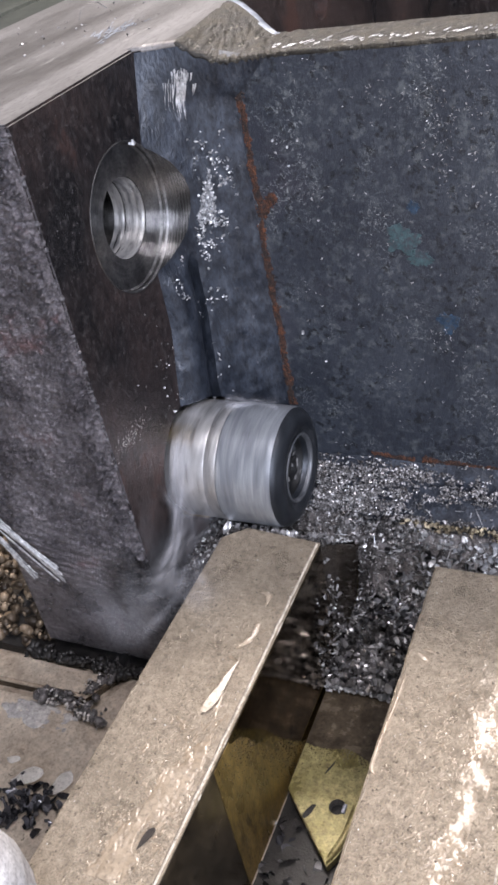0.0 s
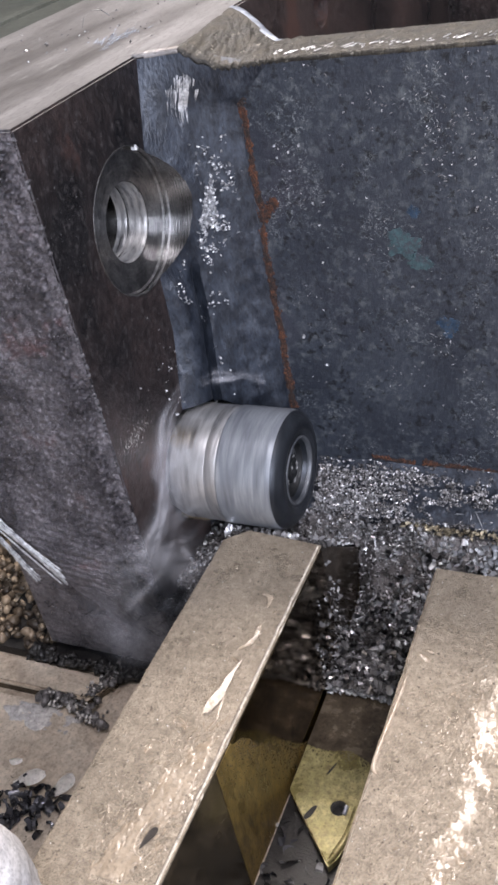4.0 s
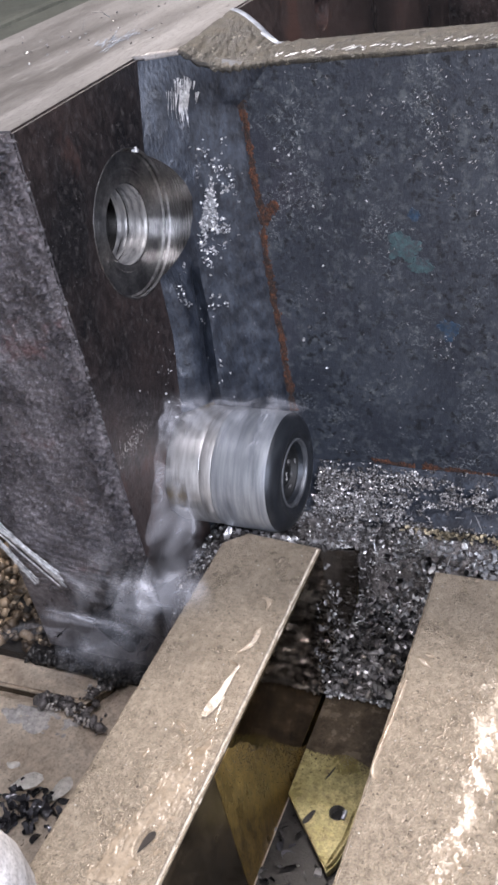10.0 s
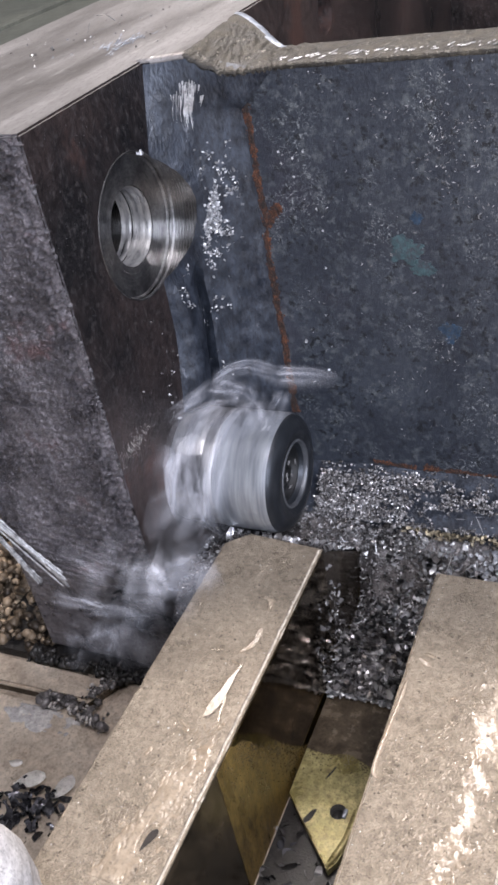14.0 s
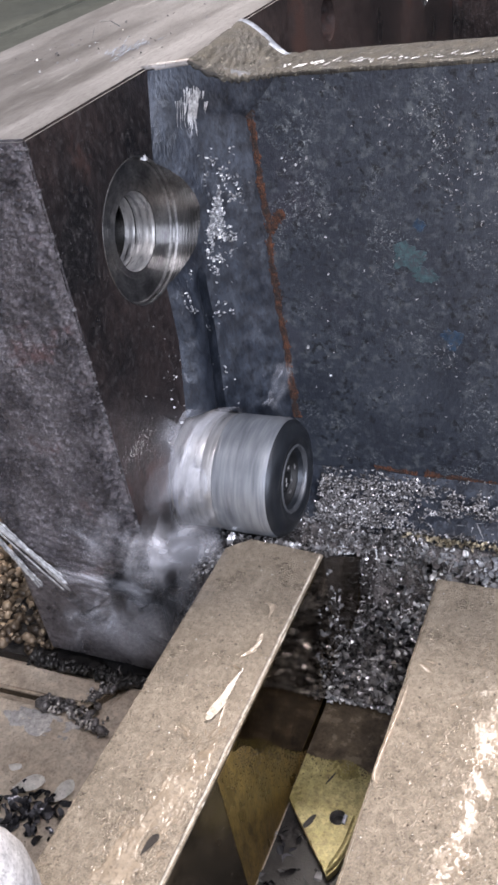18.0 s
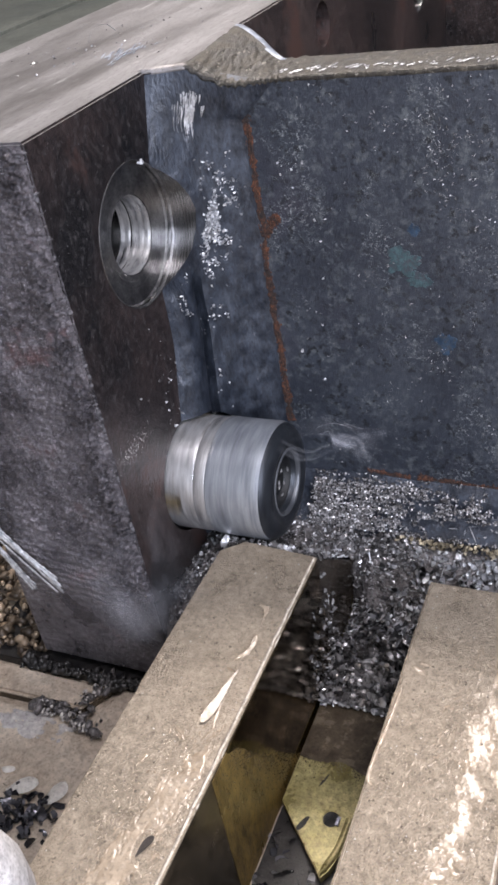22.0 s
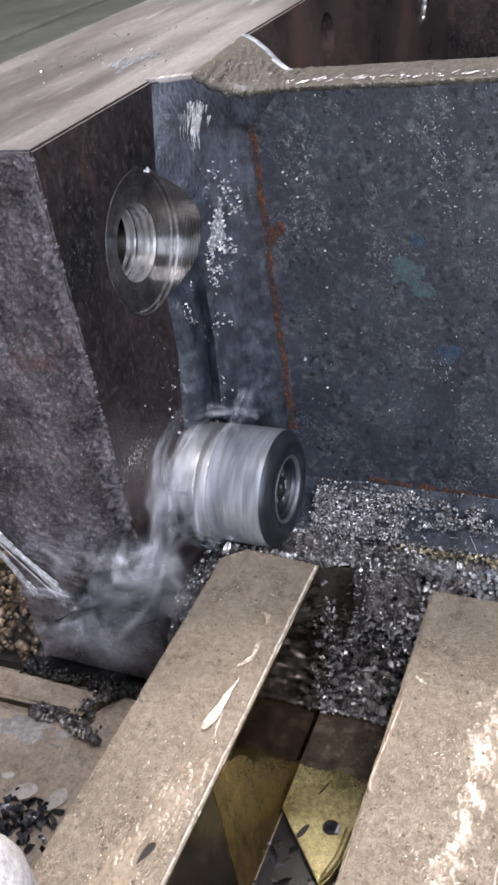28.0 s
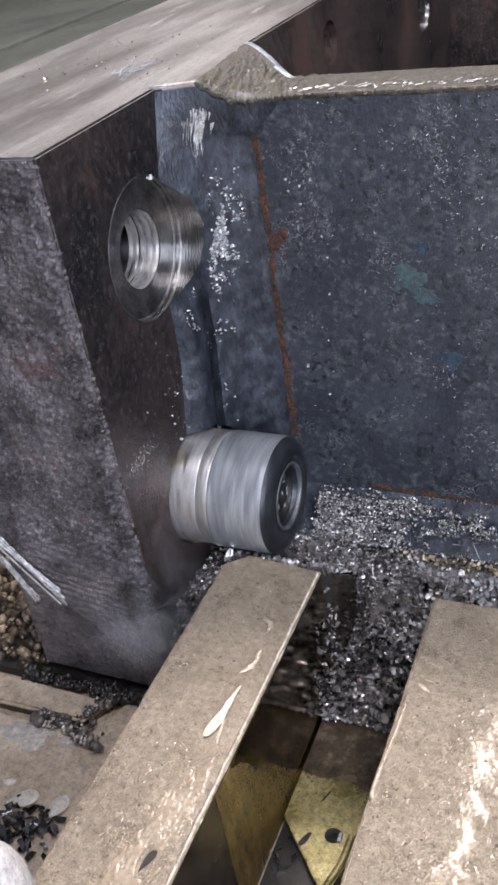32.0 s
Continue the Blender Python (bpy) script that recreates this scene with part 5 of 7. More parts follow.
    while len(pts) < 760:
        z = rng.uniform(0.05, 0.17) if rng.random() < 0.8 else rng.uniform(-0.02, 0.06)
        u = rng.gauss(0.62 + 2.4 * (z - 0.13), 0.090) if rng.random() < 0.85 else rng.gauss(0.17, 0.06)
        clump = max(0.0, noise.noise(Vector((u * 9, 2, z * 52))) + 0.9 * noise.noise(Vector((u * 26, 5, z * 170))) + 0.12) * 2.6
        dens = (math.exp(-((z - 0.127) / 0.018) ** 2) + (0.5 * math.exp(-((z - 0.088) / 0.012) ** 2) if u < 0.35 else 0.05)) * clump
        if rng.random() > dens or not 0.12 < u < 0.98:
            continue
        x, y, z = weld_point(u, z) + Vector((0.0002, -0.0003, 0))
        if math.hypot(y - BORE_Y, z - BORE_Z) < 0.046:
            continue
        pts.append((x, y, z, Vector((0.68, -0.73, 0.05))))
    chips("stuck_flakes", pts, FLAKE, "bright flakes stuck to the fillet weld", (0.0008, 0.0034), (0.00022, 0.0008), 0.45, 17)
    pts = []
    while len(pts) < 760:
        x, z = rng.uniform(0.066, 0.25), rng.uniform(-0.065, 0.205)
        dens = 0.02 + max(0, noise.noise(Vector((x * 28, z * 28, 2))) - 0.25) * 2 * max(0.15, min(1.0, (x - 0.07) / 0.07))
        for cx, cz, sx, sz, d in ((0.131, 0.182, 0.010, 0.0055, 0.9), (0.122, 0.168, 0.004, 0.003, 0.6), (0.177, 0.170, 0.013, 0.005, 0.8), (0.158, 0.171, 0.005, 0.003, 0.8), (0.196, 0.187, 0.012, 0.010, 0.4), (0.141, 0.149, 0.006, 0.005, 0.35), (0.176, 0.150, 0.008, 0.004, 0.5), (0.165, 0.197, 0.008, 0.003, 0.4)):
            dens += d * math.exp(-((x - cx + 0.5 * (z - cz)) / sx) ** 2 - ((z - cz) / sz) ** 2)
        if rng.random() > dens:
            continue
        pts.append((x, RIB_Y - 0.0002, z, Vector((0, -1, 0))))
    chips("rib_flakes", pts, CHIP, "tiny bright flakes and scuffs on the rib plate", (0.0006, 0.0026), (0.00010, 0.00028), 0.2, 18)
    pts = [(abs(rng.gauss(0, 0.014)) + 0.064, RIB_Y - 0.0002, rng.uniform(0.0, 0.175), Vector((0, -1, 0))) for _ in range(13)]
    chips("rib_chips", pts, FLAKE, "single bright chips stuck to the rib plate", (0.0010, 0.0032), (0.0004, 0.0010), 0.3, 27)
    # pale drops whose colour carries the sheen of an oil splash
    pts = [(0.0001, rng.gauss(-0.034, 0.0100), rng.gauss(0.028, 0.0034)) for _ in range(230)]
    lumps("splash_sheen", pts, SMEAR_SHEEN, "pale drops painting an oil splash's sheen on the side plate", (0.0001, 0.00034), 28, "oil drops")
    # grain specks, denser towards the upper front, where they paint a grazing sheen
    pts = []
    while len(pts) < 190:
        y, z = rng.uniform(-0.052, 0.050), rng.uniform(0.08, 0.215)
        if rng.random() < 0.15 + 0.85 * max(0.0, min(1.0, (0.02 - y) / 0.05)) * max(0.0, (z - 0.08) / 0.13) and math.hypot(y - BORE_Y, z - BORE_Z) > 0.045:
            pts.append((0.0001, y, z))
    lumps("sheen_specks", pts, SLAG, "fine grey grain specks painting a sheen on the side plate", (0.0001, 0.00032), 29, "grit")
    pts = []
    while len(pts) < 40:
        y, z = rng.gauss(0.022, 0.014), rng.gauss(0.02, 0.030)
        if math.hypot(y - BORE_Y, z - BORE_Z) < 0.047 or math.hypot(y - TOOL_Y, z - TOOL_Z) < 0.046 or not -0.055 < y < 0.038:
            continue
        pts.append((0.0002, y, z, Vector((1, 0, 0))))
    chips("side_flakes", pts, CHIP, "tiny bright flakes stuck to the side plate", (0.0006, 0.0026), (0.0002, 0.0008), 0.3, 19)

    bm = bmesh.new()
    x = 0.066
    while x < 0.40:
        x += rng.uniform(0.0005, 0.0042) * (1 + 2.5 * max(0.0, noise.noise(Vector((x * 45, 3, 0)))))
        y, ln, w = RIB_Y + rng.uniform(0.003, 0.011), rng.choice((rng.uniform(0.001, 0.004), rng.uniform(0.002, 0.010))), rng.uniform(0.0001, 0.0005)
        lean = rng.uniform(0.2, 0.9)
        prev = None
        for k in range(6):
            f = k / 5
            px, py, ww = x + lean * ln * f, y + ln * f, w * math.sin(math.pi * (0.12 + 0.8 * f))
            ring = [bm.verts.new((px + ww * q, py - ww * q * 0.5, RIM_Z + 0.0007 + 0.0004 * (1 - q * q) + wob(px, py, 0, 60, 0.0004))) for q in (-1, 0, 1)]
            if prev:
                for m in range(2):
                    bm.faces.new((prev[m], ring[m], ring[m + 1], prev[m + 1]))
            prev = ring
    bmesh.ops.recalc_face_normals(bm, faces=bm.faces)
    tagged(link("rim_burrs", bm, STRAND, smooth=True), "bright diagonal grinding burrs along the rim", "burrs", kind="stuff")
    pts = []
    for _ in range(24):
        a, r = rng.gauss(1.2, 0.35), rng.uniform(0.0435, 0.049)
        pts.append((0.0006, TOOL_Y + r * math.cos(a), TOOL_Z + r * math.sin(a), Vector((0.8, -0.4, 0.4)).normalized()))
    chips("seat_chips", pts, FLAKE, "bright chips round the cutter's seat", (0.0012, 0.0040), (0.0003, 0.0010), 0.6, 52)

    # straw-coloured chips heaped behind the side plate
    pts = []
    for _ in range(2300):
        x, y = rng.uniform(-0.36, -0.113), rng.uniform(-0.062, 0.16)
        if x > -0.112 - (y - FRONT_Y) * 0.40:
            continue
        pts.append((x, y, TABLE_Z - 0.004 + rng.random() * 0.012))
    lumps("straw_chips", pts, CHIP_GOLD, "straw-coloured coarse chips heaped beside the side plate", (0.0014, 0.0064), 4, uneven=0.25)
    pts = [(rng.uniform(-0.125, 0.030), -0.0655 + rng.gauss(0, 0.0022), TABLE_Z + rng.random() * 0.004) for _ in range(240)]
    lumps("black_crumbs", pts, BLACK_OIL_SHADE, "black oily crumbs along the side plate's foot", (0.0015, 0.0040), 5, "dirt")
    pts = [(rng.gauss(-0.054, 0.012), rng.gauss(-0.178, 0.009), TABLE_Z - 0.0028 + rng.random() * 0.004, Vector((rng.gauss(0, 0.4), rng.gauss(0, 0.4), 1)).normalized()) for _ in range(120)]
    chips("dark_swarf", pts, SWARF_DARK, "tangle of dark oily swarf on the table strip", (0.004, 0.012), (0.0009, 0.0026), 0.7, 53, "swarf", (0.4, 2.6))


def build_loose():
    # two pale chips and one small one beside the bar
    for (x, y, z), rz, s in (((-0.063, -0.160, TABLE_Z - 0.001), 35, 0.85), ((-0.037, -0.158, TABLE_Z - 0.001), 75, 0.8), ((-0.083, -0.150, TABLE_Z - 0.003), 10, 0.4)):
        bm = bmesh.new()
        grid = []
        for i in range(13):
            f = i / 12 * 2 - 1
            wide = 0.0068 * s * max(0.06, (1 - f * f)) ** 0.7 * (1 + 0.25 * f)
            grid.append([bm.verts.new((0.0125 * s * f, wide * q + 0.002 * f * f, (0.0030 + 0.0034 * (1 - f * f) - 0.0022 * q * q + 0.0012 * q * f + 0.0006 * noise.noise(Vector((f * 3, q * 2, rz)))) * s)) for q in (-1, -0.5, 0, 0.5, 1)])
        for p, q in zip(grid, grid[1:]):
            for k in range(4):
                bm.faces.new((p[k], q[k], q[k + 1], p[k + 1]))
        bmesh.ops.solidify(bm, geom=list(bm.faces), thickness=0.0009 * s)
        bmesh.ops.recalc_face_normals(bm, faces=bm.faces)
        ob = link("pale_chip", bm, PALE_CHIP, smooth=True)
        ob.matrix_basis = pose(x, y, z, 0, 0, rz)
        tagged(ob, "pale thick steel chip lying on the table strip", "chip", "pale chips")
    # a rag that stands up on the bar
    bm = bmesh.new()
    bmesh.ops.create_icosphere(bm, subdivisions=4, radius=1)
    for v in bm.verts:
        c = v.co.copy()
        f = 1 + 0.26 * noise.noise(c * 1.6) + 0.07 * noise.noise(c * 3.6) + 0.02 * noise.noise(c * 8)
        v.co = Vector((c.x * 0.027 * f, c.y * 0.030 * f, max(-1, c.z * f) * 0.058 + 0.058))
    rag = link("rag", bm, RAG, smooth=True)
    rag.matrix_basis = pose(0.062, -0.300, BAR_Z, 0, 0, 0)
    tagged(rag, "crumpled pale grey rag standing on the support bar", "rag")
    # swarf strands that hang over the side plate's front
    sw = thing("swarf_curl", (-0.075, -0.066, -0.081), "silver bundle of long swarf strands against the flame-cut edge", "swarf")
    rng = random.Random(8)
    for a, b, n, fan in (((-0.124, -0.0615, -0.004), (-0.0690, -0.0600, -0.0755), 13, 0.0052), ((-0.124, -0.0615, -0.016), (-0.0905, -0.0600, -0.0815), 6, 0.0020)):
        for k in range(n):
            a2 = Vector(a) + Vector((rng.gauss(0, 0.001), rng.gauss(0, 0.001) - 0.002, rng.gauss(0, 0.002)))
            b2 = Vector(b) + Vector((rng.gauss(0, 0.0018), 0, fan * (k / max(1, n - 1) * 2 - 1) * 1.3 + rng.gauss(0, 0.0005)))
            bm = bmesh.new()
            prev = None
            bow, off = rng.uniform(-0.0015, 0.0015), rng.uniform(0, 3)
            d = (b2 - a2).normalized()
            side = d.cross(Vector((0, 1, 0))).normalized()
            beaded = k in (0, n - 1)
            for i in range(61):
                f = i / 60
                c = a2.lerp(b2, f) + side * bow * math.sin(math.pi * f) + Vector((0, -0.0012 - 0.0006 * off, 0))
                w = 0.00070 * (1 + (0.9 * max(0.0, math.sin(i * 1.1 + off * 5)) if beaded else 0.15 * math.sin(i * 0.8 + off)))
                ring = [bm.verts.new(c + side * w * math.cos(q) + Vector((0, 1, 0)) * w * 0.7 * math.sin(q)) for q in (0, 1.05, 2.09, 3.14, 4.19, 5.24)]
                if prev:
                    for q in range(6):
                        bm.faces.new((prev[q], prev[(q + 1) % 6], ring[(q + 1) % 6], ring[q]))
                prev = ring
            bm.faces.new(prev)
            part("strand", bm, STRAND, sw, smooth=True)
    # slag beads along the flame-cut corner
    pts = []
    for i in range(520):
        z = rng.uniform(-0.06, TOP - 0.004)
        pts.append((-abs(rng.gauss(0, 0.0050)), FRONT_Y + 0.0002, z))
    lumps("slag_beads", pts, SLAG, "grey slag beads along the flame-cut corner", (0.0005, 0.0018), 9, "slag")
    pts = [(rng.gauss(-0.072, 0.03), rng.gauss(0.15, 0.05), TOP + 0.0002, Vector((0, 0, 1))) for _ in range(60)]
    pts = [q for q in pts if -0.15 < q[0] < -0.004 and q[1] > -0.05]
    chips("top_flakes", pts, CHIP, "bright flakes on the side plate's ground top", (0.0008, 0.0035), (0.0003, 0.0009), 0.3, 41)
    chips("top_curl", [(-0.088, 0.172, TOP + 0.0002, Vector((0, 0, 1)))], STRAND, "thin bright curl on the side plate's top", (0.030, 0.031), (0.0006, 0.0007), 0.3, 44, "chip", (2.2, 2.4))
    chips("bore_burr", [(-0.0004, BORE_Y + 0.019, BORE_Z + BORE_R - 0.0062, Vector((0.7, 0, 0.7)))] * 2, FLAKE, "bright burr at the bore's edge", (0.005, 0.006), (0.0012, 0.0016), 0.6, 43, "burr")
    # paint marks on the rib
    for x, z, w, h, m, word in ((0.1375, 0.0965, 0.0098, 0.0082, TEAL, "teal"), (0.149, 0.0845, 0.0075, 0.0050, TEAL, "teal"), (0.1635, 0.0415, 0.0065, 0.0070, BLUE, "blue"), (0.1463, 0.1170, 0.0035, 0.0045, BLUE, "blue")):
        bm = bmesh.new()
        ring = []
        for i in range(72):
            a = i / 72 * 2 * math.pi
            f = 1 + 0.45 * noise.noise(Vector((math.cos(a) * 1.6 + x * 90, math.sin(a) * 1.6, z * 90))) + 0.30 * noise.noise(Vector((math.cos(a) * 5, math.sin(a) * 5, x * 70)))
            ring.append(bm.verts.new((x + w * f * math.cos(a), RIB_Y - 0.0004, z + h * f * math.sin(a))))
        bm.faces.new(ring)
        r = bmesh.ops.extrude_face_region(bm, geom=list(bm.faces))
        bmesh.ops.translate(bm, verts=[v for v in r["geom"] if isinstance(v, bmesh.types.BMVert)], vec=(0, 0.0003, 0))
        bmesh.ops.recalc_face_normals(bm, faces=bm.faces)
        tagged(link("paint_mark", bm, m), "faded %s paint mark on the rib plate" % word, "paint mark")


def build_films():
    """Wet oil on the bars' tops: thin domed films that mirror the lamp."""
    rng = random.Random(21)

    def film(points, half, height, tilt=0.0, grow=0.0):
        bm = bmesh.new()
        n, m = 36, 8
        points = [tuple(along_path([(*q, 0) for q in points], k / 12)[:2]) for k in range(13)]
        pts = [Vector((*p, BAR_Z)) for p in points]
        prev = None
        seg = len(pts) - 1
        off = rng.random() * 50
        for i in range(n + 1):
            f = i / n * seg
            k = min(int(f), seg - 1)
            c = pts[k].lerp(pts[k + 1], f - k)
            d = (pts[k + 1] - pts[k]).normalized()
            side = Vector((d.y, -d.x, 0))
            if side.x < 0:
                side = -side
            w = half * math.sqrt(max(0.02, 1 - (2 * i / n - 1) ** 2)) * (1 + 0.5 * noise.noise(Vector((i * 0.12, off, 0)))) * (1 - grow + grow * (i / n) ** 1.5)
            ring = []
            for j in range(m + 1):
                q = 2 * j / m - 1
                h = height * (1 - q * q) * min(1, w / half + 0.1)
                lat = w * q * (1 + 0.2 * noise.noise(Vector((i * 0.4, off + 9, q))))
                ring.append(bm.verts.new(c + side * lat + Vector((0, 0, 0.00012 + h + tilt * max(0.0, 1.9 * half - lat)))))
            if prev:
                for j in range(m):
                    bm.faces.new((prev[j], prev[j + 1], ring[j + 1], ring[j]))
            prev = ring
        bmesh.ops.recalc_face_normals(bm, faces=bm.faces)
        tagged(link("oil_film", bm, FILM, smooth=True), "glossy streak of oil on the support bar", "oil streak", "oil streaks")

    film([(0.080, -0.061), (0.087, -0.063), (0.0885, -0.071)], 0.0014, 0.0001, tilt=0.17)
    film([(0.0895, -0.084), (0.0895, -0.096), (0.084, -0.105)], 0.0016, 0.0001, tilt=0.18)
    film([(0.082, -0.111), (0.088, -0.113)], 0.0008, 0.0001, tilt=0.18)
    film([(0.0895, -0.112), (0.0875, -0.124), (0.0865, -0.136), (0.0835, -0.150)], 0.0042, 0.0001, tilt=0.185, grow=0.85)
    film([(0.0885, -0.133), (0.0900, -0.146), (0.0915, -0.152)], 0.0007, 0.0001, tilt=0.185)
    film([(0.070, -0.155), (0.079, -0.160)], 0.0009, 0.0003)
    film([(0.181, -0.083), (0.189, -0.088)], 0.0016, 0.0003)
    film([(0.184, -0.080), (0.190, -0.081)], 0.0011, 0.0003)
    film([(0.1790, -0.098), (0.1785, -0.118), (0.1770, -0.140), (0.1768, -0.156), (0.1800, -0.160)], 0.0012, 0.00035)

    def wet_patch(x0, x1, y0, y1, cell, centre, half, sx, sy, bias, label, seed, at=BAR_Z, material=FILM):
        """Wet oil that lies in ragged islands: a thin skin with rounded shores wherever a cloudy field is high."""
        nx, ny = int((x1 - x0) / cell), int((y1 - y0) / cell)
        vs, fs, index = [], [], {}
        field = np.zeros((nx + 1, ny + 1))
        for i in range(nx + 1):
            for j in range(ny + 1):
                x, y = x0 + cell * i, y0 + cell * j
                near = math.exp(-((x - centre(y)) / half(y)) ** 2) if half(y) > 0 else 0.0
                v = noise.noise(Vector((x * sx, y * sy, seed))) + 0.55 * noise.noise(Vector((x * sx * 2.3, y * sy * 2.3, seed + 4))) + 0.5 * noise.noise(Vector((x * sx * 4.2, y * sy * 4.2, seed + 9)))
                gouge = math.hypot((x - 0.0870) / 0.0055, (y + 0.2215) / 0.0095) < 1
                field[i, j] = -1.0 if gouge else 0.62 * v + 0.95 * near - bias
        for i in range(nx):
            for j in range(ny):
                q = [(i, j), (i + 1, j), (i + 1, j + 1), (i, j + 1)]
                if max(field[c] for c in q) <= 0:
                    continue
                for c in q:
                    if c not in index:
                        index[c] = len(vs)
                        f = max(0.0, field[c])
                        x, y = x0 + cell * c[0], y0 + cell * c[1]
                        vs.append((x, y, at + 0.00006 + 0.00034 * min(1.0, f / 0.22) ** 0.6 + 0.00020 * noise.noise(Vector((x * 290, y * 210, seed)))))
                fs.append([index[c] for c in q])
        me = bpy.data.meshes.new("oil_patch")
        me.from_pydata(vs, [], fs)
        me.materials.append(material)
        me.polygons.foreach_set("use_smooth", [True] * len(me.polygons))
        tagged(new("oil_patch", me), label, "oil", kind="stuff")

    wet_patch(0.196, 0.2405, -0.235, -0.075, 0.0005, lambda y: 0.2250 - 0.16 * max(0.0, -0.165 - y), lambda y: 0.0120 * min(1.0, max(0.0, (-0.076 - y) / 0.025)), 150, 105, 0.79, "wet ragged patch of oil on the tan support bar", 3)
    wet_patch(0.060, 0.0990, -0.245, -0.150, 0.0004, lambda y: 0.0875 + 0.20 * (y + 0.19), lambda y: 0.0110 * min(1.0, max(0.0, (-0.158 - y) / 0.03)), 230, 110, 0.50, "wet speckled streaks of oil on the tan support bar", 8)
    # the smear's pale tone includes the oil's broad wet highlight
    wet_patch(-0.135, -0.030, -0.128, -0.094, 0.0007, lambda y: -0.085, lambda y: 0.042 * max(0.0, 1 - ((y + 0.1125) / 0.011) ** 2), 60, 110, 0.66, "pale oil smear with painted wet highlight on the table strip", 5, TABLE_Z - 0.003, SMEAR_SHEEN)
    # oily crumbs swept along the groove between the strips
    dark, light = [], []
    for path, n, wide in (([(-0.0911, -0.0991), (-0.0718, -0.099), (-0.0544, -0.1042), (-0.0359, -0.1106)], 120, 0.0036), ([(-0.0576, -0.0912), (-0.0552, -0.0793), (-0.0505, -0.0634)], 80, 0.0032)):
        for _ in range(n):
            c = along_path([(*q, 0) for q in path], rng.random())
            p = (c.x + rng.gauss(0, wide), c.y + rng.gauss(0, wide * 0.8), TABLE_Z + 0.0004 + rng.random() * 0.0026)
            (light if rng.random() < 0.4 else dark).append(p)
    lumps("groove_crumbs", dark, SWARF, "dark oily crumbs swept along the table's groove", (0.0010, 0.0036), 58, "dirt")
    lumps("groove_crumbs", light, SMEAR_SHEEN, "grey oily crumbs swept along the table's groove", (0.0007, 0.0022), 59, "dirt", 0.25)
    # speckled wet patches: many small drops
    verts = []
    for cx, cy, sx, sy, n in ((0.086, -0.190, 0.007, 0.022, 170), (0.074, -0.228, 0.012, 0.012, 110), (0.218, -0.120, 0.009, 0.030, 330), (0.212, -0.185, 0.012, 0.02, 120), (0.095, -0.130, 0.004, 0.04, 30)):
        for _ in range(n):
            x, y = rng.gauss(cx, sx), rng.gauss(cy, sy)
            if 0.0385 < x < 0.0995 or 0.178 < x < 0.241:
                verts.append((x, y, rng.uniform(0.0003, 0.0011), rng.uniform(0, 3.14)))
    vs, fs = [], []
    for x, y, r, a in verts:
        o = len(vs)
        vs.append((x, y, BAR_Z + 0.00015 + r * 0.16))
        el, tw = rng.uniform(1.2, 3.2), rng.uniform(-0.9, 0.5)
        for ringr, hz in ((0.55, 0.11), (1.0, 0.0)):
            for i in range(8):
                t = i * math.pi / 4
                u, v = r * ringr * math.cos(t) / el, r * ringr * math.sin(t) * el
                vs.append((x + u * math.cos(tw) - v * math.sin(tw), y + u * math.sin(tw) + v * math.cos(tw), BAR_Z + 0.00015 + r * hz))
        for i in range(8):
            j = (i + 1) % 8
            fs += [(o, o + 1 + i, o + 1 + j), (o + 1 + i, o + 9 + i, o + 9 + j, o + 1 + j)]
    me = bpy.data.meshes.new("oil_drops")
    me.from_pydata(vs, [], fs)
    me.materials.append(FILM)
    me.polygons.foreach_set("use_smooth", [True] * len(me.polygons))
    tagged(new("oil_drops", me), "wet speckle of oil drops on the support bars", "oil drops", kind="stuff")
    for name, m, n, size, label in (("dark_grit", BAR_SPECK, 380, (0.00020, 0.00065), "dark grit on the support bars"), ("pale_grit", PALE_CHIP, 120, (0.00015, 0.0004), "pale fine grit on the support bars")):
        pts = []
        while len(pts) < n:
            x, y = rng.uniform(0.039, 0.24), rng.uniform(-0.27, -0.018)
            if 0.100 < x < 0.178:
                continue
            pts.append((x, y, BAR_Z + 0.0001))
        lumps(name, pts, m, label, size, 40 + n, "grit")
    # a gouge in the bar's top, drawn as a flat dark patch
    bm = bmesh.new()
    ring = [bm.verts.new((0.0865 + 0.0017 * math.cos(a) * (1.1 + 0.7 * math.sin(a)) + 0.0016 * math.sin(a), -0.2215 + 0.0062 * math.sin(a), BAR_Z + 0.0004)) for a in (i * math.pi / 12 for i in range(24))]
    mid = [bm.verts.new((0.0865 + (v.co.x - 0.0865) * 0.6, -0.2215 + (v.co.y + 0.2215) * 0.6, BAR_Z + 0.0003)) for v in ring]
    for i in range(24):
        bm.faces.new((ring[i], ring[(i + 1) % 24], mid[(i + 1) % 24], mid[i]))
    bm.faces.new(mid)
    bmesh.ops.recalc_face_normals(bm, faces=bm.faces)
    tagged(link("gouge_patch", bm, PIT), "near-black patch drawn as a gouge in the support bar", "dirt")


build_yellow_plate()
build_swarf()
build_loose()
build_films()


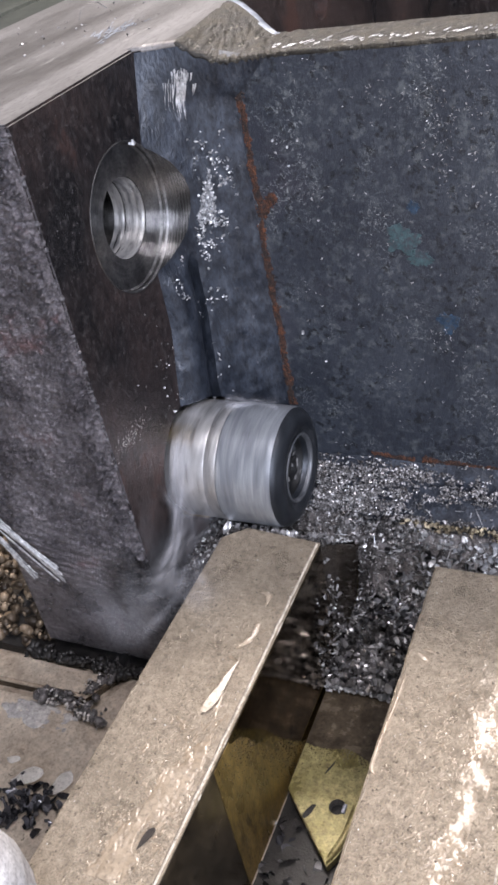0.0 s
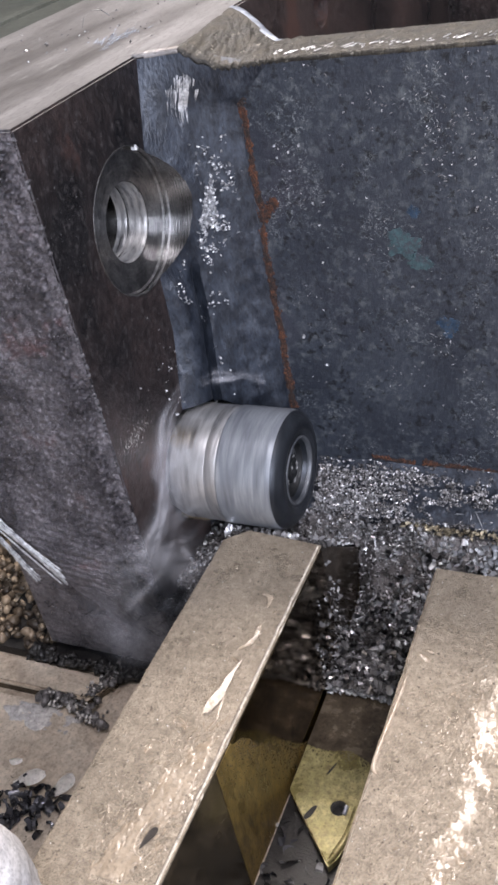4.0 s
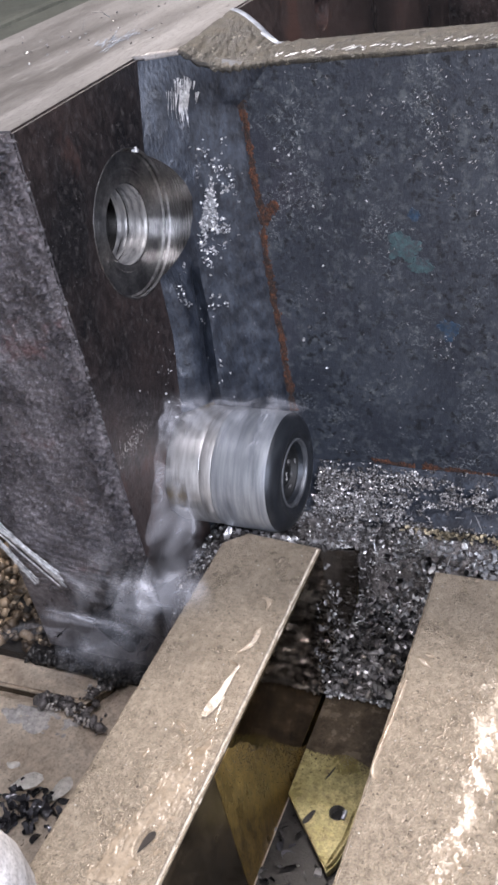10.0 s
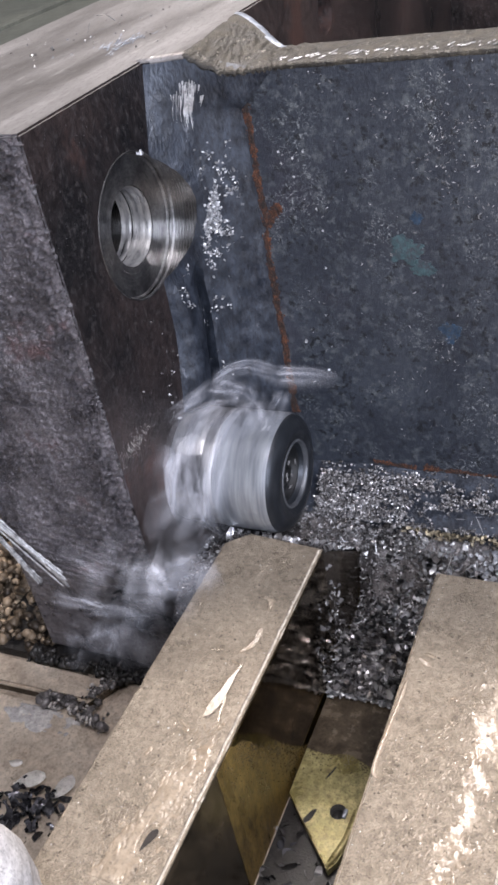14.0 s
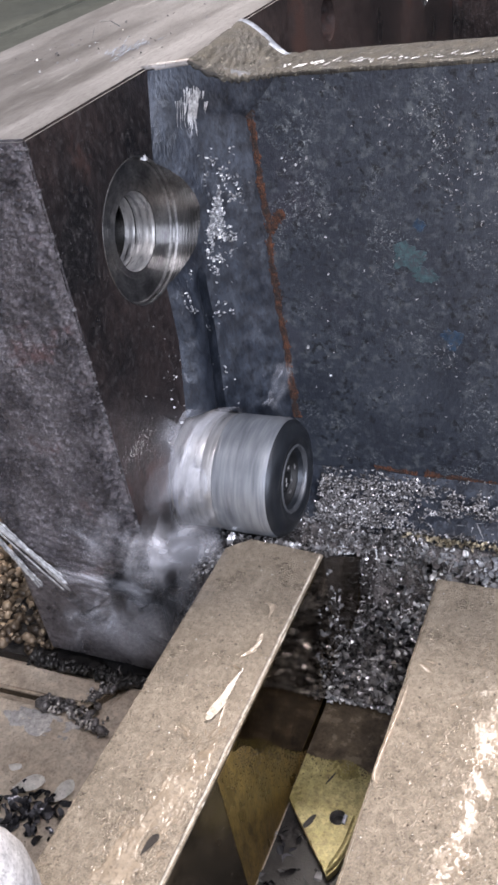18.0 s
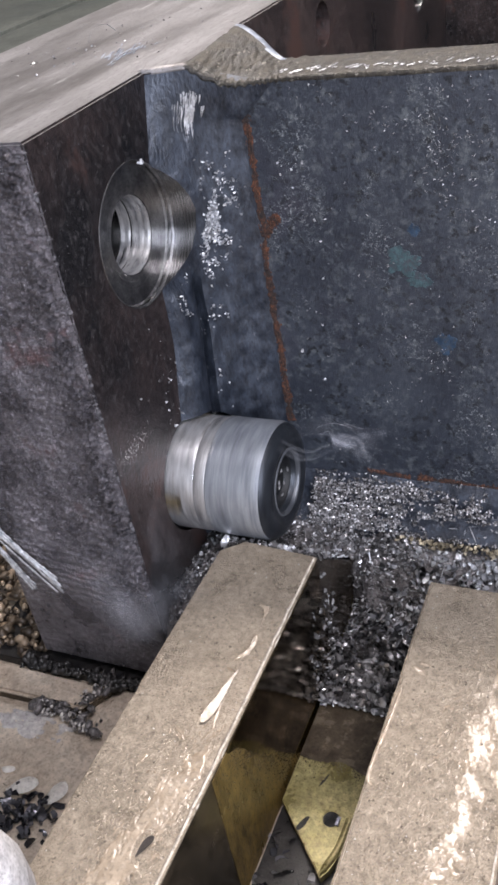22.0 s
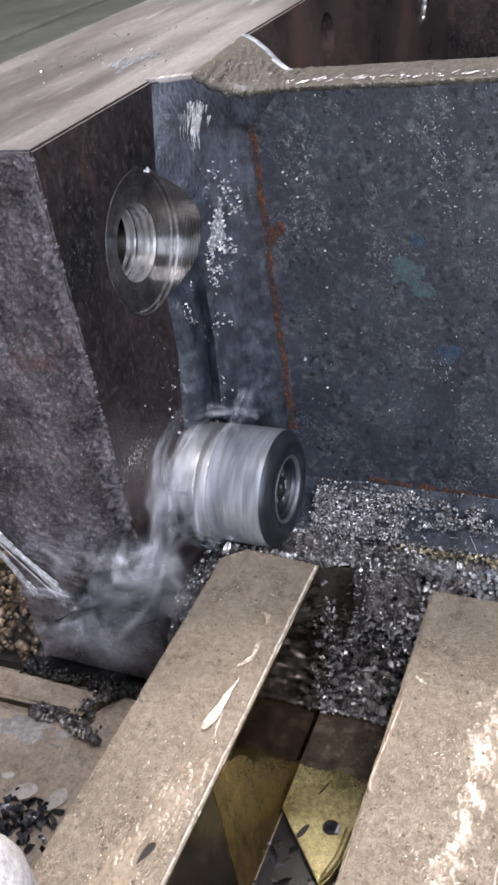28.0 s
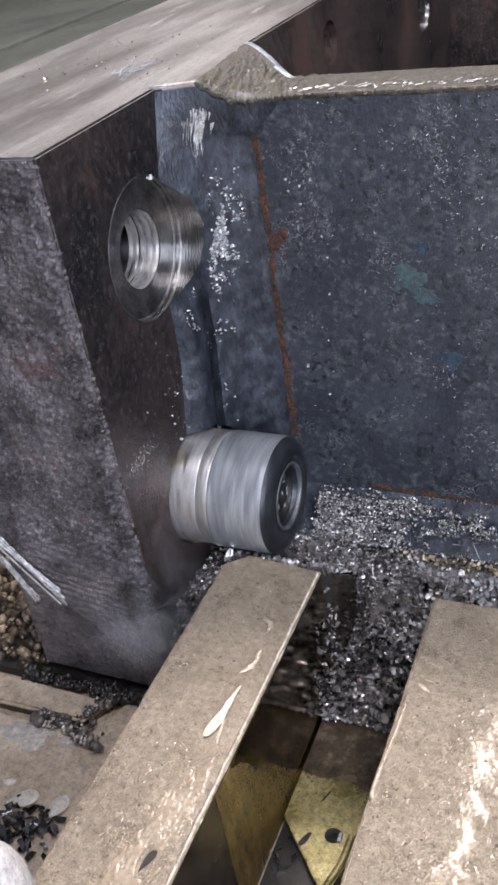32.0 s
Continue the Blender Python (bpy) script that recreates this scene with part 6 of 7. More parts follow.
# ---- smoke: thin rigid wisps that drift out of the cut ----
def smoke_wisp(name, label, path, ribbons, width, spread, seed, every=4, veil_mat=None, kind_round=0.0):
    ob = thing(name, (0, 0, 0), label, "smoke", "smoke wisps")
    rng = random.Random(seed)
    for index in range(ribbons):
        bm = bmesh.new()
        uv = bm.loops.layers.uv.new("UVMap")
        n, m = 64, 8
        veil = every == 1 or index % every != 0
        w = width * (rng.uniform(0.8, 1.6) if veil else rng.uniform(0.18, 0.40))
        ox, oy, oz, ph = rng.gauss(0, spread), rng.gauss(0, spread * 0.6), rng.gauss(0, spread * 0.5), rng.uniform(0, 6.28)
        f0, f1 = rng.uniform(0, 0.25), rng.uniform(0.72, 1.0)
        facing = Vector((0.35 + rng.gauss(0, 0.25), -1, 0.3 + rng.gauss(0, 0.25)))
        rows = []
        for i in range(n + 1):
            f = i / n
            if kind_round:
                a = ph * 0.25 + 1.0 + f * 3.6
                r = kind_round * (1.03 + 0.10 * f + 0.05 * noise.noise(Vector((f * 3, seed, ph))))
                c = Vector((ox + 0.010 * math.sin(3 * f + ph), r * math.cos(a), r * math.sin(a)))
                side = Vector((1, 0.25 * math.sin(4 * f + ph), 0.25 * math.cos(5 * f))).normalized()
            else:
                g = f0 + (f1 - f0) * f
                sway = Vector((noise.noise(Vector((g * 3, ph * 0.3, 1))), noise.noise(Vector((g * 3, ph * 0.3, 4))), 0.5 * noise.noise(Vector((g * 3, ph * 0.3, 7)))))
                c = along_path(path, g) + Vector((ox, oy, oz)) * (0.25 + 1.0 * g) + sway * spread * 1.6 * g
                d = along_path(path, g + 0.02) - along_path(path, g - 0.02)
                side = d.cross(facing).normalized()
            ww = w * (0.45 + 0.75 * f) * (1 + 0.35 * noise.noise(Vector((f * 4, ph, 9))))
            rows.append([(bm.verts.new(c + side * ww * (j / m - 0.5) + Vector((0, 0.12 * ww * math.sin(4 * j / m + 5 * f + ph), 0))), f, j / m) for j in range(m + 1)])
        for a, b in zip(rows, rows[1:]):
            for j in range(m):
                q = (a[j], b[j], b[j + 1], a[j + 1])
                face = bm.faces.new([v[0] for v in q])
                for loop, v in zip(face.loops, q):
                    loop[uv].uv = (v[1], v[2])
        part("veil" if veil else "strand", bm, (veil_mat or VEIL) if veil else SMOKE, ob, smooth=True)
    return ob


DRIFT = [(0, 0, 0), (0.010, 0, 0.025), (-0.004, 0.004, 0.052), (0.014, 0, 0.078), (0.006, 0, 0.100)]
wrap = smoke_wisp("smoke_wrap", "thin grey smoke curling round the cutter head", None, 6, 0.026, 0.017, 31, 1, CLING, 0.0430)
low_haze = smoke_wisp("smoke_haze", "low bluish smoke hanging below the cutter", DRIFT, 5, 0.070, 0.018, 32, 1, HAZE)


def smoke_puff(name, label, curves, seed, veil_mat=VEIL, strand_mat=SMOKE):
    """A puff of several sheets, each along a line of points with a width; broad veils get a second sheet, strands a hair-fine core."""
    ob = thing(name, (0, 0, 0), label, "smoke", "smoke puffs")
    rng = random.Random(seed)
    for path, width, veil in curves:
        for index in range(2):
            bm = bmesh.new()
            uv = bm.loops.layers.uv.new("UVMap")
            n, m, ph = 72, 10, rng.uniform(0, 20)
            w = width * ((1.0, 1.7) if veil else (1.15, 0.5))[index]
            shift = Vector((rng.gauss(0, 0.003), rng.gauss(0, 0.004), rng.gauss(0, 0.003))) * (1.6 if veil else 0.6)
            facing = Vector((0.45 + rng.gauss(0, 0.1), -0.85, 0.55 + rng.gauss(0, 0.1)))
            rows, last = [], None
            for i in range(n + 1):
                f = i / n
                sway = Vector((noise.noise(Vector((f * 5, ph, 1))), 0.4 * noise.noise(Vector((f * 5, ph, 4))), noise.noise(Vector((f * 5, ph, 7))))) * width * 0.20
                c = along_path(path, f) + shift + sway
                d = along_path(path, f + 0.03) - along_path(path, f - 0.03)
                side = d.cross(facing).normalized()
                last = side if last is None else (last * 0.7 + side * 0.3).normalized()
                ww = w * (0.65 + 0.6 * f) * (1 + 0.4 * noise.noise(Vector((f * 4, ph, 9))))
                rows.append([(bm.verts.new(c + last * ww * (j / m - 0.5) + Vector((0, 0.15 * ww * math.sin(4 * j / m + 5 * f + ph), 0))), f, j / m) for j in range(m + 1)])
            for a, b in zip(rows, rows[1:]):
                for j in range(m):
                    q = (a[j], b[j], b[j + 1], a[j + 1])
                    face = bm.faces.new([v[0] for v in q])
                    for loop, v in zip(face.loops, q):
                        loop[uv].uv = (v[1], v[2])
            part("veil" if veil else "strand", bm, veil_mat if veil else strand_mat, ob, smooth=True)
    return ob


puff_3 = smoke_puff("smoke_plume", "smoke plume rising in strands before the weld", [
    ([(0.022, 0.012, 0.022), (0.028, 0.012, 0.056), (0.037, 0.012, 0.083), (0.041, 0.012, 0.109)], 0.030, True),
    ([(0.05, 0.012, 0.033), (0.062, 0.012, 0.066), (0.072, 0.012, 0.096), (0.08, 0.012, 0.11), (0.102, 0.012, 0.117), (0.142, 0.012, 0.132)], 0.014, False),
    ([(0.016, -0.077, 0.06), (0.016, -0.067, 0.083), (0.016, -0.042, 0.09), (0.016, 0.011, 0.075)], 0.034, True),
    ([(0.053, 0.012, 0.037), (0.072, 0.012, 0.059), (0.09, 0.012, 0.04)], 0.010, False),
    ([(0.016, 0.009, 0.023), (0.053, 0.012, 0.037), (0.075, 0.012, 0.035)], 0.012, False),
], 40)
puff_7 = smoke_puff("smoke_cloud", "curling smoke cloud rolling over the side plate", [
    ([(0.018, 0.012, 0.007), (0.018, 0.012, 0.041), (0.016, 0.012, 0.074), (0.016, 0.007, 0.102)], 0.030, True),
    ([(0.056, 0.012, 0.036), (0.056, 0.012, 0.06), (0.037, 0.012, 0.074), (0.018, 0.012, 0.089)], 0.034, True),
    ([(0.016, -0.007, 0.028), (0.016, -0.024, 0.054), (0.016, -0.05, 0.06), (0.016, -0.078, 0.077), (0.016, -0.111, 0.108)], 0.014, False),
    ([(0.008, -0.078, 0.054), (-0.005, -0.078, 0.069), (-0.031, -0.078, 0.071), (-0.056, -0.078, 0.046), (-0.07, -0.078, 0.023)], 0.016, False),
    ([(0.016, -0.01, 0.039), (0.016, -0.049, 0.034), (0.016, -0.053, -0.002), (0.016, -0.03, -0.054)], 0.036, True),
    ([(0.016, -0.004, 0.018), (0.016, -0.021, -0.001), (0.016, -0.014, -0.038), (0.022, 0.012, -0.075)], 0.020, True),
], 41)
puff_11 = smoke_puff("smoke_plume", "tangled smoke plume rising below the bore", [
    ([(0.016, 0.002, 0.127), (0.016, -0.012, 0.109), (0.016, -0.034, 0.095), (0.016, -0.023, 0.06), (0.016, -0.012, 0.02)], 0.013, False),
    ([(0.016, 0.002, 0.109), (0.021, 0.012, 0.09), (0.056, 0.012, 0.096), (0.086, 0.012, 0.089)], 0.020, True),
    ([(0.016, 0.008, 0.076), (0.016, -0.001, 0.058), (0.016, 0.005, 0.021), (0.019, 0.012, -0.006)], 0.030, True),
    ([(0.078, 0.012, 0.085), (0.072, 0.012, 0.062), (0.059, 0.012, 0.037), (0.034, 0.012, 0.027)], 0.012, False),
    ([(0.016, -0.05, 0.035), (0.016, -0.053, 0.061), (0.016, -0.033, 0.055), (0.016, -0.025, 0.025)], 0.012, False),
    ([(0.071, 0.062, -0.007), (0.097, 0.062, -0.004), (0.115, 0.062, 0.014), (0.124, 0.062, 0.043), (0.119, 0.062, 0.082), (0.116, 0.062, 0.114)], 0.011, False),
    ([(0.016, -0.007, 0.03), (0.016, -0.005, 0.002), (0.016, -0.005, -0.035)], 0.028, True),
], 42)
puff_14 = smoke_puff("smoke_wisp", "smoke veil lying round the cutter", [
    ([(0.016, -0.021, 0.039), (0.027, 0.012, 0.039), (0.058, 0.012, 0.06), (0.083, 0.012, 0.056), (0.118, 0.012, 0.055)], 0.012, False),
    ([(0.016, 0.006, 0.029), (0.043, 0.012, 0.041), (0.062, 0.012, 0.038), (0.065, 0.012, 0.013)], 0.018, True),
    ([(0.05, 0.012, 0.037), (0.019, 0.012, -0.001), (0.016, -0.003, -0.027), (0.016, 0.005, -0.069)], 0.026, True),
], 43)
puff_23 = smoke_puff("smoke_plume", "tall looping smoke plume before the rib", [
    ([(0.054, 0.012, 0.008), (0.067, 0.012, 0.051), (0.081, 0.012, 0.091), (0.099, 0.012, 0.121), (0.127, 0.012, 0.143), (0.147, 0.012, 0.147), (0.154, 0.012, 0.132), (0.149, 0.012, 0.109), (0.131, 0.012, 0.103)], 0.014, False),
    ([(0.068, 0.012, 0.023), (0.086, 0.012, 0.073), (0.111, 0.012, 0.11), (0.138, 0.012, 0.131)], 0.034, True),
    ([(0.097, 0.012, 0.123), (0.113, 0.012, 0.159), (0.142, 0.012, 0.179), (0.155, 0.012, 0.159), (0.153, 0.012, 0.128)], 0.018, True),
    ([(0.12, 0.012, 0.072), (0.132, 0.012, 0.05), (0.151, 0.012, 0.033)], 0.012, False),
    ([(0.123, 0.012, 0.104), (0.106, 0.012, 0.07), (0.089, 0.012, 0.042)], 0.022, True),
], 44, VEIL, THIN)
puff_24 = smoke_puff("smoke_plume", "long faint smoke strands before the rib", [
    ([(0.016, 0.001, 0.228), (0.028, 0.012, 0.207), (0.049, 0.012, 0.193), (0.07, 0.012, 0.185), (0.083, 0.012, 0.164), (0.087, 0.012, 0.129), (0.084, 0.012, 0.09), (0.094, 0.012, 0.076), (0.121, 0.012, 0.103)], 0.012, False),
    ([(0.016, -0.012, 0.141), (0.016, -0.016, 0.112), (0.016, -0.006, 0.076), (0.016, 0.001, 0.039)], 0.013, False),
    ([(0.06, 0.062, 0.215), (0.085, 0.062, 0.199), (0.116, 0.062, 0.19), (0.153, 0.062, 0.182)], 0.014, False),
    ([(0.066, 0.062, 0.116), (0.095, 0.062, 0.116), (0.126, 0.062, 0.112), (0.142, 0.062, 0.104)], 0.014, False),
    ([(0.016, -0.013, 0.186), (0.016, -0.034, 0.167), (0.016, -0.018, 0.134)], 0.022, True),
], 45, THIN_VEIL, THIN)
puff_29 = smoke_puff("smoke_cloud", "smoke pouring round the cutter and down", [
    ([(0.028, 0.012, 0.061), (0.016, -0.006, 0.047), (0.016, -0.038, 0.031), (0.016, -0.06, 0.009), (0.016, -0.043, -0.03)], 0.030, True),
    ([(0.035, 0.012, 0.037), (0.016, -0.005, 0.041), (0.016, -0.032, 0.022), (0.016, -0.044, -0.013), (0.016, -0.031, -0.042)], 0.012, False),
    ([(0.038, 0.012, 0.035), (0.073, 0.012, 0.036), (0.1, 0.012, 0.066)], 0.010, False),
    ([(0.072, 0.062, 0.023), (0.101, 0.062, 0.045), (0.131, 0.062, 0.053), (0.159, 0.062, 0.056)], 0.022, True),
    ([(0.127, 0.062, 0.049), (0.137, 0.062, 0.029), (0.141, 0.062, -0.0), (0.132, 0.062, 0.003)], 0.012, False),
    ([(-0.08, -0.078, -0.077), (-0.036, -0.078, -0.051), (-0.001, -0.078, -0.028), (0.045, -0.078, -0.014)], 0.034, True),
    ([(-0.036, -0.078, -0.051), (-0.031, -0.078, -0.08), (-0.012, -0.078, -0.107)], 0.020, True),
    ([(0.034, -0.078, 0.006), (0.02, -0.078, -0.024), (-0.013, -0.078, -0.06), (-0.009, -0.078, -0.095)], 0.030, True),
], 46)
puff_18 = smoke_puff("smoke_cloud", "low smoke cloud before the flame-cut edge", [
    ([(-0.06, -0.078, -0.046), (-0.03, -0.078, -0.047), (-0.005, -0.078, -0.048), (0.013, -0.078, -0.056)], 0.014, False),
    ([(-0.02, -0.078, -0.0), (0.001, -0.078, -0.01), (0.022, -0.078, -0.019), (0.045, -0.078, -0.019)], 0.034, True),
    ([(0.015, -0.078, -0.003), (0.032, -0.078, -0.008), (0.053, -0.078, 0.0), (0.069, -0.078, 0.012)], 0.030, True),
    ([(0.069, 0.012, 0.035), (0.077, 0.012, 0.048), (0.085, 0.012, 0.068)], 0.010, False),
    ([(-0.062, -0.078, -0.093), (-0.026, -0.078, -0.079), (0.009, -0.078, -0.055)], 0.030, True),
    ([(0.016, -0.007, 0.025), (0.016, -0.025, 0.003), (0.016, -0.031, -0.028)], 0.028, True),
], 47)
puff_2 = smoke_puff("smoke_wisp", "thin smoke streaming over the cutter", [
    ([(0.016, 0.011, 0.029), (0.043, 0.012, 0.047), (0.066, 0.012, 0.051), (0.090, 0.012, 0.053), (0.108, 0.012, 0.050)], 0.011, False),
    ([(0.016, 0.001, 0.01), (0.016, 0.006, 0.036), (0.037, 0.012, 0.039), (0.07, 0.012, 0.033)], 0.024, True),
    ([(0.016, -0.021, 0.013), (0.016, -0.004, 0.031), (0.023, 0.012, 0.046)], 0.016, False),
    ([(-0.112, -0.078, -0.103), (-0.073, -0.078, -0.088), (-0.027, -0.078, -0.085), (0.001, -0.078, -0.091)], 0.018, False),
], 48, VEIL, THIN)
puff_fall = smoke_puff("smoke_wisp", "smoke curling round the cutter head and sinking beside it", [
    ([(0.02, 0.002, 0.042), (0.02, -0.03, 0.037), (0.02, -0.048, 0.021), (0.02, -0.057, -0.002), (0.03, -0.09, -0.007), (0.035, -0.117, -0.008)], 0.016, False),
    ([(0.02, -0.029, -0.011), (0.02, -0.049, -0.022), (0.03, -0.09, -0.02), (0.035, -0.128, -0.013)], 0.034, True),
    ([(0.03, -0.004, 0.039), (0.04, -0.002, 0.043), (0.055, 0.005, 0.042), (0.07, 0.005, 0.04)], 0.01, False),
    ([(0.02, -0.027, 0.036), (0.02, -0.043, 0.013), (0.02, -0.048, -0.014)], 0.022, True),
], 49, THIN_VEIL, THIN)
puff_25 = smoke_puff("smoke_plume", "faint smoke veil before the side plate", [
    ([(0.02, -0.013, 0.116), (0.02, -0.033, 0.092), (0.02, -0.05, 0.069), (0.02, -0.069, 0.047)], 0.02, False),
    ([(0.02, -0.057, 0.133), (0.02, -0.04, 0.104), (0.02, -0.05, 0.073), (0.02, -0.058, 0.035)], 0.04, True),
    ([(0.02, 0.008, 0.1), (0.02, -0.015, 0.074), (0.02, -0.042, 0.052)], 0.03, True),
], 50, HAZE, THIN)
wisp = smoke_puff("smoke_wisp", "faint smoke wisp above the collar", [
    ([(0, 0, 0), (0.005, 0, 0.020), (-0.005, 0, 0.040), (0.007, 0.002, 0.064), (0.003, 0, 0.092)], 0.010, False),
    ([(0.004, 0.002, 0.012), (-0.008, 0, 0.030), (-0.004, 0, 0.048), (0.006, 0, 0.060)], 0.018, True),
], 36, VEIL, THIN)


def build_jet():
    """A squirt of oil along the local x axis, thin where it strikes, with drops and a burst of mist round the strike."""
    jet = smoke_puff("oil_jet", "pale squirt of sprayed cutting oil bursting into mist", [
        ([(0.0, 0.0, 0.0), (-0.010, -0.004, 0.016), (-0.004, -0.008, 0.036), (0.010, -0.004, 0.062)], 0.052, True),
        ([(0.004, 0.0, -0.006), (-0.018, -0.012, 0.004), (-0.050, -0.016, 0.016)], 0.050, True),
        ([(0.0, 0.0, 0.0), (-0.020, -0.008, -0.010), (-0.034, -0.014, -0.026)], 0.024, True),
        ([(0.030, 0.0, 0.006), (0.022, -0.004, 0.030), (0.030, 0.0, 0.066)], 0.054, True),
        ([(0.012, 0.0, -0.012), (-0.012, -0.010, 0.020), (-0.012, -0.006, 0.060)], 0.062, True)], 71)
    tagged(jet, category="oil jet", group="oil jets")
    rng = random.Random(3)
    for k, (w0, w1) in enumerate(((0.0190, 0.0190), (0.0120, 0.0125), (0.0060, 0.0060))):
        bm = bmesh.new()
        uv = bm.loops.layers.uv.new("UVMap")
        rows = []
        for i in range(41):
            f = i / 40
            w = w0 + (w1 - w0) * f
            c = Vector((-0.035 + 0.335 * f, 0.0004 * k, 0.0012 * noise.noise(Vector((f * 6, k, 0)))))
            rows.append([(bm.verts.new(c + Vector((0.3, 0.25, 1)).normalized() * w * (j / 6 - 0.5)), f, j / 6) for j in range(7)])
        for a, b in zip(rows, rows[1:]):
            for j in range(6):
                q = (a[j], b[j], b[j + 1], a[j + 1])
                face = bm.faces.new([v[0] for v in q])
                for loop, v in zip(face.loops, q):
                    loop[uv].uv = (v[1], v[2])
        part("stream", bm, SPRAY, jet, "pale streak of spray", smooth=True)
    for _ in range(46):
        bm = bmesh.new()
        bmesh.ops.create_icosphere(bm, subdivisions=1, radius=rng.uniform(0.0002, 0.0006))
        bmesh.ops.translate(bm, verts=bm.verts, vec=(rng.gauss(0.0, 0.016), rng.gauss(-0.004, 0.006), rng.gauss(0.004, 0.014)))
        part("drop", bm, PALE_CHIP, jet)
    return jet


jet = build_jet()


def build_flying_chip(length, width, turns):
    """A curled chip thrown off the cutter."""
    bm = bmesh.new()
    rows = []
    for i in range(13):
        a = turns * (i / 12 - 0.5)
        r = length / turns
        w = width * (0.35 + 0.65 * math.sin(math.pi * (0.1 + 0.8 * i / 12)))
        rows.append([bm.verts.new((q * w, r * math.sin(a), r * (1 - math.cos(a)) + 0.15 * q * w)) for q in (-0.5, 0, 0.5)])
    for a, b in zip(rows, rows[1:]):
        for k in range(2):
            bm.faces.new((a[k], a[k + 1], b[k + 1], b[k]))
    bmesh.ops.solidify(bm, geom=list(bm.faces), thickness=0.0005)
    bmesh.ops.recalc_face_normals(bm, faces=bm.faces)
    return tagged(link("flying_chip", bm, PALE_CHIP, smooth=True), "pale curled chip thrown off the cutter", "chip", "flying chips")


flyers = [build_flying_chip(0.014, 0.0120, 1.4), build_flying_chip(0.016, 0.0070, 1.2), build_flying_chip(0.024, 0.0090, 0.9)]


def motions():
    rows = []
    n = 32 * 30
    feed = ((0, 0.0785), (6, 0.0768), (9, 0.0750), (13, 0.0738), (19, 0.0720), (23, 0.0710), (28, 0.0700), (32, 0.0693))
    for i in range(n + 1):
        t = i / 30
        k = max(j for j in range(len(feed) - 1) if feed[j][0] <= t)
        (ta, xa), (tb, xb) = feed[k], feed[k + 1]
        rows.append((t, pose(xa + (xb - xa) * (t - ta) / (tb - ta), TOOL_Y, TOOL_Z, 57.0 * i)))
    walk(cutter, rows)

    # smoke that clings to the cutter sways about the axis
    clings = ((0.0, 3.7), (5.4, 8.2), (10.4, 11.7), (13.2, 14.9), (16.8, 18.6), (19.6, 20.4), (27.2, 29.5), (30.5, 31.7))
    rows = []
    for k in range(0, 129):
        t = k / 4
        out = max(min(1.0, (t - t0) / 0.5, (t1 - t) / 0.5) for t0, t1 in clings)
        full = 0.104 if 1.0 < t < 4.0 or 13.0 < t < 15.0 else 0.089
        rows.append((t, pose(-0.085 + full * max(0.0, out) + 0.006 * math.sin(t * 3.4), TOOL_Y, TOOL_Z, 34 * math.sin(t * 1.66) + 22 * math.sin(t * 3.1), 0, 4 * math.sin(2 * t))))
    walk(wrap, rows)
    walk(low_haze, [(t / 2, pose(0.020 + 0.008 * math.sin(t * 0.9), -0.078 + 0.005 * math.sin(t * 1.3), -0.122 + 0.010 * math.sin(t * 0.6), 6 * math.sin(t * 0.7), -22 + 10 * math.sin(t * 0.53), 12 * math.sin(t * 0.4))) for t in range(0, 65)])
    # each puff wells up from the cut, drifts while it is dense, and draws off behind the rib
    gone = pose(-0.07, 0.52, -0.02, 0, 0, 80)

    def drift(puff, spells):
        rows = [(0.0, gone)] if spells[0][0] > 0.3 else []
        for t, before, after, rise, side, at in spells:
            turn = at[3:] or (0, 0, 0)
            if t - before > 0.3:
                rows.append((t - before - 0.25, gone))
            if before > 0.05:
                rows.append((t - before, pose(at[0] - side * before, at[1] + 0.004, at[2] - rise * before, *turn)))
            rows.append((t, pose(*at)))
            rows.append((t + after, pose(at[0] + side * after, at[1] + 0.004, at[2] + rise * after, *turn)))
            if t + after + 0.35 < 32:
                rows.append((t + after + 0.35, gone))
        if rows[-1][0] < 32:
            rows.append((32.0, gone))
        walk(puff, rows)

    here = (0.0, 0.0, 0.0)
    drift(puff_2, [(2.0, 0.4, 0.35, 0.03, 0.02, here), (10.0, 0.4, 0.4, 0.02, 0.01, (-0.014, -0.004, -0.020))])
    drift(puff_3, [(3.0, 0.45, 0.6, 0.045, -0.01, here)])
    drift(puff_7, [(7.0, 0.4, 0.55, 0.03, -0.02, here)])
    drift(puff_11, [(11.0, 0.4, 0.4, 0.04, 0.0, here)])
    drift(puff_14, [(2.0, 0.4, 0.3, 0.02, 0.0, (-0.002, 0.0, -0.004)), (6.0, 0.3, 0.3, 0.02, 0.0, (-0.008, -0.002, -0.004)), (14.0, 0.5, 0.5, 0.02, 0.01, here)])
    drift(puff_18, [(10.0, 0.35, 0.35, -0.02, -0.02, (-0.006, -0.012, -0.028)), (14.0, 0.6, 0.5, -0.02, -0.02, (0.0, -0.008, -0.018)), (18.0, 0.6, 0.6, -0.02, -0.02, here), (28.0, 0.35, 0.25, -0.02, -0.02, (-0.026, 0.0, -0.012)), (31.0, 0.6, 0.5, -0.02, -0.02, (-0.008, -0.010, -0.036))])
    drift(puff_23, [(23.0, 0.35, 0.6, 0.06, 0.0, here)])
    drift(puff_24, [(24.0, 0.35, 0.6, 0.03, 0.01, here)])
    drift(puff_29, [(29.0, 0.5, 0.5, 0.0, -0.01, here)])
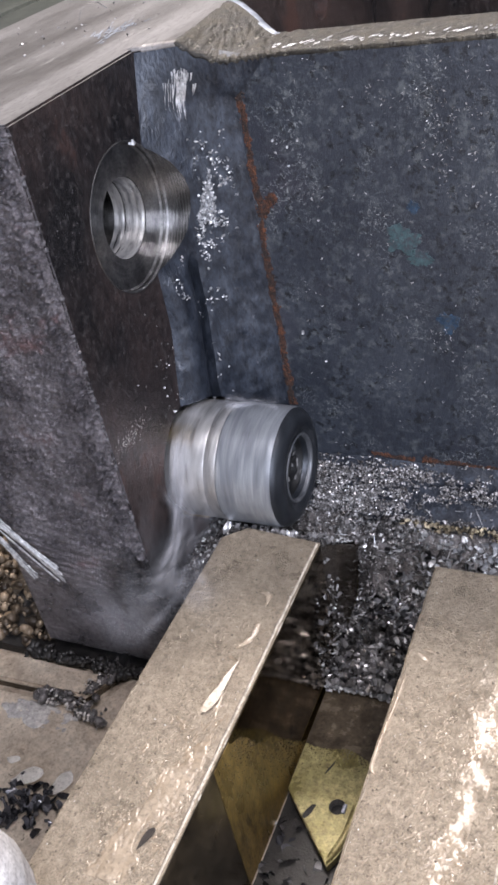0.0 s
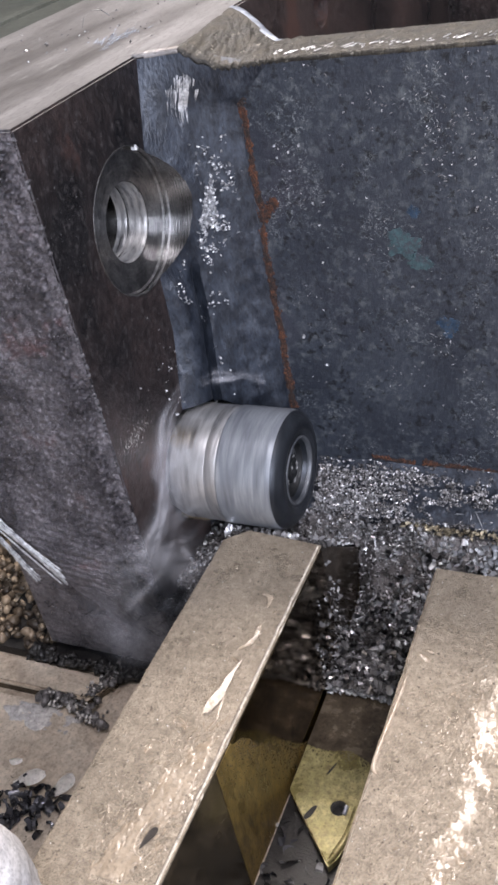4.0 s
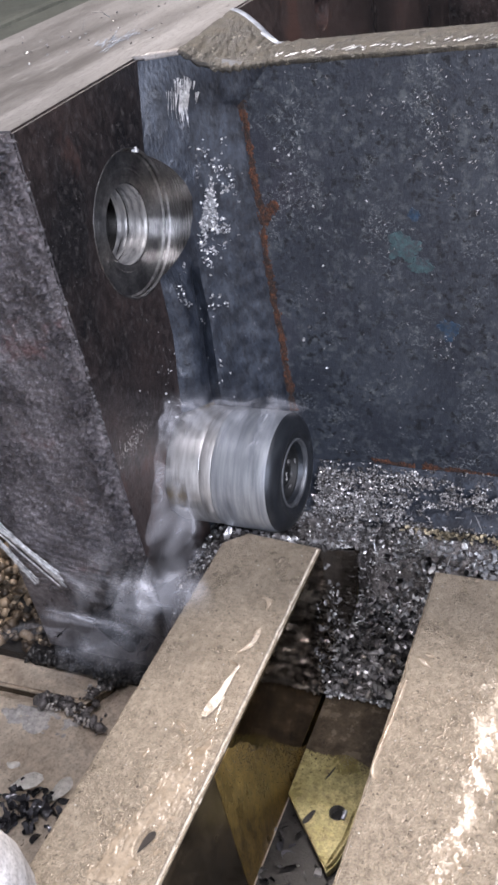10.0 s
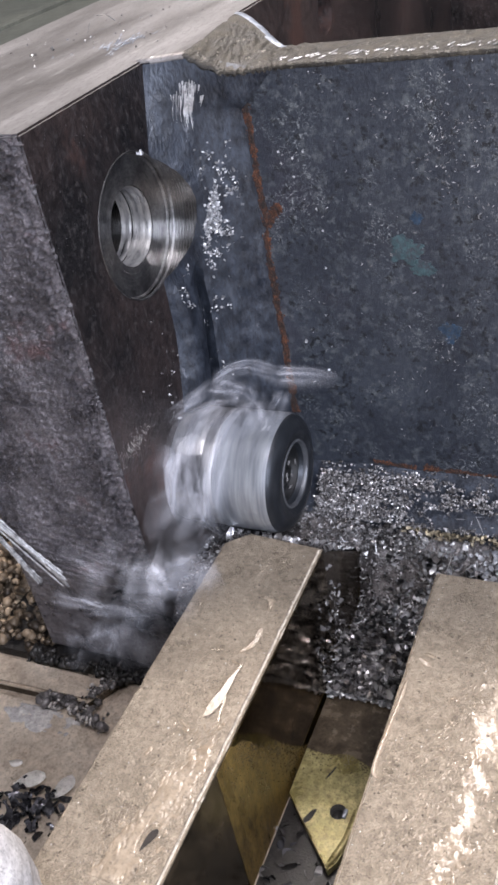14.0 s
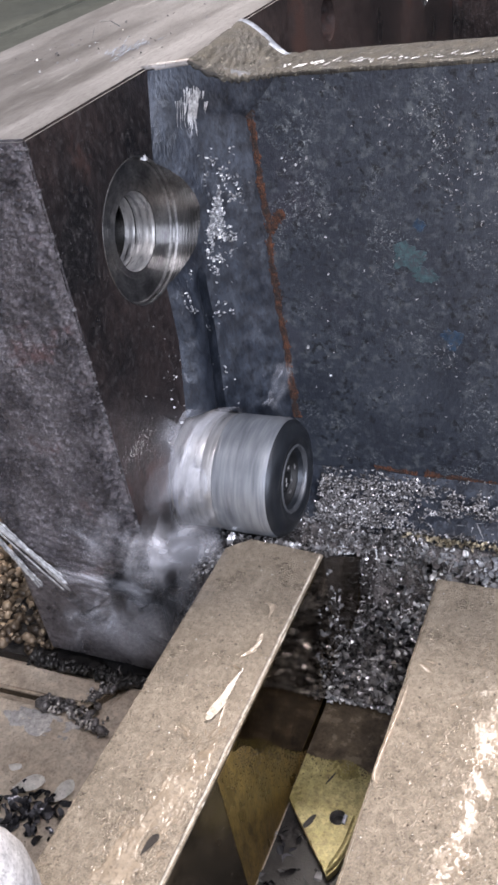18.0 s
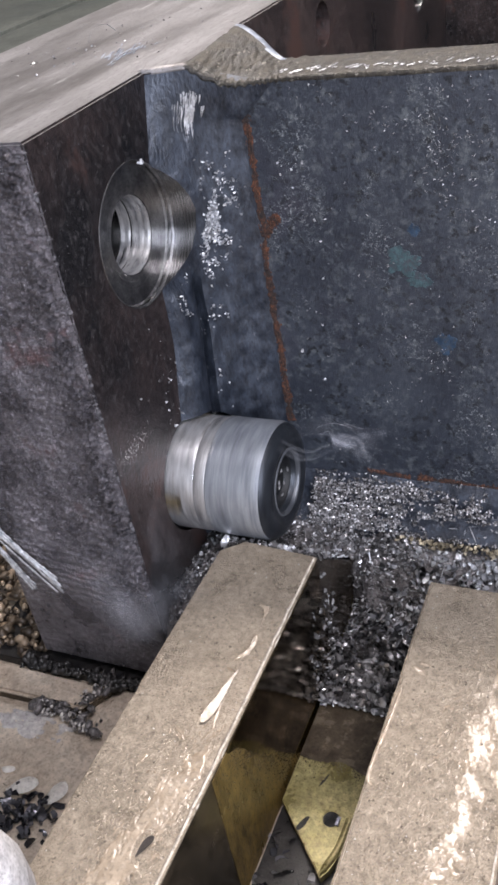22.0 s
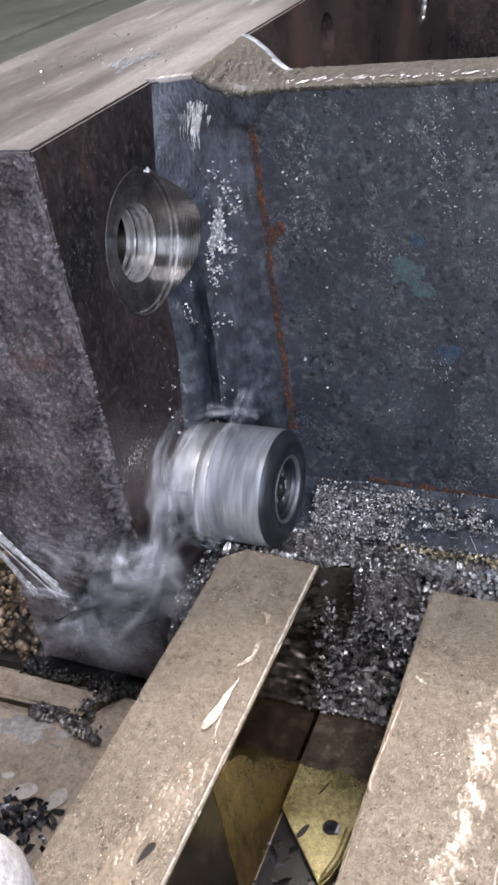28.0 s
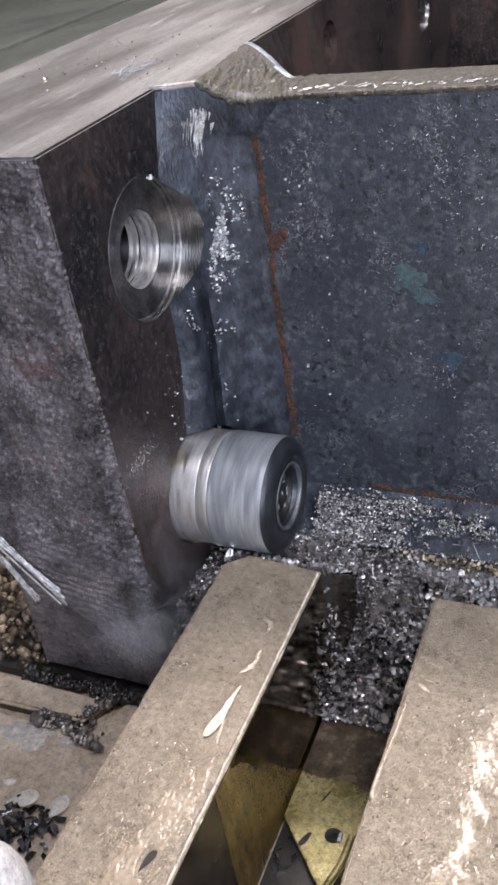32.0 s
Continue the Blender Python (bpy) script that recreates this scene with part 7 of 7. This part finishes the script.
    # one thin wisp streams off the cutter's crown again and again
    drift(wisp, [(1.0, 0.4, 0.3, 0.01, 0.06, (0.036, 0.006, 0.040, 0, 84, 0)), (9.0, 0.4, 0.4, 0.02, 0.05, (0.030, 0.004, 0.054, 0, 96, 0)),
                 (13.0, 0.4, 0.4, 0.01, 0.05, (0.056, 0.006, 0.042, 0, 92, 0)), (22.0, 0.3, 0.5, 0.0, 0.06, (0.076, 0.004, 0.020, 0, 96, 0))])
    drift(puff_fall, [(0.0, 0.0, 0.5, -0.02, 0.0, (0.012, 0.004, -0.010)), (4.4, 0.4, 0.5, -0.02, 0.0, (0.006, 0.0, 0.002)), (6.0, 0.35, 0.35, -0.02, 0.0, (0.004, 0.0, 0.006)), (13.0, 0.4, 0.5, -0.02, 0.0, (0.002, 0.0, -0.004)), (15.2, 0.5, 0.5, -0.02, 0.0, (0.006, 0.002, 0.0)), (17.0, 0.4, 0.5, -0.03, 0.0, (0.004, 0.0, -0.006)), (19.1, 0.3, 0.3, -0.02, 0.0, (0.004, 0.002, 0.006)), (20.6, 0.7, 0.7, -0.006, 0.0, (0.0, -0.004, -0.004)), (26.6, 0.5, 0.5, -0.02, 0.0, (0.006, 0.0, 0.004)), (28.0, 0.3, 0.3, -0.02, 0.0, (0.0, 0.0, 0.002)), (30.0, 0.4, 0.3, -0.02, 0.0, here), (31.3, 0.4, 0.3, -0.02, 0.0, (0.002, 0.0, -0.002))])
    drift(puff_25, [(25.0, 0.6, 0.6, 0.02, 0.0, here)])
    # three chips leave the cutter, tumble past the side plate and come to rest far along the table strip
    seat = (-0.012, 0.020, -0.030)
    for chip, t, at, rest in ((flyers[0], 8.0, (0.012, -0.050, -0.011), (-0.250, -0.170, TABLE_Z - 0.002)), (flyers[1], 11.0, (0.009, -0.062, 0.008), (-0.270, -0.190, TABLE_Z - 0.002)), (flyers[2], 12.2, (-0.013, -0.070, -0.029), (-0.290, -0.160, TABLE_Z - 0.002))):
        walk(chip, [(0, pose(*seat)), (t - 0.10, pose(*seat, 20, 0, 0)), (t, pose(*at, 62, 10, 20)), (t + 0.14, pose(*rest, 0, 0, 60)), (32, pose(*rest, 0, 0, 60))])
    # a short squirt of oil from the operator's side
    strike = pose(0.0405, 0.048, 0.050, 0, 12.4, -31.3)
    graze = pose(0.036, -0.010, 0.024, 0, 8.0, -31.3)
    walk(jet, [(0, gone), (20.90, gone), (20.967, strike), (21.033, strike), (21.10, gone), (21.30, gone), (21.367, graze), (21.433, graze), (21.50, gone), (32, gone)])


motions()
